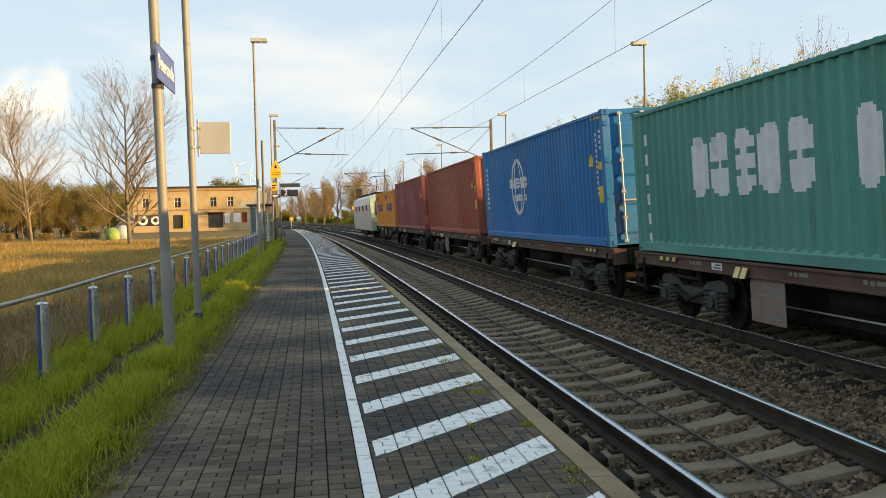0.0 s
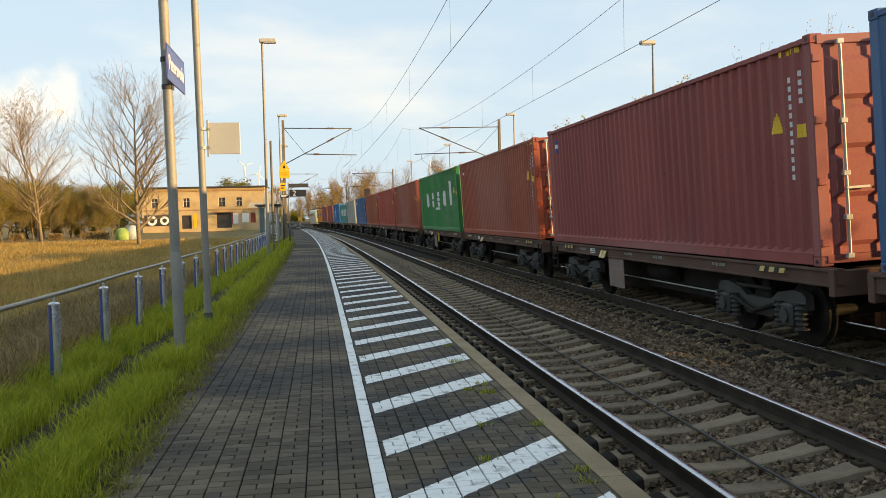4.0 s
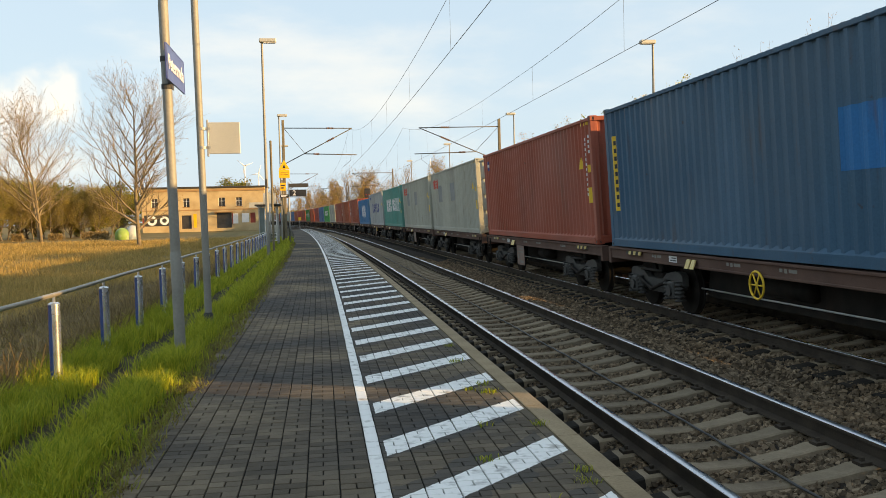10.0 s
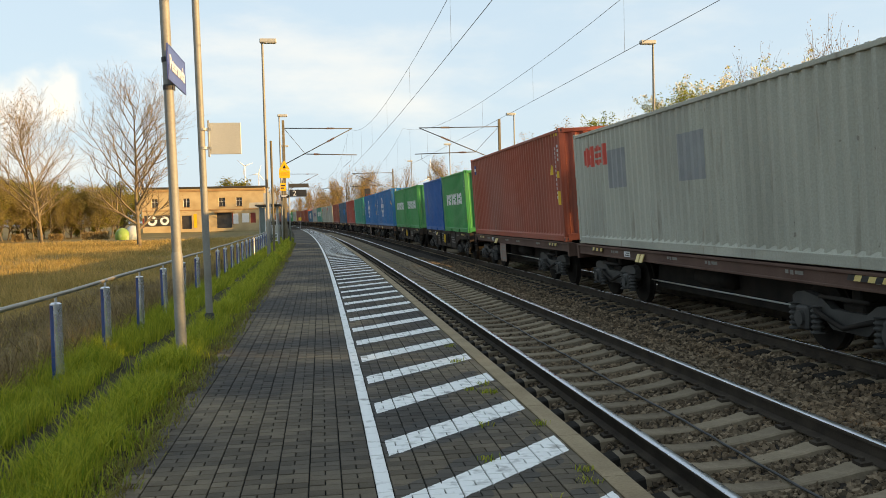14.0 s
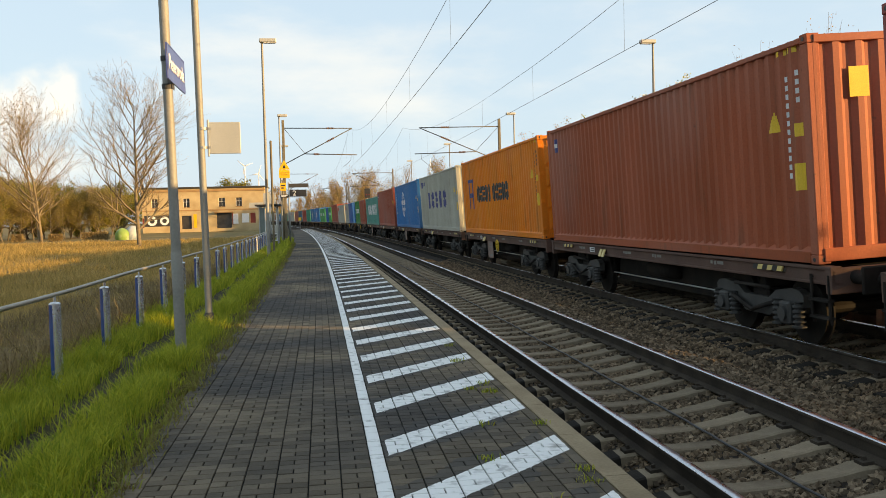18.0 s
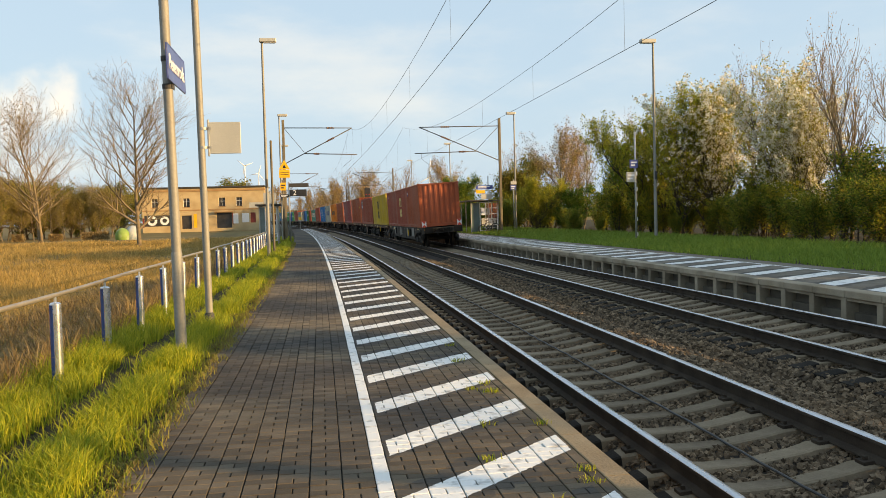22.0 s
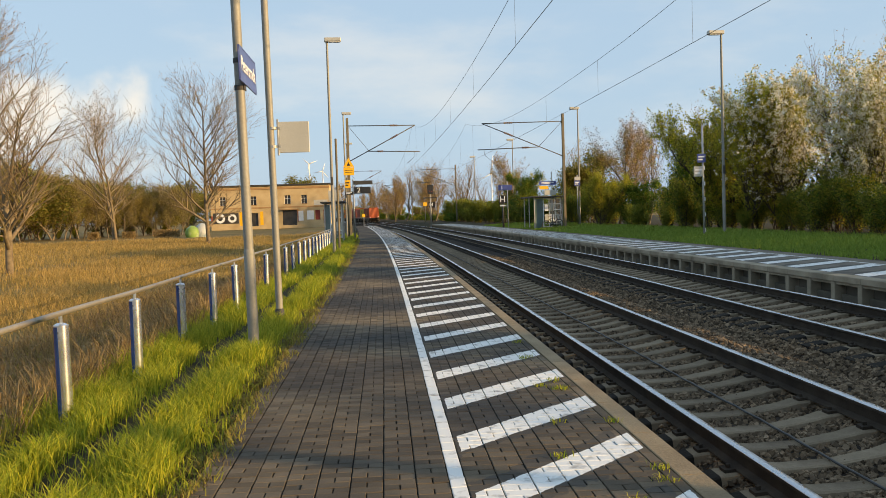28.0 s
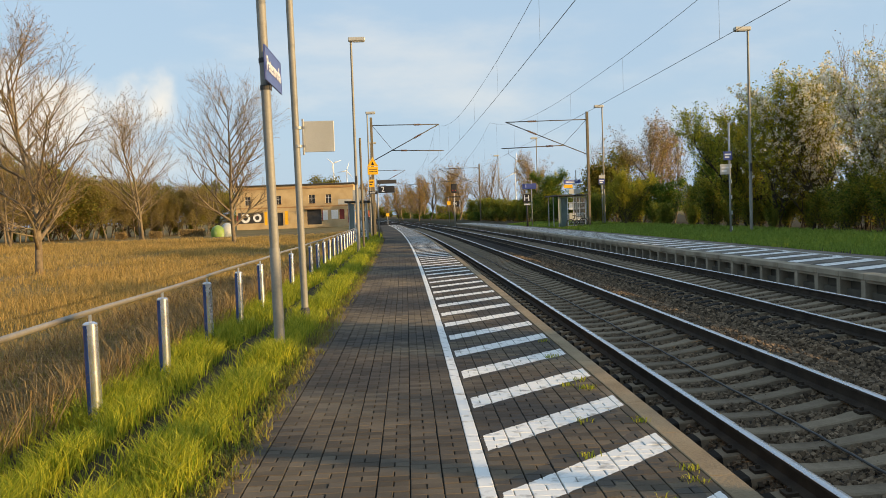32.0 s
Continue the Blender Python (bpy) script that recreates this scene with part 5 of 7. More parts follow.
    for i in range(34):
        p = arc(410 + rnd.uniform(0, 30), -62 + i * 4.0)
        plant(rnd.choice(("under", "copse", "under")), p.x, p.y, -0.8, rnd.uniform(4.5, 7.0), rnd.uniform(0, 360), rnd.uniform(1.6, 2.2), "far trees")
    # far belts closing the line of sight along the track
    for i in range(30):
        s = 150 + i * 14
        for d in (17 + rnd.uniform(-2, 6), -16 - rnd.uniform(0, 8)) if s > 250 else (17 + rnd.uniform(-2, 6),):
            p = arc(s, d)
            plant(rnd.choice(("copse", "thicket", "golden", "thicket")), p.x, p.y, -0.4, rnd.uniform(8, 12), rnd.uniform(0, 360), rnd.uniform(1.2, 1.8), "far trees")


plant_all()


def clipped_hedge(x0, x1, y, h):
    """A low clipped hedge with dry beige leaves on thin stems."""
    rng = np.random.default_rng(int(-x0 * 10))
    z = meadow_z(y, x0)
    ob = thing("clipped_hedge", "low clipped hedge with dry beige leaves", "hedge", at=pose((x0 + x1) / 2, y, z), group="clipped hedges")
    w, sh = (x1 - x0) / 2, Shape()
    for i in range(int(w * 6)):
        x = rng.uniform(-w, w)
        sh.tube([(x, 0, 0), (x + rng.normal(0, 0.1), rng.normal(0, 0.2), h * 0.9)], [0.03, 0.01], 4)
    part("stems", sh.mesh("stems", "bark"), ob)
    n = int(w * 1500)
    tips = [(Vector(p), None) for p in np.stack([rng.uniform(-w, w, n), rng.uniform(-0.4, 0.4, n), h * rng.random(n) ** 0.6], 1)]
    v, f = leaves(3, tips, 1, 0.10, 0.03)
    part("crown", bulk("crown", v, f, "hedge_dry"), ob)


for x0, x1, h in ((-34.1, -30.4, 1.25), (-38.6, -36.7, 1.1), (-43.6, -41.9, 1.2)):
    clipped_hedge(x0, x1, 128.0, h)


# ---- grass and reeds ----
def blades(seed, n, place, height, width, bend, mat, name, label, kind="stuff"):
    """Tapered bent blades of grass; place(rng, n) gives their roots."""
    rng = np.random.default_rng(seed)
    root, hscale, wscale = place(rng, n)
    n = len(root)
    a = rng.uniform(0, 2 * np.pi, n)
    side = np.stack([np.cos(a), np.sin(a), np.zeros(n)], 1)
    b = rng.uniform(0, 2 * np.pi, n)
    lean = np.stack([np.cos(b), np.sin(b), np.zeros(n)], 1) * rng.uniform(0.2, 1.0, (n, 1)) * bend
    h = (height * rng.uniform(0.55, 1.25, n) * hscale)[:, None]
    w = (width * rng.uniform(0.7, 1.3, n) * wscale)[:, None]
    up = np.array([[0, 0, 1.0]])
    v = np.stack([root - side * w / 2, root + side * w / 2, root + up * h * 0.55 + lean * h * 0.30 + side * w * 0.42, root + up * h * 0.55 + lean * h * 0.30 - side * w * 0.42,
                  root + up * h * (1 - 0.25 * bend) + lean * h * 0.95], axis=1).reshape(-1, 3)
    k = np.arange(n)[:, None] * 5
    f = np.concatenate([k + np.array([[0, 1, 2]]), k + np.array([[0, 2, 3]]), k + np.array([[3, 2, 4]])], axis=1).reshape(-1, 3)
    return thing(name, label, "grass", kind=kind, data=bulk(name, v, f, mat))


def arc_many(s, d, z):
    a = KURVE * s
    return np.stack([-R0 + (R0 + d) * np.cos(a), (R0 + d) * np.sin(a), z], 1)


def height_many(d):
    return np.interp(d, [-60, -9, -4.2, -3.1, -1.2, -1.0, 9.9, 10.2, 12.4, 15, 19, 60], [-0.7, -0.75, -0.62, -0.08, -0.05, -0.05, -0.3, -0.15, 0.06, 0.12, 0.02, -0.2])


def verge_near(rng, n):
    s = 3.2 + 70 * rng.random(n) ** 2.6
    s = np.where(rng.random(n) < 0.13, rng.uniform(-8, 3.2, n), s)
    d = np.where(rng.random(n) < 0.45, rng.normal(-1.70, 0.19, n), rng.normal(-2.60, 0.24, n))
    d = np.clip(d, -3.3, -1.12 - 0.10 * rng.random(n))
    tuft = np.array([noise.noise((x * 1.6, y * 1.6, 7)) for x, y in zip(s, d)])
    ok = rng.random(n) < np.clip(0.70 + tuft * 0.9, 0.06, 1)
    gap = np.abs(d + 2.12 + 0.05 * np.sin(s * 1.3)) < 0.16
    ok &= ~(gap & (rng.random(n) < 0.93))
    ok &= ~((d > -1.33 + 0.07 * np.sin(s * 2.1)) & (rng.random(n) < 0.6))
    s, d, tuft = s[ok], d[ok], tuft[ok]
    return arc_many(s, d, height_many(d) - 0.01), np.clip(1 + 0.7 * tuft, 0.5, 1.6) * np.where(d > -1.45, 0.6, 1.0), 1 + s / 16


def verge_far(rng, n):
    s = 8 + 85 * rng.random(n) ** 1.4
    s = np.where(rng.random(n) < 0.12, rng.uniform(-15, 8, n), s)
    d = rng.uniform(12.4, 19.0, n)
    return arc_many(s, d, height_many(d) - 0.01), np.clip(0.5 + (d - 12.4) * 0.12, 0.5, 1.2), 1 + s / 14


def reed_place(rng, n):
    s = 2.5 + 110 * rng.random(n) ** 1.7
    s = np.where(rng.random(n) < 0.08, rng.uniform(-15, 2.5, n), s)
    d = -3.5 - (0.6 + 55 * np.clip(s / 60, 0.35, 1)) * rng.random(n) ** 1.25
    t = np.array([noise.noise((x * 0.25, y * 0.25, 2)) for x, y in zip(s, d)])
    ok = rng.random(n) < np.clip(0.75 + t, 0.1, 1) * np.where((d > -6.5) & (s < 16), 0.35, 1)
    s, d, t = s[ok], d[ok], t[ok]
    return arc_many(s, d, height_many(d) - 0.03), np.clip(1 + 1.1 * t, 0.4, 1.8), 1 + s / 26


def tangle(rng, n):
    s = 3 + 26 * rng.random(n) ** 1.5
    s = np.where(rng.random(n) < 0.15, rng.uniform(-8, 3, n), s)
    d = -2.95 - 3.6 * rng.random(n)
    return arc_many(s, d, height_many(d)), np.ones(n), 1 + s / 14


def platform_rim(rng, n):
    s = 3.0 + 55 * rng.random(n) ** 2.2
    s = np.where(rng.random(n) < 0.1, rng.uniform(-8, 3, n), s)
    d = -1.30 + rng.normal(0, 0.10, n)
    clump = np.array([noise.noise((x * 2.4, y * 5.0, 4)) for x, y in zip(s, d)])
    ok = (rng.random(n) < np.clip(0.55 + clump * 1.3, 0.03, 1)) & (d < -1.06)
    s, d = s[ok], d[ok]
    return arc_many(s, d, np.where(d > -1.24, 0.0, -0.05)), np.ones(len(s)), 1 + s / 16


M["thatch"] = leafy("thatch", (0.20, 0.14, 0.06), (0.26, 0.27, 0.05), 0.3, 0.7)
blades(1, 135000, verge_near, 0.25, 0.006, 0.8, "grass", "verge_grass", "long fresh green grass along the railing")
blades(2, 70000, verge_far, 0.30, 0.014, 0.6, "grass_far", "far_verge_grass", "green grass strip behind the far platform")
blades(9, 190000, reed_place, 0.34, 0.008, 1.1, "meadow_grass", "meadow_grass", "low olive-brown meadow grass between the reeds")
blades(3, 190000, reed_place, 0.46, 0.0055, 0.8, "reed", "dry_reeds", "golden dry reeds and meadow grass")
blades(4, 26000, tangle, 0.72, 0.0045, 1.6, "straw", "dead_stalks", "tangled pale dead stalks below the railing")
blades(5, 26000, tangle, 0.30, 0.009, 0.9, "leaf_olive", "low_weeds", "low olive green weeds at the foot of the railing")
blades(6, 30000, platform_rim, 0.085, 0.006, 1.5, "thatch", "rim_thatch", "short dead and green grass creeping over the paving's rim")

# ---- the freight train ----
SPEED = 28.3
MOVERS = []


def paint(name, c, dirt=0.35, fade=1.25):
    c = tuple(k * 1.18 for k in c)
    c2 = tuple(min(0.8, k * fade + 0.008) for k in c)
    return surface(name, c, c2, size=0.9, rough=0.58, bump=0.12, grain=35, stain=tuple(k * 0.42 + 0.02 for k in c), stain_size=0.55, stain_amount=dirt, streak=4.0, spec=0.16, runs=0.55)


for key, c in {"orange": (0.62, 0.20, 0.03), "brown": (0.25, 0.058, 0.034), "rust": (0.265, 0.062, 0.027), "oxide": (0.32, 0.055, 0.038), "maroon": (0.22, 0.055, 0.05),
               "bright_blue": (0.005, 0.118, 0.28), "navy": (0.030, 0.092, 0.19), "slate": (0.027, 0.078, 0.125), "sea_green": (0.045, 0.20, 0.165), "teal": (0.025, 0.22, 0.155),
               "grey": (0.285, 0.282, 0.232), "pale": (0.27, 0.285, 0.275), "green": (0.015, 0.15, 0.045), "leaf": (0.02, 0.20, 0.06), "cobalt": (0.006, 0.08, 0.24),
               "sky_blue": (0.025, 0.125, 0.24), "yellow": (0.40, 0.26, 0.025), "amber": (0.66, 0.155, 0.010)}.items():
    M["box_" + key] = paint("box_" + key, c)
M["ink_white"] = surface("ink_white", (0.58, 0.60, 0.60), (0.70, 0.71, 0.70), 3, 0.5, bump=0.1, stain=(0.3, 0.32, 0.31), stain_size=3.0)
M["ink_dull"] = surface("ink_dull", (0.15, 0.14, 0.125), (0.24, 0.23, 0.20), 5, 0.7, bump=0.1, stain=(0.08, 0.07, 0.06), stain_size=4.0)
M["panel_pale"] = surface("panel_pale", (0.26, 0.255, 0.23), (0.36, 0.35, 0.32), 1.6, 0.75, bump=0.2, stain=(0.10, 0.085, 0.07), stain_size=1.6, streak=3)
M["patch_grey"] = surface("patch_grey", (0.20, 0.21, 0.21), (0.27, 0.28, 0.27), 1.5, 0.6, bump=0.1, stain=(0.15, 0.15, 0.14), stain_size=1.0)
M["ink_red"] = surface("ink_red", (0.55, 0.05, 0.03), (0.62, 0.07, 0.04), 3, 0.5)
M["ink_navy"] = surface("ink_navy", (0.02, 0.035, 0.16), (0.03, 0.05, 0.20), 3, 0.5)
M["ink_black"] = surface("ink_black", (0.015, 0.015, 0.015), (0.03, 0.03, 0.03), 3, 0.5)
M["ink_yellow"] = surface("ink_yellow", (0.70, 0.42, 0.02), (0.78, 0.50, 0.04), 3, 0.5)
M["ink_cream"] = surface("ink_cream", (0.58, 0.43, 0.15), (0.66, 0.50, 0.20), 3, 0.5)
M["steel_dirty"] = surface("steel_dirty", (0.013, 0.0115, 0.010), (0.032, 0.027, 0.023), 3, 0.8, bump=0.3, stain=(0.04, 0.028, 0.021), stain_size=2.0)
M["wagon_brown"] = surface("wagon_brown", (0.090, 0.050, 0.040), (0.14, 0.085, 0.066), 1.5, 0.75, bump=0.2, stain=(0.06, 0.048, 0.040), stain_size=1.0, streak=2)
M["wagon_grey"] = surface("wagon_grey", (0.030, 0.023, 0.019), (0.056, 0.043, 0.035), 1.5, 0.75, bump=0.2, stain=(0.075, 0.05, 0.036), stain_size=1.2, streak=2)
M["wagon_light"] = surface("wagon_light", (0.05, 0.047, 0.042), (0.09, 0.083, 0.073), 1.5, 0.75, bump=0.2, stain=(0.09, 0.075, 0.06), stain_size=1.2, streak=2)
M["wheel_steel"] = surface("wheel_steel", (0.012, 0.010, 0.009), (0.026, 0.022, 0.018), 5, 0.75, bump=0.1)
M["bogie_steel"] = surface("bogie_steel", (0.026, 0.025, 0.023), (0.052, 0.050, 0.045), 4, 0.7, bump=0.3, stain=(0.028, 0.024, 0.02), stain_size=2.5)
M["placard"] = surface("placard", (0.20, 0.125, 0.10), (0.26, 0.17, 0.135), 2, 0.7, bump=0.1, stain=(0.10, 0.075, 0.06), stain_size=2)
M["door_gasket"] = surface("door_gasket", (0.02, 0.02, 0.02), (0.03, 0.03, 0.03), 3, 0.8)

PITCH = 0.278


def panel_breaks(a, b, pitch=PITCH, flat=0.072, depth=0.044):
    """Along a corrugated sheet from a to b: (place, depth) at each fold."""
    out, y = [(a, 0.0)], a + flat / 2
    slope = pitch / 2 - flat
    while y + pitch < b:
        out += [(y, 0.0), (y + slope, depth), (y + slope + flat, depth), (y + 2 * slope + flat, 0.0)]
        y += pitch
    out.append((b, 0.0))
    return out


def depth_at(breaks, y):
    for (a, da), (b, db) in zip(breaks, breaks[1:]):
        if a <= y <= b:
            return da + (db - da) * (y - a) / max(b - a, 1e-6)
    return 0.0


BOX_CACHE = {}


def box_meshes(length, height):
    """The shared meshes of a shipping container; x is to its right, y forward, its floor at z = 0, its middle at the origin."""
    if (length, height) in BOX_CACHE:
        return BOX_CACHE[length, height]
    L, H, W = length / 2, height, 1.219
    me = {}
    br = panel_breaks(-L + 0.15, L - 0.15)
    for side, x0, s in (("side_left", -1.200, 1), ("side_right", 1.200, -1)):
        sh = Shape()
        for y, dp in br:
            sh.v += [(x0 + s * dp, y, 0.16), (x0 + s * dp, y, H - 0.09)]
        for i in range(len(br) - 1):
            sh.f.append((2 * i, 2 * i + 1, 2 * i + 3, 2 * i + 2))
            sh.m.append(0)
        k = len(sh.v)
        for y in (-L + 0.15, L - 0.15):
            sh.v += [(x0 + s * 0.046, y, 0.222), (x0 - s * 0.0175, y, 0.158), (x0 - s * 0.0175, y, 0.140), (x0 + s * 0.046, y, 0.140)]
        sh.f += [(k + i, k + (i + 1) % 4, k + 4 + (i + 1) % 4, k + 4 + i) for i in range(4)]
        sh.m += [0] * 4
        me[side] = sh.mesh(side, "steel_dirty")
    sh = Shape()
    if length < 7:
        cuts = [-L + 0.17, -1.18, -0.82, 0.82, 1.18, L - 0.17]
        lows = [0.012, 0.125, 0.012, 0.125, 0.012]
        top = [(c, 0.16) for c in cuts]
        low = [p for (c0, c1), z in zip(zip(cuts, cuts[1:]), lows) for p in ((c0, z), (c1, z))]
        sh.prism(low + top[::-1], -1.2175, -1.15, plane="yz")
    else:
        sh.box(-1.2175, -1.15, -L + 0.17, L - 0.17, 0.012, 0.15, 0, 0.008)
    me["bottom_rail"] = sh.mesh("bottom_rail", "steel_dirty")
    sh = Shape()
    sh.box(-1.15, 1.15, -L + 0.1, L - 0.1, 0.1, 0.16)
    me["floor"] = sh.mesh("floor", "steel_dirty")
    sh = Shape()
    sh.box(-1.217, -1.155, -L + 0.16, L - 0.16, H - 0.10, H - 0.03, 0, 0.008)
    me["top_rail"] = sh.mesh("top_rail", "steel_dirty")
    sh = Shape()
    yy, up = -L + 0.16, 0
    pts = []
    while yy < L - 0.16:
        pts += [(yy, H - 0.03), (yy + 0.09, H - 0.03), (yy + 0.105, H - 0.012), (yy + 0.195, H - 0.012)]
        yy += 0.21
    pts.append((L - 0.16, H - 0.03))
    for y, z in pts:
        sh.v += [(-1.16, y, z), (1.16, y, z)]
    for i in range(len(pts) - 1):
        sh.f.append((2 * i, 2 * i + 1, 2 * i + 3, 2 * i + 2))
        sh.m.append(0)
    me["roof"] = sh.mesh("roof", "steel_dirty")
    sh = Shape()
    sh.box(-0.085, 0.085, -0.08, 0.08, 0.118, H - 0.118, 0, 0.012)
    me["corner_post"] = sh.mesh("corner_post", "steel_dirty")
    sh = Shape()
    sh.box(-0.089, 0.089, -0.081, 0.081, 0, 0.118, 0, 0.01)
    sh.disc((-0.089, 0, 0.06), (1, 0, 0), 0.03, 0.006, 10, 1)
    sh.disc((0.089, 0, 0.06), (1, 0, 0), 0.03, 0.006, 10, 1)
    sh.disc((0, -0.081, 0.06), (0, 1, 0), 0.03, 0.006, 10, 1)
    sh.disc((0, 0.081, 0.06), (0, 1, 0), 0.03, 0.006, 10, 1)
    me["corner_casting"] = sh.mesh("corner_casting", ["steel_dirty", "black"])
    # plain end: deep upright folds between header and sill
    sh = Shape()
    ends = panel_breaks(-1.135, 1.135, 0.31, 0.085, 0.05)
    for x, dp in ends:
        sh.v += [(x, -0.03 + dp, 0.2), (x, -0.03 + dp, H - 0.12)]
    for i in range(len(ends) - 1):
        sh.f.append((2 * i, 2 * i + 2, 2 * i + 3, 2 * i + 1))
        sh.m.append(0)
    sh.box(-1.13, 1.13, -0.045, 0.05, 0.03, 0.2, 0, 0.008)
    sh.box(-1.13, 1.13, -0.045, 0.05, H - 0.12, H - 0.02, 0, 0.008)
    me["end_wall"] = sh.mesh("end_wall", "steel_dirty")
    # doors: two leaves with pressed panels
    sh = Shape()
    w0, w1 = 0.012, 1.12
    sh.box(w0, w1, -0.02, 0.03, 0.14, H - 0.14)
    pan = (H - 0.5) / 4
    for k in range(4):
        z0 = 0.24 + k * (pan + 0.01)
        sh.add([(w0 + 0.1, -0.02, z0), (w1 - 0.1, -0.02, z0), (w1 - 0.1, -0.02, z0 + pan - 0.06), (w0 + 0.1, -0.02, z0 + pan - 0.06),
                (w0 + 0.16, -0.055, z0 + 0.06), (w1 - 0.16, -0.055, z0 + 0.06), (w1 - 0.16, -0.055, z0 + pan - 0.12), (w0 + 0.16, -0.055, z0 + pan - 0.12)],
               [(0, 1, 5, 4), (1, 2, 6, 5), (2, 3, 7, 6), (3, 0, 4, 7), (4, 5, 6, 7)])
    for k in range(4):
        z = 0.3 + k * (H - 0.6) / 3
        sh.box(w1 - 0.02, w1 + 0.09, -0.06, -0.02, z - 0.05, z + 0.05, 0, 0.008)
    me["door"] = sh.mesh("door", "steel_dirty")
    sh = Shape()
    sh.tube([(0, -0.085, 0.1), (0, -0.085, H - 0.1)], 0.02, 8)
    for z in (0.12, 0.6, 1.15, 1.8, H - 0.12):
        sh.box(-0.05, 0.05, -0.11, -0.05, z - 0.035, z + 0.035, 0, 0.01)
    sh.box(-0.02, 0.30, -0.115, -0.095, 0.95, 0.985, 0, 0.005)
    me["lock_bar"] = sh.mesh("lock_bar", "galv")
    sh = Shape()
    sh.box(-1.13, 1.13, -0.04, 0.05, 0.03, 0.135, 0, 0.008)
    me["door_sill"] = sh.mesh("door_sill", "steel_dirty")
    sh = Shape()
    sh.box(-1.13, 1.13, -0.04, 0.05, H - 0.135, H - 0.02, 0, 0.008)
    me["door_header"] = sh.mesh("door_header", "steel_dirty")
    BOX_CACHE[length, height] = (me, br)
    return me, br


def print_on(br, rects, mat, x0=-1.200, lift=0.004):
    """Paint that follows the folds of the left side: rectangles (y0, y1, z0, z1), knit together where they touch."""
    sh, seen = Shape(), {}
    rects = [(min(r[:2]), max(r[:2]), r[2], r[3]) for r in rects]
    levels = sorted({round(v, 4) for r in rects for v in r[2:]})
    sides = {round(v, 4) for r in rects for v in r[:2]}
    lo, hi = min(sides), max(sides)
    sides = sorted(sides | {round(y, 4) for y, _ in br if lo < y < hi})

    def corner(y, z):
        if (y, z) not in seen:
            seen[y, z] = len(sh.v)
            sh.v.append((x0 + depth_at(br, y) - lift, y, z))
        return seen[y, z]

    for ya, yb in zip(sides, sides[1:]):
        for za, zb in zip(levels, levels[1:]):
            y, z = (ya + yb) / 2, (za + zb) / 2
            if any(r[0] < y < r[1] and r[2] < z < r[3] for r in rects):
                sh.f.append((corner(ya, za), corner(ya, zb), corner(yb, zb), corner(yb, za)))
                sh.m.append(0)
    return sh.mesh("print", mat, tidy=False)


def emblem(ob, br, words, ink, label="", lift=0.004):
    """Each block of a row of marks as a part of its own."""
    for rects in words:
        part("emblem", print_on(br, rects, ink, lift=lift), ob, label)


def block_word(lead, start, n, w, gap, z, h):
    """A row of plain rounded plates, some notched from both sides, from start metres behind the leading end."""
    out, k = [], 8
    for i in range(n):
        a = lead - start - i * (w + gap)
        rects = []
        for j in range(k):
            u0, u1 = j / k, (j + 1) / k
            u = (u0 + u1) / 2
            cut = 0.17 * max(0.0, 1 - min(u, 1 - u) / 0.26)
            lo, hi = cut, 1 - cut
            gaps = [] if 0.36 < u < 0.64 else [[], [(0.44, 0.56)], [(0.29, 0.39), (0.61, 0.71)]][i % 3]
            z0 = lo
            for g0, g1 in gaps + [(hi, hi)]:
                rects.append((a - u0 * w, a - u1 * w, z - h / 2 + z0 * h, z - h / 2 + g0 * h))
                z0 = g1
        out.append(rects)
    return out


def column(lead, start, n, w, h, z_top, gap=0.05):
    return [(lead - start, lead - start - w, z_top - i * (h + gap) - h, z_top - i * (h + gap)) for i in range(n)]


def ring(cy, cz, r, w, mat, x=-1.206, squash=1.0):
    sh = Shape()
    n = 28
    for i in range(n):
        a = 2 * math.pi * i / n
        for rr in (r - w / 2, r + w / 2):
            sh.v += [(x, cy + rr * math.cos(a) * squash, cz + rr * math.sin(a)), (x + 0.004, cy + rr * math.cos(a) * squash, cz + rr * math.sin(a))]
    for i in range(n):
        j = (i + 1) % n
        sh.f += [(4 * i, 4 * i + 2, 4 * j + 2, 4 * j), (4 * i + 1, 4 * j + 1, 4 * j + 3, 4 * i + 3), (4 * i + 2, 4 * i + 3, 4 * j + 3, 4 * j + 2), (4 * i, 4 * j, 4 * j + 1, 4 * i + 1)]
        sh.m += [0] * 4
    return sh.mesh("ring", mat, tidy=False)


def joined(name, data, parent):
    """Many small marks that stay one part."""
    return tagged(part(name, data, parent), kind="stuff")


HC, ST = 2.896, 2.591
COLOUR_WORDS = {"orange": "orange", "brown": "red-brown", "rust": "rust-brown", "oxide": "oxide-red", "maroon": "faded maroon", "bright_blue": "bright blue", "navy": "navy blue",
                "slate": "faded slate-blue", "sea_green": "sea-green", "teal": "teal green", "grey": "light grey", "pale": "pale grey", "green": "dark green", "leaf": "bright green",
                "cobalt": "cobalt blue", "sky_blue": "worn blue", "yellow": "mustard yellow", "amber": "bright orange"}


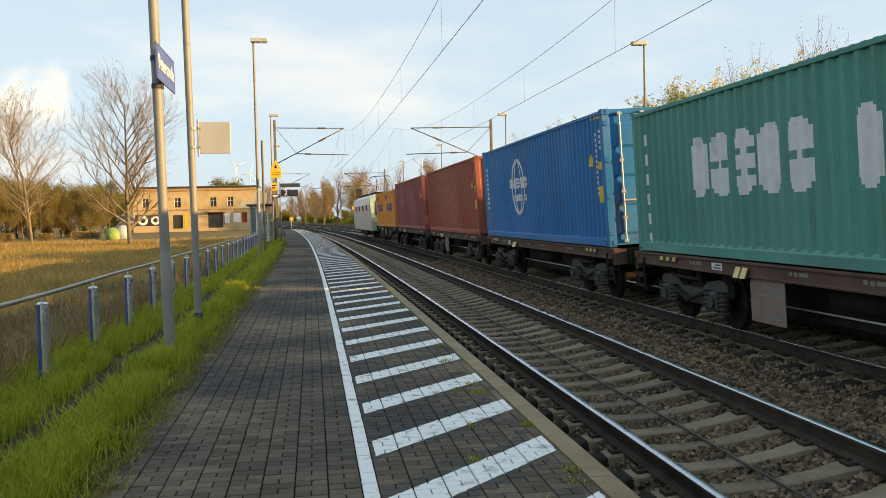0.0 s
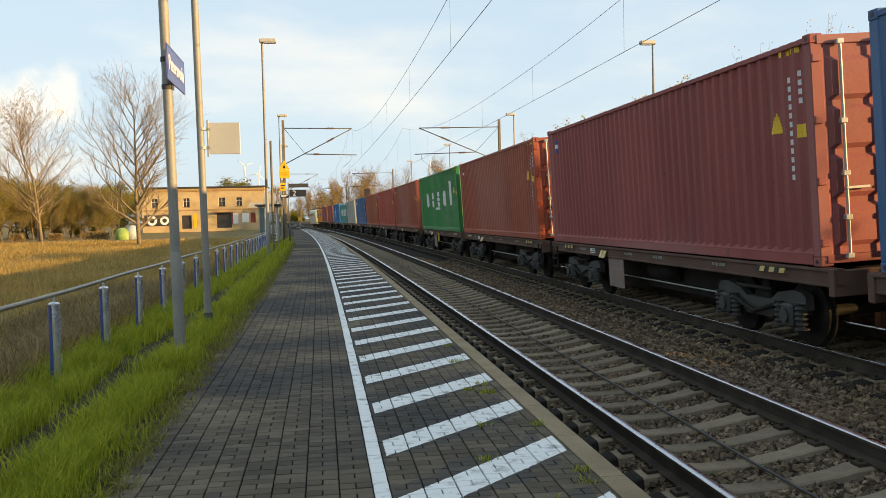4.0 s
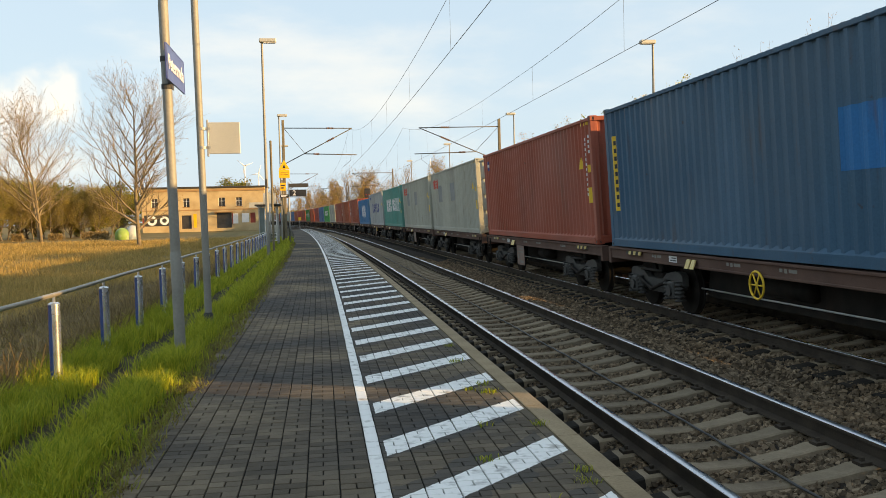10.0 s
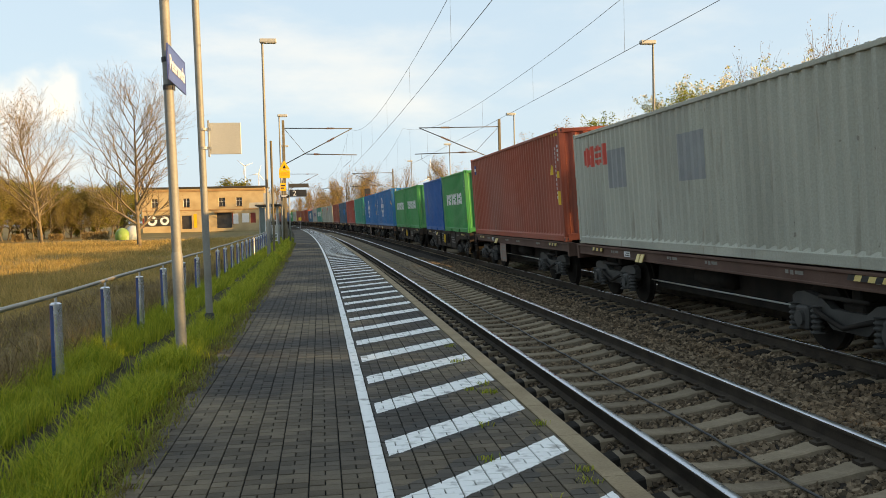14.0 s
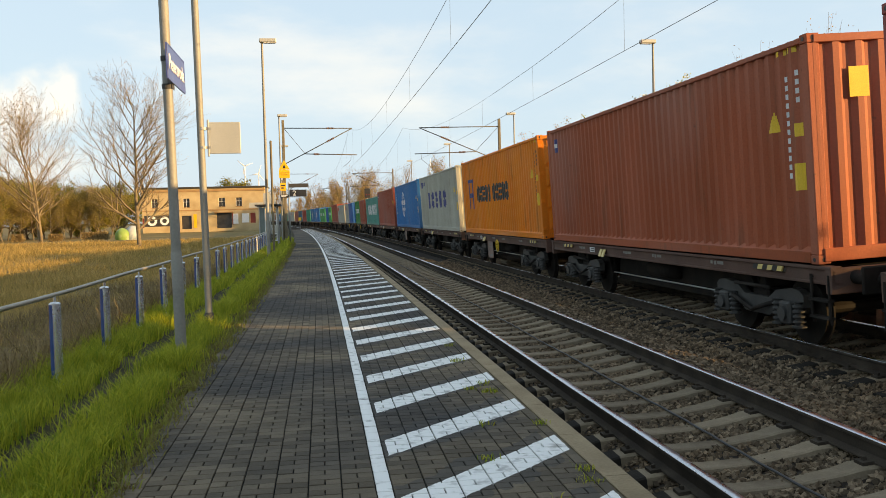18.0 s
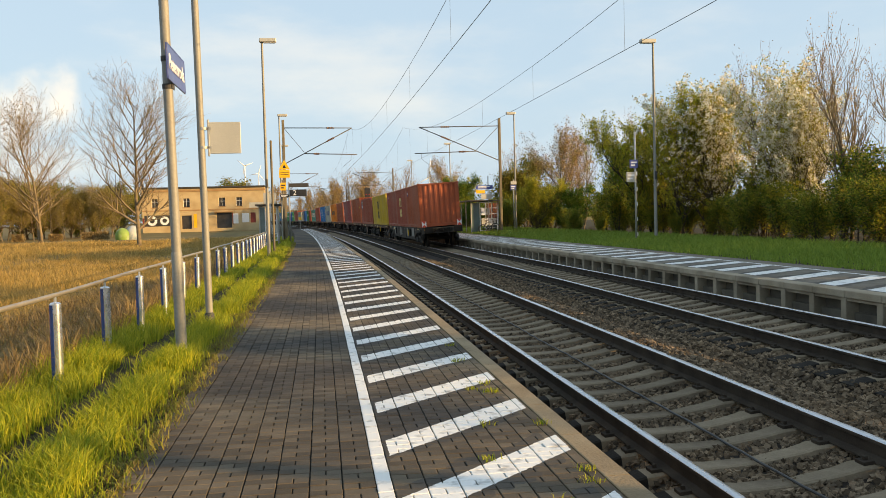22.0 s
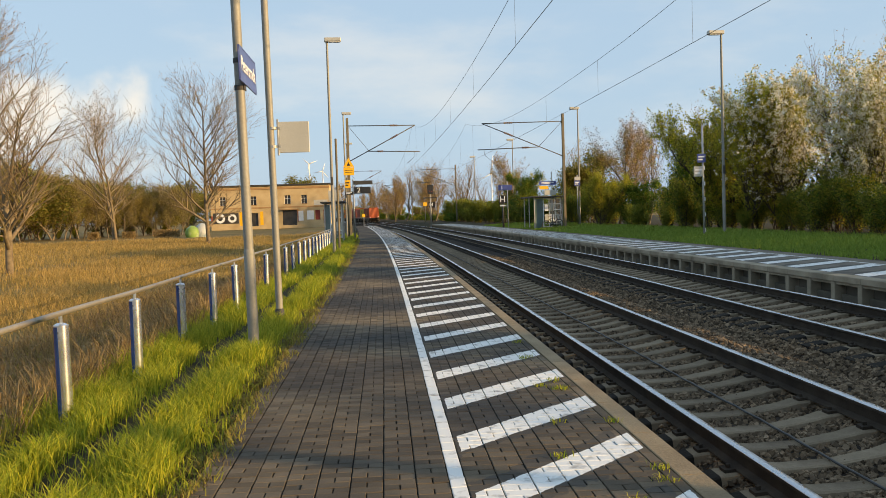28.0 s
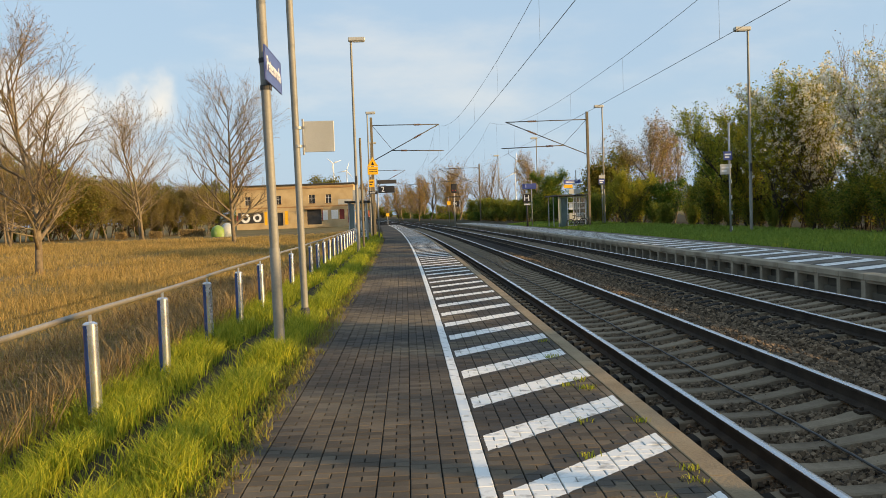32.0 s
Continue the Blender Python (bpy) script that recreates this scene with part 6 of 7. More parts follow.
def container(lead_s, length, height, colour, rear, marks):
    """A shipping container on its wagon; rear is the end that shows after it has passed: 'door' or 'wall'."""
    size = "forty-foot" if length > 7 else "twenty-foot"
    what = {"": "plain", "wordw": "white block marks", "wordb": "dark block marks", "globe": "a white round emblem", "small": "a small badge", "red": "small red marks", "strip": "an upright white strip", "plate": "a blue-yellow badge",
            "upright": "upright white marks", "cream": "cream block marks", "patched": "a bright blue patch", "word": "small white block marks", "blockw": "white block marks", "spread": "wide-spaced white block marks", "black": "black block marks", "mixed": "dark block marks"}[marks]
    ob = thing("shipping_container", f"{COLOUR_WORDS[colour]} corrugated {size} shipping container with {what}" if marks else f"plain {COLOUR_WORDS[colour]} corrugated {size} shipping container",
               "shipping container", group="containers on the freight train")
    me, br = box_meshes(length, height)
    L, c = length / 2, "box_" + colour
    rnd = random.Random(int(lead_s * 10))
    for name in ("side_left", "side_right", "bottom_rail", "floor", "top_rail", "roof"):
        part(name, me[name], ob, mat="steel_dirty" if name == "floor" else c)
        if name in ("bottom_rail", "top_rail"):
            part(name, me[name], ob, at=Matrix.Diagonal((-1, 1, 1, 1)), mat=c)
    for sx in (-1, 1):
        for sy in (-1, 1):
            part("corner_post", me["corner_post"], ob, at=pose(sx * 1.13, sy * (L - 0.082), 0), mat=c)
            for z in (0, height - 0.118):
                part("corner_casting", me["corner_casting"], ob, at=pose(sx * 1.13, sy * (L - 0.081), z), mat=c)
    for sy, kind in ((-1, rear), (1, "wall" if rear == "door" else "door")):
        turn = pose(0, -L + 0.03, 0) if sy < 0 else pose(0, L - 0.03, 0, 0, 0, 180)
        if kind == "wall":
            part("end_wall", me["end_wall"], ob, at=turn, mat=c)
        else:
            part("door_sill", me["door_sill"], ob, at=turn, mat=c)
            part("door_header", me["door_header"], ob, at=turn, mat=c)
            part("door", me["door"], ob, at=turn, mat=c)
            leaf = part("door", me["door"], ob, at=turn @ Matrix.Diagonal((-1, 1, 1, 1)), mat=c)
            for x in (-0.85, -0.35, 0.35, 0.85):
                part("lock_bar", me["lock_bar"], ob, at=turn @ pose(x, 0, 0))
    # code bars and hazard marks near both ends
    pale = colour in ("grey", "pale", "yellow", "amber", "orange")
    ink = "ink_black" if pale else "ink_white"
    rects = column(-L + 0.62, 0, 12, 0.05, 0.07, height - 0.45, 0.045) + column(-L + 0.36, 0, 4, 0.05, 0.07, height - 0.4, 0.045)
    joined("code_bars", print_on(br, rects, ink), ob)
    if height == HC:
        part("hazard_mark", print_on(br, [(-L + 1.02 - 0.02 * i, -L + 0.80 + 0.02 * i, height - 1.15 + 0.045 * i, height - 1.105 + 0.045 * i) for i in range(6)], "ink_yellow"), ob, "yellow triangular mark")
        part("notice_plate", print_on(br, [(-L + 0.40, -L + 0.26, height - 1.25, height - 1.08)], "ink_yellow"), ob)
        if rear == "wall" and rnd.random() < 0.6:
            part("notice_plate", Shape().box(-0.67, -0.40, -L - 0.006, -L - 0.001, height - 0.82, height - 0.44).mesh("notice_plate", "ink_yellow"), ob)
        joined("hazard_stripe", print_on(br, [(-L + 0.2 + i * 0.12, -L + 0.26 + i * 0.12, height - 0.17, height - 0.1) for i in range(5)], "ink_yellow"), ob)
        if rnd.random() < 0.6:
            part("notice_plate", print_on(br, [(-L + 0.44, -L + 0.22, 0.95, 1.30)], "ink_yellow"), ob)
    if marks == "wordw":
        h = 0.62 if length > 7 else 0.36
        if length > 7:
            emblem(ob, br, block_word(L, 2.4, 5, 0.56, 0.15, height * 0.55, 0.95) + block_word(L, 6.7, 8, 0.42, 0.12, height * 0.55, 0.95) if colour == "sea_green" else block_word(L, 2.6, 9, 0.60, 0.14, height * 0.55, 0.85), "ink_white", "large white block marks")
            emblem(ob, br, [[r] for r in column(L, 0.45, 6, 0.20, 0.2, height - 0.45, 0.16)], "ink_white")
        else:
            emblem(ob, br, block_word(L, 1.05, 9, 0.36, 0.10, height * 0.56, 0.5), "ink_white", "white block marks")
    elif marks == "wordb":
        emblem(ob, br, block_word(L, 3.0, 5, 0.72, 0.55, height * 0.53, 0.84) if length > 7 else block_word(L, 1.4, 5, 0.45, 0.2, height * 0.55, 0.6), "ink_navy", "dark blue block marks")
        emblem(ob, br, [[(L - 0.5, L - 1.0, height - 0.62, height - 0.3)]] + block_word(L, 1.15, 4, 0.16, 0.05, height - 0.42, 0.2), "ink_navy")
    elif marks == "mixed":
        part("emblem", print_on(br, [(L - 1.25, L - 1.45, 0.95, 2.0), (L - 1.9, L - 2.1, 0.95, 2.0), (L - 1.45, L - 1.9, 1.4, 1.58), (L - 1.1, L - 2.25, 2.0, 2.12)], "ink_navy"), ob, "dark blue block emblem")
        emblem(ob, br, block_word(L, 2.9, 5, 0.42, 0.10, 1.5, 0.62) + block_word(L, 5.7, 5, 0.42, 0.10, 1.5, 0.62), "ink_black", "black block marks")
    elif marks == "globe":
        cy = L - 4.7
        for r, q in ((0.78, 0.92), (0.78, 0.45)):
            part("emblem", ring(cy, height * 0.53, r, 0.10, M["ink_white"], squash=q), ob, "white round emblem")
        emblem(ob, br, block_word(cy + 1.0, 0, 5, 0.36, 0.05, height * 0.57, 0.32) + block_word(cy + 0.9, 0, 8, 0.19, 0.04, height * 0.42, 0.2), "ink_white")
        joined("code_bars", print_on(br, column(L, 0.4, 9, 0.09, 0.1, height - 0.6, 0.06), "ink_white"), ob)
    elif marks == "small":
        part("badge", print_on(br, [(L - 0.5, L - 0.8, height - 0.62, height - 0.28)], "ink_navy"), ob)
        part("badge", print_on(br, [(L - 0.56, L - 0.74, height - 0.5, height - 0.4)], "ink_white", lift=0.007), ob)
    elif marks == "plate":
        part("badge", print_on(br, [(L - 0.6, L - 2.05, height - 0.98, height - 0.25)], "ink_white"), ob)
        part("badge", print_on(br, [(L - 0.64, L - 2.01, height - 0.95, height - 0.28)], "ink_navy", lift=0.007), ob, "dark blue badge with yellow and white strokes")
        part("badge", print_on(br, [(L - 0.95, L - 1.95, height - 0.42 - 0.06 * i, height - 0.39 - 0.06 * i) for i in range(3)], "ink_yellow", lift=0.010), ob)
        emblem(ob, br, block_word(L, 0.75, 5, 0.17, 0.05, height - 0.76, 0.26), "ink_white", lift=0.010)
    elif marks == "red":
        emblem(ob, br, block_word(L, 0.7, 4, 0.34, 0.06, height - 0.6, 0.46), "ink_red", "small red block marks")
        for y in (2.3, 5.9) if length > 7 else (2.3,):
            part("patch", print_on(br, [(L - y, L - y - 0.95, height * 0.48, height * 0.48 + 0.8)], M["patch_grey"]), ob, "grey repair patch")
    elif marks == "spread":
        emblem(ob, br, block_word(L, 2.45, 4, 0.78, 1.12, height * 0.54, 0.74), "ink_white", "wide-spaced white block marks")
        part("patch", print_on(br, [(L - 9.95, L - 10.5, height * 0.42, height * 0.80)], "ink_white"), ob, "white upright panel")
        joined("code_bars", print_on(br, [(L - 5.6, L - 6.9, height * 0.36, height * 0.40)], "ink_white"), ob)
    elif marks == "blockw":
        part("patch", print_on(br, [(L - 1.25, L - 2.1, height * 0.36, height * 0.70)], "ink_navy"), ob, "dark blue block")
        emblem(ob, br, block_word(L, 4.3, 5, 0.62, 0.22, height * 0.52, 1.25), "ink_white", "large white block marks")
    elif marks == "word":
        emblem(ob, br, block_word(L, 0.95, 5, 0.26, 0.05, height - 0.55, 0.36), "ink_white", "small white block marks")
    elif marks == "patched":
        part("patch", print_on(br, [(L - 8.2, L - 10.6, height * 0.40, height * 0.66)], "box_bright_blue"), ob, "bright blue repainted patch")
        part("badge", print_on(br, [(L - 0.36, L - 0.56, 0.75, 2.3)], "ink_yellow"), ob, "yellow upright strip")
        joined("code_bars", print_on(br, column(L, 0.42, 9, 0.07, 0.09, 2.2, 0.07), "ink_black", lift=0.007), ob)
    elif marks == "strip":
        part("patch", print_on(br, [(L - 0.42, L - 0.80, height * 0.14, height * 0.93)], "ink_white"), ob, "upright white strip with dark bars")
        joined("code_bars", print_on(br, column(L, 0.52, 9, 0.18, 0.13, height * 0.88, 0.10), "ink_navy", lift=0.007), ob)
    elif marks == "upright":
        emblem(ob, br, [[r] for r in column(L, 0.45, 3, 0.26, 0.42, height - 0.35, 0.16)], "ink_white", "upright white block mark")
    elif marks == "cream":
        emblem(ob, br, [[(L - 1.95 - 0.42 * i, L - 2.19 - 0.42 * i, height * 0.53, height * 0.76) for i in range(3)] + [(L - 2.19, L - 2.79, height * 0.76 - 0.15, height * 0.76)]] + block_word(L, 2.0, 2, 0.46, 0.10, height * 0.36, 0.56), "ink_cream", "cream block emblem")
        joined("code_bars", print_on(br, column(L, 0.45, 10, 0.09, 0.09, height - 0.35, 0.06), "ink_cream"), ob)
    elif marks == "black":
        emblem(ob, br, [[(L - 4.5 - 0.52 * i, L - 4.78 - 0.52 * i, height * 0.53, height * 0.80) for i in range(3)] + [(L - 4.78, L - 5.54, height * 0.80 - 0.16, height * 0.80)]] + block_word(L, 4.6, 2, 0.58, 0.14, height * 0.35, 0.72), "ink_black", "black block emblem")
        joined("code_bars", print_on(br, column(L, 0.55, 13, 0.10, 0.1, height - 0.35, 0.05), "ink_black"), ob)
    MOVERS.append((ob, RAIL2, lead_s - L, 1.18))
    return ob


F, T = 12.192, 6.058
CONSIST = [   # leading end at the start, length, height, colour, rear end, marks
    (70.7, T, ST, "orange", "wall", "wordb"), (64.5, T, ST, "orange", "wall", "wordb"), (57.3, F, HC, "maroon", "door", "small"), (43.3, F, HC, "brown", "wall", ""),
    (29.7, F, HC, "bright_blue", "door", "globe"), (15.9, F, ST, "sea_green", "door", "wordw"), (2.9, F, HC, "grey", "door", "red"), (-11.1, F, HC, "navy", "wall", "word"),
    (-24.1, F, HC, "rust", "door", "small"), (-37.0, F, HC, "oxide", "wall", "small"), (-50.1, F, HC, "brown", "door", "small"), (-63.9, F, HC, "green", "wall", "spread"),
    (-77.1, F, HC, "brown", "door", "small"), (-90.8, F, HC, "maroon", "door", "small"), (-104.1, F, HC, "navy", "door", "small"), (-117.6, F, HC, "leaf", "wall", "wordw"),
    (-131.1, F, HC, "grey", "wall", "red"), (-144.75, F, HC, "brown", "wall", "plate"), (-157.7, F, HC, "rust", "door", "upright"), (-171.5, F, HC, "brown", "wall", "upright"),
    (-184.8, F, ST, "sky_blue", "door", "blockw"), (-198.3, F, HC, "pale", "wall", "wordb"), (-211.5, F, HC, "sea_green", "door", "wordw"), (-225.1, F, HC, "grey", "wall", "red"),
    (-238.2, F, HC, "grey", "door", "red"), (-251.95, F, HC, "brown", "wall", "small"), (-265.05, F, HC, "slate", "door", "patched"), (-278.95, F, HC, "oxide", "wall", "small"),
    (-291.9, F, HC, "teal", "door", "strip"), (-305.7, F, HC, "bright_blue", "wall", "globe"), (-318.65, F, HC, "bright_blue", "door", "globe"),
    (-333.1, T, ST, "leaf", "wall", "wordw"), (-339.3, T, ST, "leaf", "wall", "wordw"), (-348.5, T, ST, "cobalt", "wall", ""), (-354.9, T, ST, "leaf", "wall", "wordw"),
    (-362.6, F, HC, "brown", "wall", "small"), (-375.95, F, ST, "grey", "wall", "red"), (-389.95, T, ST, "grey", "wall", "red"), (-396.2, T, ST, "cobalt", "door", ""),
    (-406.3, T, ST, "green", "wall", "wordw"), (-412.5, T, ST, "brown", "door", ""), (-420.4, F, ST, "sea_green", "door", "wordw"), (-433.1, F, HC, "brown", "door", "small"),
    (-446.7, F, HC, "bright_blue", "wall", "globe"), (-460.1, F, HC, "grey", "wall", "wordb"), (-473.7, F, HC, "amber", "door", "mixed"), (-486.9, F, HC, "rust", "wall", "small"),
    (-500.5, F, HC, "maroon", "door", "upright"), (-513.9, F, HC, "rust", "wall", "small"), (-527.7, F, ST, "brown", "door", "plate"), (-540.7, F, ST, "yellow", "wall", "black"),
    (-554.0, T, ST, "brown", "wall", "small"), (-560.1, T, ST, "brown", "wall", "cream"), (-566.25, T, ST, "rust", "wall", "small")]
for row in CONSIST:
    container(*row)


# wagons: x right, y forward, z up from the rail's top
def bogie_meshes():
    me = {}
    sh = Shape()
    y = [-1.25, -1.15, -0.95, -0.55, -0.35, 0.35, 0.55, 0.95, 1.15, 1.25]
    lo = [0.55, 0.46, 0.46, 0.50, 0.36, 0.36, 0.50, 0.46, 0.46, 0.55]
    hi = [0.72, 0.78, 0.80, 0.74, 0.62, 0.62, 0.74, 0.80, 0.78, 0.72]
    sh.prism([(a, b) for a, b in zip(y, lo)] + [(a, b) for a, b in reversed(list(zip(y, hi)))], -1.06, -0.94, plane="yz")
    me["side_frame"] = sh.mesh("side_frame", "bogie_steel")
    sh = Shape()
    sh.box(-1.16, -1.05, -0.14, 0.14, 0.30, 0.62, 0, 0.03)
    sh.disc((-1.17, 0, 0.46), (1, 0, 0), 0.10, 0.06, 12, 0)
    sh.box(-1.185, -1.17, -0.035, 0.035, 0.38, 0.54, 1)
    me["axle_box"] = sh.mesh("axle_box", ["bogie_steel", "galv"])
    sh = Shape()
    sh.tube([(-1.08, 0, 0.28 + k * 0.0175) for k in range(21)], [0.10 if k < 2 else 0.088 if k % 4 < 2 else 0.06 for k in range(21)], 12)
    me["spring"] = sh.mesh("spring", "bogie_steel")
    sh = Shape()
    for sx in (-1, 1):
        sh.tube([(sx * 0.69, 0, 0.46), (sx * 0.715, 0, 0.46), (sx * 0.72, 0, 0.46), (sx * 0.80, 0, 0.46), (sx * 0.82, 0, 0.46)], [0.485, 0.485, 0.46, 0.46, 0.40], 28, 0)
        sh.disc((sx * 0.83, 0, 0.46), (1, 0, 0), 0.14, 0.1, 14)
    sh.tube([(-1.0, 0, 0.46), (1.0, 0, 0.46)], 0.08, 10)
    me["wheelset"] = smooth_by_angle(sh.mesh("wheelset", "wheel_steel"))
    sh = Shape()
    sh.box(-1.0, 1.0, -0.22, 0.22, 0.42, 0.72, 0, 0.03)
    sh.box(-0.95, 0.95, -0.1, 0.1, 0.72, 0.9, 0, 0.02)
    me["bolster"] = sh.mesh("bolster", "steel_dirty")
    sh = Shape()
    sh.tube([(-1.12, 0.62, 0.58), (-1.14, 0.3, 0.50), (-1.14, 0.0, 0.42), (-1.14, -0.3, 0.50), (-1.12, -0.62, 0.58)], 0.035, 6)
    sh.tube([(-1.12, 0.5, 0.78), (-1.12, -0.5, 0.78)], 0.03, 6)
    me["brake_rod"] = sh.mesh("brake_rod", "steel_dirty", smooth=True)
    return me


BOGIE = bogie_meshes()
MIRROR = Matrix.Diagonal((-1, 1, 1, 1))


def bogie(parent, y):
    b = part("bogie", BOGIE["bolster"], parent, "dark dirty two-axle bogie", at=pose(0, y, 0))
    for m in (Matrix.Identity(4), MIRROR):
        part("side_frame", BOGIE["side_frame"], b, at=m)
        part("brake_rod", BOGIE["brake_rod"], b, at=m)
        for a in (-0.9, 0.9):
            part("axle_box", BOGIE["axle_box"], b, at=pose(0, a, 0) @ m)
            part("spring", BOGIE["spring"], b, at=pose(0, a - 0.26, 0) @ m)
            part("spring", BOGIE["spring"], b, at=pose(0, a + 0.26, 0) @ m)
    for a in (-0.9, 0.9):
        part("wheelset", BOGIE["wheelset"], b, at=pose(0, a, 0))


WAGON_CACHE = {}


def wagon_meshes(length, kind):
    if (length, kind) in WAGON_CACHE:
        return WAGON_CACHE[length, kind]
    L, me = length / 2, {}
    sh = Shape()
    if kind == "flat":
        sh.box(-1.20, -1.06, -L, L, 0.93, 0.97, 0, 0.008)
        sh.box(-1.19, -1.165, -L, L, 0.97, 1.12)
        sh.box(-1.22, -1.06, -L, L, 1.12, 1.165, 0, 0.008)
        for y in steps(-L + 0.5, L - 0.5, 1.1):
            sh.box(-1.165, -1.08, y - 0.01, y + 0.01, 0.97, 1.12)
    else:
        a, b = L - 3.6, L - 2.4
        line = [(-L, 0.95), (-b, 0.88), (-b + 0.5, 0.78), (-a - 0.2, 0.52), (-a + 0.1, 0.46), (a - 0.1, 0.46), (a + 0.2, 0.52), (b - 0.5, 0.78), (b, 0.88), (L, 0.95), (L, 1.14), (-L, 1.14)]
        sh.prism(line, -1.17, -1.15, plane="yz")
        sh.box(-1.21, -1.05, -L, L, 1.135, 1.17, 0, 0.006)
        for p, q in zip(line[:9], line[1:10]):
            sh.box(-1.21, -1.10, 0, math.hypot(q[0] - p[0], q[1] - p[1]), -0.02, 0.0, turn=Matrix.Translation((0, p[0], p[1])) @ Matrix.Rotation(math.atan2(q[1] - p[1], q[0] - p[0]), 4, "X"))
        for y in steps(-a, a, 1.5):
            sh.box(-1.20, -1.165, y - 0.04, y + 0.04, 0.47, 1.135)
    me["side_sill"] = sh.mesh("side_sill", "wagon_brown")
    sh = Shape()
    if kind == "flat":
        sh.prism([(-L, 0.85), (-L + 3.6, 0.82), (-2.9, 0.34), (2.9, 0.34), (L - 3.6, 0.82), (L, 0.85), (L, 1.12), (-L, 1.12)], -0.62, 0.62, plane="yz")
    else:
        sh.prism([(-L, 0.85), (-L + 3.6, 0.82), (-L + 4.6, 0.5), (L - 4.6, 0.5), (L - 3.6, 0.82), (L, 0.85), (L, 1.1), (-L, 1.1)], -0.62, 0.62, plane="yz")
    me["centre_sill"] = sh.mesh("centre_sill", "steel_dirty")
    sh = Shape()
    sh.box(-1.22, 1.22, -0.12, 0.0, 0.82, 1.14, 0, 0.01)
    me["headstock"] = sh.mesh("headstock", "wagon_brown")
    sh = Shape()
    sh.tube([(0, 0, 0), (0, 0.28, 0)], 0.09, 14)
    sh.tube([(0, 0.28, 0), (0, 0.45, 0)], 0.075, 14)
    sh.box(-0.25, 0.25, 0.45, 0.50, -0.17, 0.17, 0, 0.03)
    me["buffer"] = smooth_by_angle(sh.mesh("buffer", "steel_dirty"))
    sh = Shape()
    sh.tube([(0, 0, 0.05), (0, 0.25, 0.03), (0.02, 0.45, -0.05)], 0.035, 8)
    sh.tube([(0.3, 0, -0.1), (0.3, 0.2, -0.25), (0.25, 0.45, -0.32)], 0.025, 8)
    sh.tube([(-0.35, 0, -0.1), (-0.35, 0.22, -0.28), (-0.3, 0.45, -0.34)], 0.025, 8)
    me["coupling"] = sh.mesh("coupling", "steel_dirty", smooth=True)
    sh = Shape()
    sh.box(-0.012, 0.0, -0.46, 0.46, -0.62, 0.0, 0, 0.004)
    sh.box(-0.0145, -0.012, -0.4, 0.2, -0.13, -0.09, 1)
    sh.box(-0.0145, -0.012, -0.4, 0.3, -0.23, -0.19, 1)
    sh.box(-0.0145, -0.012, 0.2, 0.36, -0.42, -0.3, 1)
    sh.box(-0.0145, -0.012, -0.35, 0.1, -0.55, -0.48, 1)
    me["placard"] = sh.mesh("placard", ["placard", "ink_dull"])
    sh = Shape()
    for y in (-0.16, 0.04):
        sh.add([(-0.02, y, 0), (-0.02, y + 0.14, 0), (-0.09, y + 0.12, -0.15), (-0.09, y - 0.02, -0.15), (0.0, y, 0), (0.0, y + 0.14, 0), (-0.07, y + 0.12, -0.15), (-0.07, y - 0.02, -0.15)],
               [(0, 1, 2, 3), (7, 6, 5, 4), (0, 4, 5, 1), (1, 5, 6, 2), (2, 6, 7, 3), (3, 7, 4, 0)])
    me["flap"] = sh.mesh("flap", "ink_cream")
    sh = Shape()
    for i in range(7):
        sh.v += [(-0.02, i * 0.13, 0), (-0.02, i * 0.13 - 0.04, 0.07), (0.0, i * 0.13 - 0.04, 0.07), (0.0, i * 0.13, 0)]
    for i in range(6):
        for k in range(4):
            sh.f.append((i * 4 + k, i * 4 + (k + 1) % 4, i * 4 + 4 + (k + 1) % 4, i * 4 + 4 + k))
            sh.m.append(i % 2)
    sh.f += [(0, 1, 2, 3), (27, 26, 25, 24)]
    sh.m += [0, 0]
    me["hazard_plate"] = sh.mesh("hazard_plate", ["ink_cream", "black"])
    sh = Shape()
    for y in (0, 0.38):
        sh.tube([(0, y, 0.3), (-0.02, y, 0.34), (-0.02, y, -0.2), (0, y, -0.28)], 0.02, 6)
    for z in (-0.2, 0.02):
        sh.box(-0.06, 0.04, -0.02, 0.4, z - 0.015, z + 0.015)
    me["step"] = sh.mesh("step", "steel_dirty")
    sh = Shape()
    sh.add(*torus(0.2, 0.018, 18, 5))
    for k in range(3):
        a = k * math.pi / 3
        sh.tube([(0, 0.2 * math.cos(a), 0.2 * math.sin(a)), (0, -0.2 * math.cos(a), -0.2 * math.sin(a))], 0.012, 5)
    me["handwheel"] = sh.mesh("handwheel", "ink_yellow", smooth=True)
    sh = Shape()
    for k, (y0, y1) in enumerate(((-0.22, -0.02), (0.02, 0.10), (0.14, 0.22))):
        sh.box(0, 0.003, y0, y1, -0.05 - 0.01 * (k == 1), 0.0, 0)
    me["stencil"] = sh.mesh("stencil", "ink_dull")
    sh = Shape()
    sh.box(-0.004, 0.0, -0.17, 0.17, -0.055, 0.055, 0)
    for k in range(2):
        sh.box(-0.006, -0.004, -0.14, 0.05 + 0.06 * k, 0.012 - 0.045 * k, 0.032 - 0.045 * k, 1)
    me["data_plate"] = sh.mesh("data_plate", ["ink_white", "ink_black"])
    sh = Shape()
    sh.tube([(-0.75, -L + 3.0, 0.5), (-0.75, L - 3.0, 0.5)], 0.016, 6)
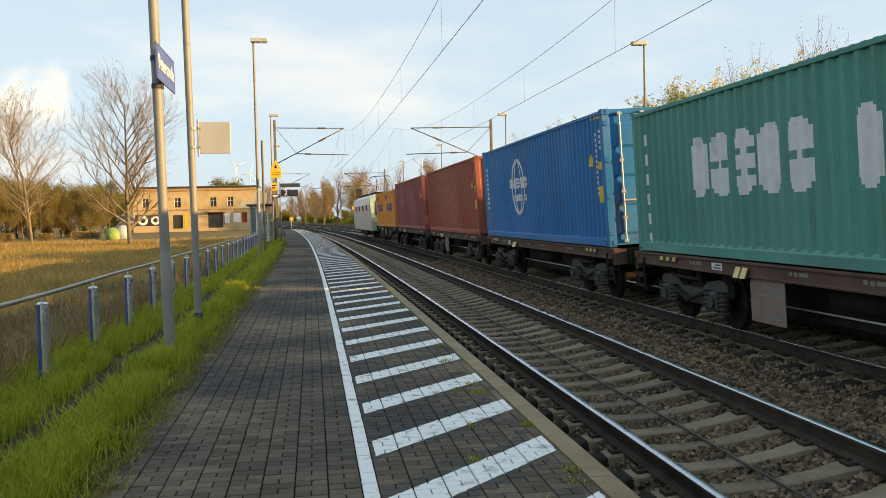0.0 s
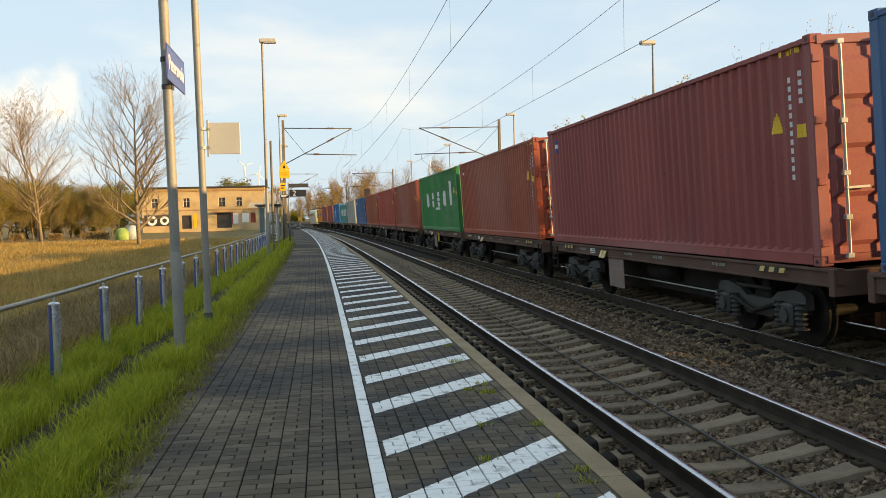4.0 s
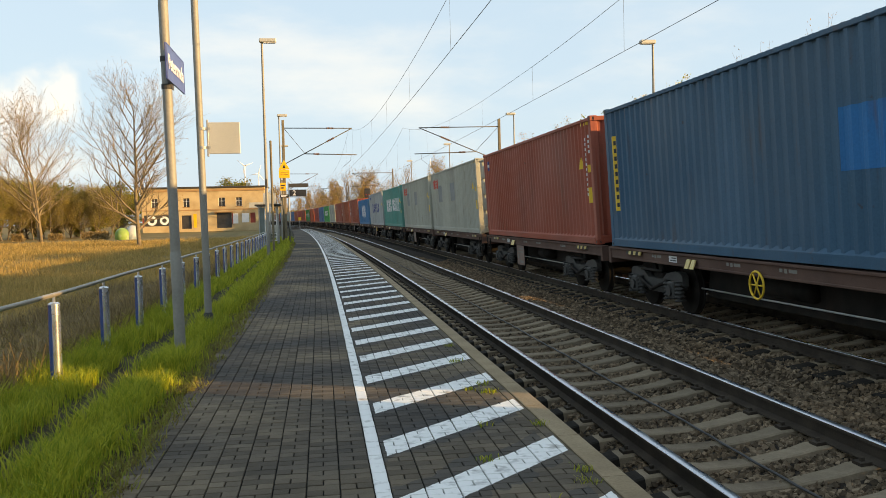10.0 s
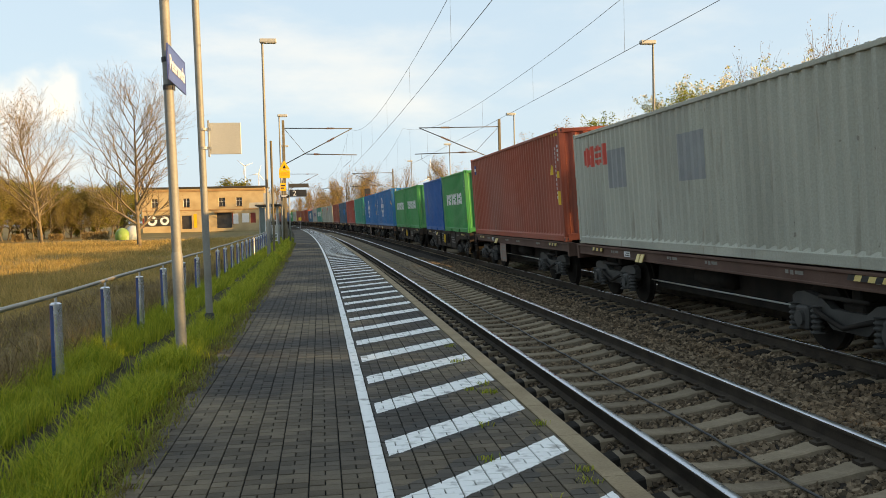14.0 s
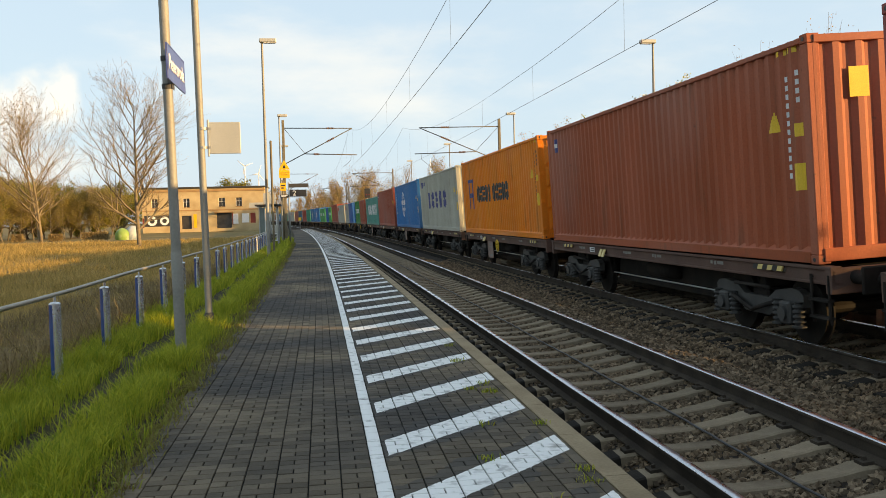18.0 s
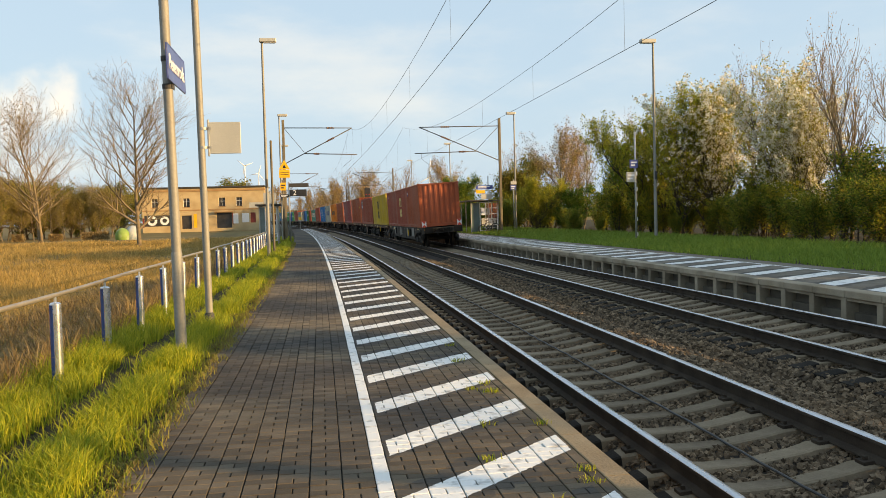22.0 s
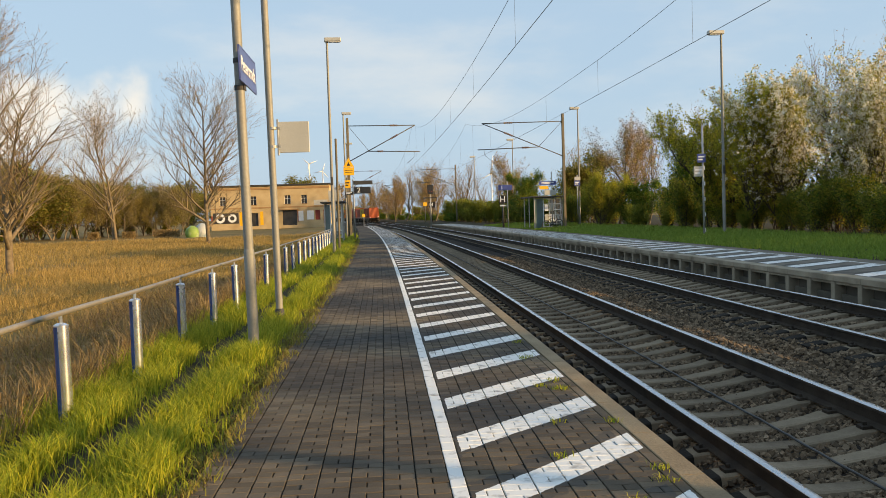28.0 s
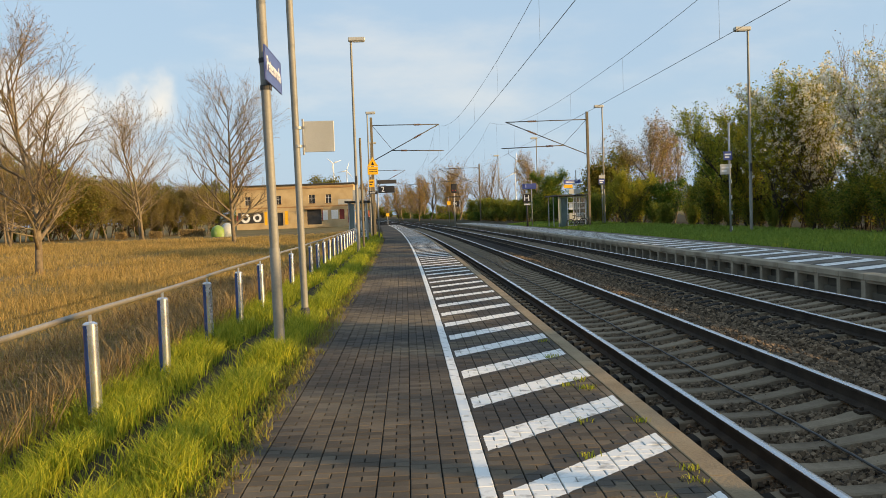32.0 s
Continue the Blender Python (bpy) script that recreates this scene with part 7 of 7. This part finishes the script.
    me["brake_rod"] = sh.mesh("brake_rod", "galv", smooth=True)
    sh = Shape()
    sh.tube([(-0.7, -0.6, 0.72), (-0.7, 0.6, 0.72)], 0.16, 12)
    me["air_tank"] = sh.mesh("air_tank", "steel_dirty", smooth=True)
    WAGON_CACHE[length, kind] = me
    return me


def wagon(lead, tail, kind, colour, flags):
    """A container wagon under the boxes from lead to tail."""
    length = round(lead - tail + 0.5, 2)
    me, L = wagon_meshes(length, kind), length / 2
    words = {"wagon_brown": "red-brown", "wagon_grey": "dark grey", "wagon_light": "weathered black and pale grey"}[colour]
    ob = thing("container_wagon", f"{words} {'flat' if kind == 'flat' else 'deep-sided'} container wagon with dirty bogies", "railway wagon", group="wagons of the freight train")
    for m in (Matrix.Identity(4), MIRROR):
        part("side_sill", me["side_sill"], ob, at=m, mat=colour)
    part("centre_sill", me["centre_sill"], ob)
    part("brake_rod", me["brake_rod"], ob)
    part("air_tank", me["air_tank"], ob)
    for sy in (1, -1):
        turn = pose(0, sy * L, 0, 0, 0, 0 if sy > 0 else 180)
        part("headstock", me["headstock"], ob, at=turn, mat=colour)
        part("coupling", me["coupling"], ob, at=turn @ pose(0, 0, 0.98))
        if flags[0 if sy > 0 else 1] == "b":
            for x in (-0.875, 0.875):
                part("buffer", me["buffer"], ob, at=turn @ pose(x, 0, 1.02))
            part("step", me["step"], ob, "grey step with handrails", at=pose(-1.2, sy * (L - 0.25) - 0.2, 0.72))
        part("hazard_plate", me["hazard_plate"], ob, "yellow and black striped plate", at=pose(-1.222, sy * (L - 1.5) - 0.4, 1.05))
        bogie(ob, sy * (L - 2.15))
    part("data_plate", me["data_plate"], ob, "small white data plate", at=pose(-1.1925 if kind == "flat" else -1.173, L - 3.35, 1.045))
    part("flap", me["flap"], ob, "pair of yellowish flaps", at=pose(-1.21, L - 4.2, 1.08))
    if "p" in flags:
        part("placard", me["placard"], ob, "brown hanging notice board", at=pose(-1.15, L - 4.75, 0.93))
    if "w" in flags:
        part("handwheel", me["handwheel"], ob, "yellow handbrake wheel", at=pose(-1.25, -L + 6.3, 0.82))
    for y in (L - 2.6, L - 5.6, -0.8, -L + 3.1, -L + 1.3):
        part("stencil", me["stencil"], ob, at=pose(-1.1935 if kind == "flat" else -1.174, y, 1.09 if kind == "flat" else 1.05))
    if kind == "deep":
        for y in (L - 4.3, L - 6.4, 1.1, -2.2, -L + 4.6):
            for k in range(3):
                part("stencil", me["stencil"], ob, at=pose(-1.174, y - 0.1 * k, 0.93 - 0.11 * k))
        pale = colour == "wagon_light"
        for y0, y1, z0 in ((L - 4.9, L - 4.0, 0.60), (1.2, 2.0, 0.55), (-2.6, -1.9, 0.55), (-L + 3.7, -L + 4.9, 0.60)) if pale else ((-0.5, 0.1, 0.60),):
            part("side_panel", Shape().box(-1.186, -1.172, y0, y1, z0, 1.11, 0, 0.004).mesh("side_panel", "panel_pale" if pale else "steel_dirty"), ob, "pale grey painted panel" if pale else "dark cover plate")
        for y in (L - 5.2, -L + 5.4):
            part("brake_lever", Shape().box(-1.26, -1.175, y - 0.05, y + 0.05, 0.62, 1.06, 0, 0.02).mesh("brake_lever", "steel_dirty"), ob)
    if "t" in flags:
        for x in (-1.05, 1.05):
            sign = part("tail_board", Shape().box(x - 0.13, x + 0.13, -L - 0.06, -L - 0.045, 1.20, 1.56, 0, 0.004).mesh("tail_board", "ink_white"), ob, "white tail board with red triangles")
            for z0, z1 in ((1.20, 1.375), (1.56, 1.385)):
                tri = Shape()
                tri.add([(x - 0.13, -L - 0.0625, z0), (x + 0.13, -L - 0.0625, z0), (x, -L - 0.0625, z1), (x - 0.13, -L - 0.0605, z0), (x + 0.13, -L - 0.0605, z0), (x, -L - 0.0605, z1)],
                        [(0, 1, 2), (5, 4, 3), (0, 3, 4, 1), (1, 4, 5, 2), (2, 5, 3, 0)])
                part("red_triangle", tri.mesh("red_triangle", "ink_red"), sign)
            part("tail_bracket", Shape().box(x - 0.02, x + 0.02, -L - 0.044, -L + 0.02, 1.0, 1.3).mesh("tail_bracket", "ink_yellow"), ob)
    MOVERS.append((ob, RAIL2, (lead + tail) / 2, 0.0))
    return ob


boxes = sorted(CONSIST, key=lambda r: -r[0])
i, count = 0, 0
while i < len(boxes):
    lead, group = boxes[i][0], [boxes[i]]
    while len(group) < 3 and i + len(group) < len(boxes) and boxes[i + len(group)][1] == T and group[-1][1] == T and group[-1][0] - T - boxes[i + len(group)][0] < 0.5:
        group.append(boxes[i + len(group)])
    tail = group[-1][0] - group[-1][1]
    after = boxes[i + len(group)][0] if i + len(group) < len(boxes) else tail - 9
    before = boxes[i - 1][0] - boxes[i - 1][1] if i else lead + 9
    deep = len(group) > 1
    colour = ("wagon_light" if len(group) == 3 else "wagon_grey") if deep else "wagon_brown"
    flags = ("b" if before - lead > 1.2 else "-") + ("b" if tail - after > 1.2 else "-") + ("p" if not deep and count % 2 == 0 else "") + ("w" if deep or count % 5 == 0 else "") + ("t" if i + len(group) == len(boxes) else "")
    wagon(lead, tail, "deep" if deep else "flat", colour, flags)
    i += len(group)
    count += 1


def locomotive(rear_s):
    """A four-axle electric locomotive in silver and pale green."""
    ob = thing("locomotive", "silver and pale green electric locomotive with a raised pantograph", "locomotive")
    L = 9.4
    silver = surface("loco_silver", (0.42, 0.44, 0.43), (0.52, 0.54, 0.53), 1.5, 0.4, metal=0.3, bump=0.03)
    mint = surface("loco_mint", (0.30, 0.42, 0.25), (0.38, 0.5, 0.32), 1.5, 0.4, bump=0.03)
    M["loco_silver"], M["loco_mint"] = silver, mint
    sh = Shape()
    sh.prism([(-1.48, 0.75), (-1.49, 3.0), (-1.35, 3.6), (-1.0, 3.85), (1.0, 3.85), (1.35, 3.6), (1.49, 3.0), (1.48, 0.75)], -L + 1.3, L - 1.3)
    part("body", sh.mesh("body", "loco_silver"), ob)
    for sy in (1, -1):
        sh = Shape()
        y = [L - 1.3, L - 0.15, L, L - 0.75, L - 1.3]
        prof = [(L - 1.3, 0.75), (L - 0.1, 0.75), (L, 1.9), (L - 0.8, 3.5), (L - 1.3, 3.7)]
        sh.prism(prof, -1.46, 1.46, plane="yz")
        sh.add([(-1.15, L + 0.012 - 0.02, 2.05), (1.15, L - 0.008, 2.05), (1.0, L - 0.66, 3.3), (-1.0, L - 0.66, 3.3)], [(0, 1, 2, 3)], 1)
        for x in (-1.1, 1.1):
            sh.disc((x, L - 0.02, 1.6), (0, 1, 0), 0.13, 0.1, 14, 2)
        turn = pose(0, 0, 0, 0, 0, 0 if sy > 0 else 180)
        part("cab", sh.mesh("cab", ["loco_mint", "black", "ink_white"]), ob, "pale green cab with a dark windscreen", at=turn)
        for x in (-0.875, 0.875):
            part("buffer", WAGON_CACHE[next(iter(WAGON_CACHE))]["buffer"], ob, at=turn @ pose(x, L - 0.2, 1.02))
        bogie(ob, sy * 4.9)
    sh = Shape()
    for y in steps(-L + 2.4, L - 2.4, 1.5):
        sh.box(-0.9, 0.9, y - 0.5, y + 0.5, 3.85, 4.05, 0, 0.03)
    part("roof_gear", sh.mesh("roof_gear", "steel_dirty"), ob)
    sh = Shape()
    for x in (-0.5, 0.5):
        sh.tube([(x, -L + 4.5, 4.0), (x * 0.9, -L + 3.2, 4.75), (x * 0.8, -L + 4.3, 5.45)], 0.035, 6)
    sh.tube([(-0.9, -L + 4.3, 5.42), (-0.6, -L + 4.3, 5.5), (0.6, -L + 4.3, 5.5), (0.9, -L + 4.3, 5.42)], 0.03, 6)
    part("pantograph", sh.mesh("pantograph", "steel_dirty"), ob)
    sh = Shape()
    sh.box(-1.25, 1.25, -2.2, 2.2, 0.25, 0.75, 0, 0.05)
    part("underframe_box", sh.mesh("underframe_box", "steel_dirty"), ob)
    for y in (-5.5, -2, 2, 5.5):
        sh = Shape()
        sh.box(-1.497, -1.485, y - 0.6, y + 0.6, 2.5, 3.0, 0, 0.004)
        part("vent", sh.mesh("vent", "steel_dirty"), ob)
    MOVERS.append((ob, RAIL2, rear_s + L + 0.6, 0.0))


locomotive(72.2)


# ---- small pieces: pavers, ballast stones, weeds ----
def paver_mesh(w, l):
    """One paving brick, its top at height 0, with a chamfered rim."""
    c = 0.0032
    x, y = w / 2 - (0.0046 if w > 0.15 else 0.0040), l / 2 - 0.0030
    v = [(-x, -y, -0.05), (x, -y, -0.05), (x, y, -0.05), (-x, y, -0.05), (-x, -y, -c), (x, -y, -c), (x, y, -c), (-x, y, -c), (-x + c, -y + c, 0), (x - c, -y + c, 0), (x - c, y - c, 0), (-x + c, y - c, 0)]
    f = [(0, 1, 5, 4), (1, 2, 6, 5), (2, 3, 7, 6), (3, 0, 4, 7), (4, 5, 9, 8), (5, 6, 10, 9), (6, 7, 11, 10), (7, 4, 8, 11), (8, 9, 10, 11)]
    return v, f


def paver_plan():
    """Columns a hand wide, each with a full brick and two half bricks in turn, shifted from column to column; the safety line is a column of its own."""
    rows = []
    left = -1.235
    columns = []
    x = 0.345
    while x > left + 0.02:
        columns.append((max(x - 0.2, left), x))
        x -= 0.2
    columns.append((0.345, 0.445))
    x = 0.445
    while x < 1.71:
        columns.append((x, min(x + 0.2, 1.722)))
        x += 0.2
    for k, (a, b) in enumerate(columns):
        w = b - a
        s, odd = -7.4 + (0.1 if k % 2 else 0.0) + 0.015 * math.sin(k * 2.3), 0
        while s < 58.0:
            if w < 0.15:
                rows.append((s + 0.1, (a + b) / 2, w, 0.2))
                s += 0.2
                continue
            if odd:
                rows.append((s + 0.05, a + w / 4, w / 2, 0.1))
                rows.append((s + 0.05, b - w / 4, w / 2, 0.1))
            else:
                rows.append((s + 0.05, (a + b) / 2, w, 0.1))
            odd = 1 - odd
            s += 0.1
    return rows


def lay_pavers():
    rng = np.random.default_rng(9)
    rows = sorted(paver_plan())
    near = [r for r in rows if 4.6 < r[0] < 6.3 and r[1] > -0.75][:300]
    chosen = set(near)
    cache = {}
    for s, d, w, l in near:
        key = (round(w, 2), round(l, 2))
        if key not in cache:
            v, f = paver_mesh(*key)
            me = bpy.data.meshes.new("paver")
            me.from_pydata(v, [], f)
            me.materials.append(M["paver"])
            cache[key] = me
        part("paver", cache[key], platform, at=arc_pose(s, d, rng.normal(0, 0.0012)) @ pose(0, 0, 0, rng.normal(0, 0.08), rng.normal(0, 0.10), rng.normal(0, 0.3)))
    vs, fs, k = [], [], 0
    for r in rows:
        if r in chosen:
            continue
        s, d, w, l = r
        v, f = paver_mesh(w, l)
        v = np.array(v)
        v[:, 2] += rng.normal(0, 0.0009) + v[:, 0] * rng.normal(0, 0.0018) + v[:, 1] * rng.normal(0, 0.0016)
        v[:, 0] *= 1 + rng.normal(0, 0.006)
        turn = rng.normal(0, 0.008)
        v[:, :2] = np.stack([v[:, 0] - v[:, 1] * turn, v[:, 1] + v[:, 0] * turn], 1)
        vs.append(v + np.array([d + rng.normal(0, 0.0012), s + rng.normal(0, 0.0012), 0]))
        fs.append(np.array(f) + k)
        k += 12
    v = np.concatenate(vs)
    v = arc_many(v[:, 1], v[:, 0], v[:, 2])
    ob = part("paver_field", bulk("paver_field", v, np.concatenate(fs), "paver"), platform)
    tagged(ob, kind="stuff")
    sh = Shape()
    for a, b in ((58.0, P1B), (P1A, -7.5)):
        sh = Shape()
        sh.sweep([(-1.235, -0.004), (1.722, -0.004)], along(lambda s, u, v: arc(s, u, v), a, b, 4.0), closed=False)
        part("far_paving", sh.mesh("far_paving", "paver"), platform)


def lay_stones():
    rng = np.random.default_rng(4)
    cube = np.array([(x, y, z) for z in (-1, 1) for y in (-1, 1) for x in (-1, 1)], float)
    quads = np.array([(0, 2, 3, 1), (4, 5, 7, 6), (0, 1, 5, 4), (2, 6, 7, 3), (0, 4, 6, 2), (1, 3, 7, 5)])
    n = 118000
    s = np.concatenate([3.0 + 38 * rng.random(104000) ** 1.7, rng.uniform(-7, 3, 14000)])
    d = rng.uniform(2.15, 9.15, n)
    z = np.interp(d, bed_d, [bed_height(x) for x in bed_d])
    size = rng.uniform(0.013, 0.027, n) * (1 + 0.25 * (d > 4.9) * (d < 6.2))
    v = cube[None] * (rng.uniform(0.55, 1.15, (n, 8, 3)))
    q = rng.normal(size=(n, 4))
    q /= np.linalg.norm(q, axis=1)[:, None]
    w, x, y, zz = q.T
    rot = np.stack([1 - 2 * (y * y + zz * zz), 2 * (x * y - zz * w), 2 * (x * zz + y * w), 2 * (x * y + zz * w), 1 - 2 * (x * x + zz * zz), 2 * (y * zz - x * w),
                    2 * (x * zz - y * w), 2 * (y * zz + x * w), 1 - 2 * (x * x + y * y)], 1).reshape(n, 3, 3)
    v = np.einsum("nij,nkj->nki", rot, v) * size[:, None, None]
    c = arc_many(s, d, z + size * 0.35)
    v = (v + c[:, None]).reshape(-1, 3)
    f = (np.arange(n)[:, None, None] * 8 + quads[None]).reshape(-1, 4)
    thing("ballast_stones", "loose crushed ballast stones between rails and sleepers", "ballast", kind="stuff", data=bulk("ballast_stones", v, f, "stone"))


def weeds(rng, n):
    spots = ((4.9, 1.62), (5.15, 1.66), (6.35, 1.69), (6.4, 1.25), (7.6, 1.55), (7.75, 1.40), (8.0, 1.55), (9.3, 1.5), (5.5, 1.1), (10.4, 1.6), (4.55, 1.35))
    pick = rng.integers(0, len(spots), n)
    c = np.array(spots)[pick] + rng.normal(0, 0.035, (n, 2))
    return arc_many(c[:, 0], c[:, 1], np.zeros(n)), np.ones(n), np.ones(n)


lay_pavers()
lay_stones()
blades(8, 300, weeds, 0.05, 0.007, 1.1, "grass", "paving_weeds", "small green weeds in the paving joints")


def motions():
    for ob, track, offset, height in MOVERS:
        rows = []
        for k in range(17):
            t = k * 2.0
            rows.append((t, track_pose(track, offset - 0.33 + SPEED * t, 0, height)))
        walk(ob, rows)


motions()
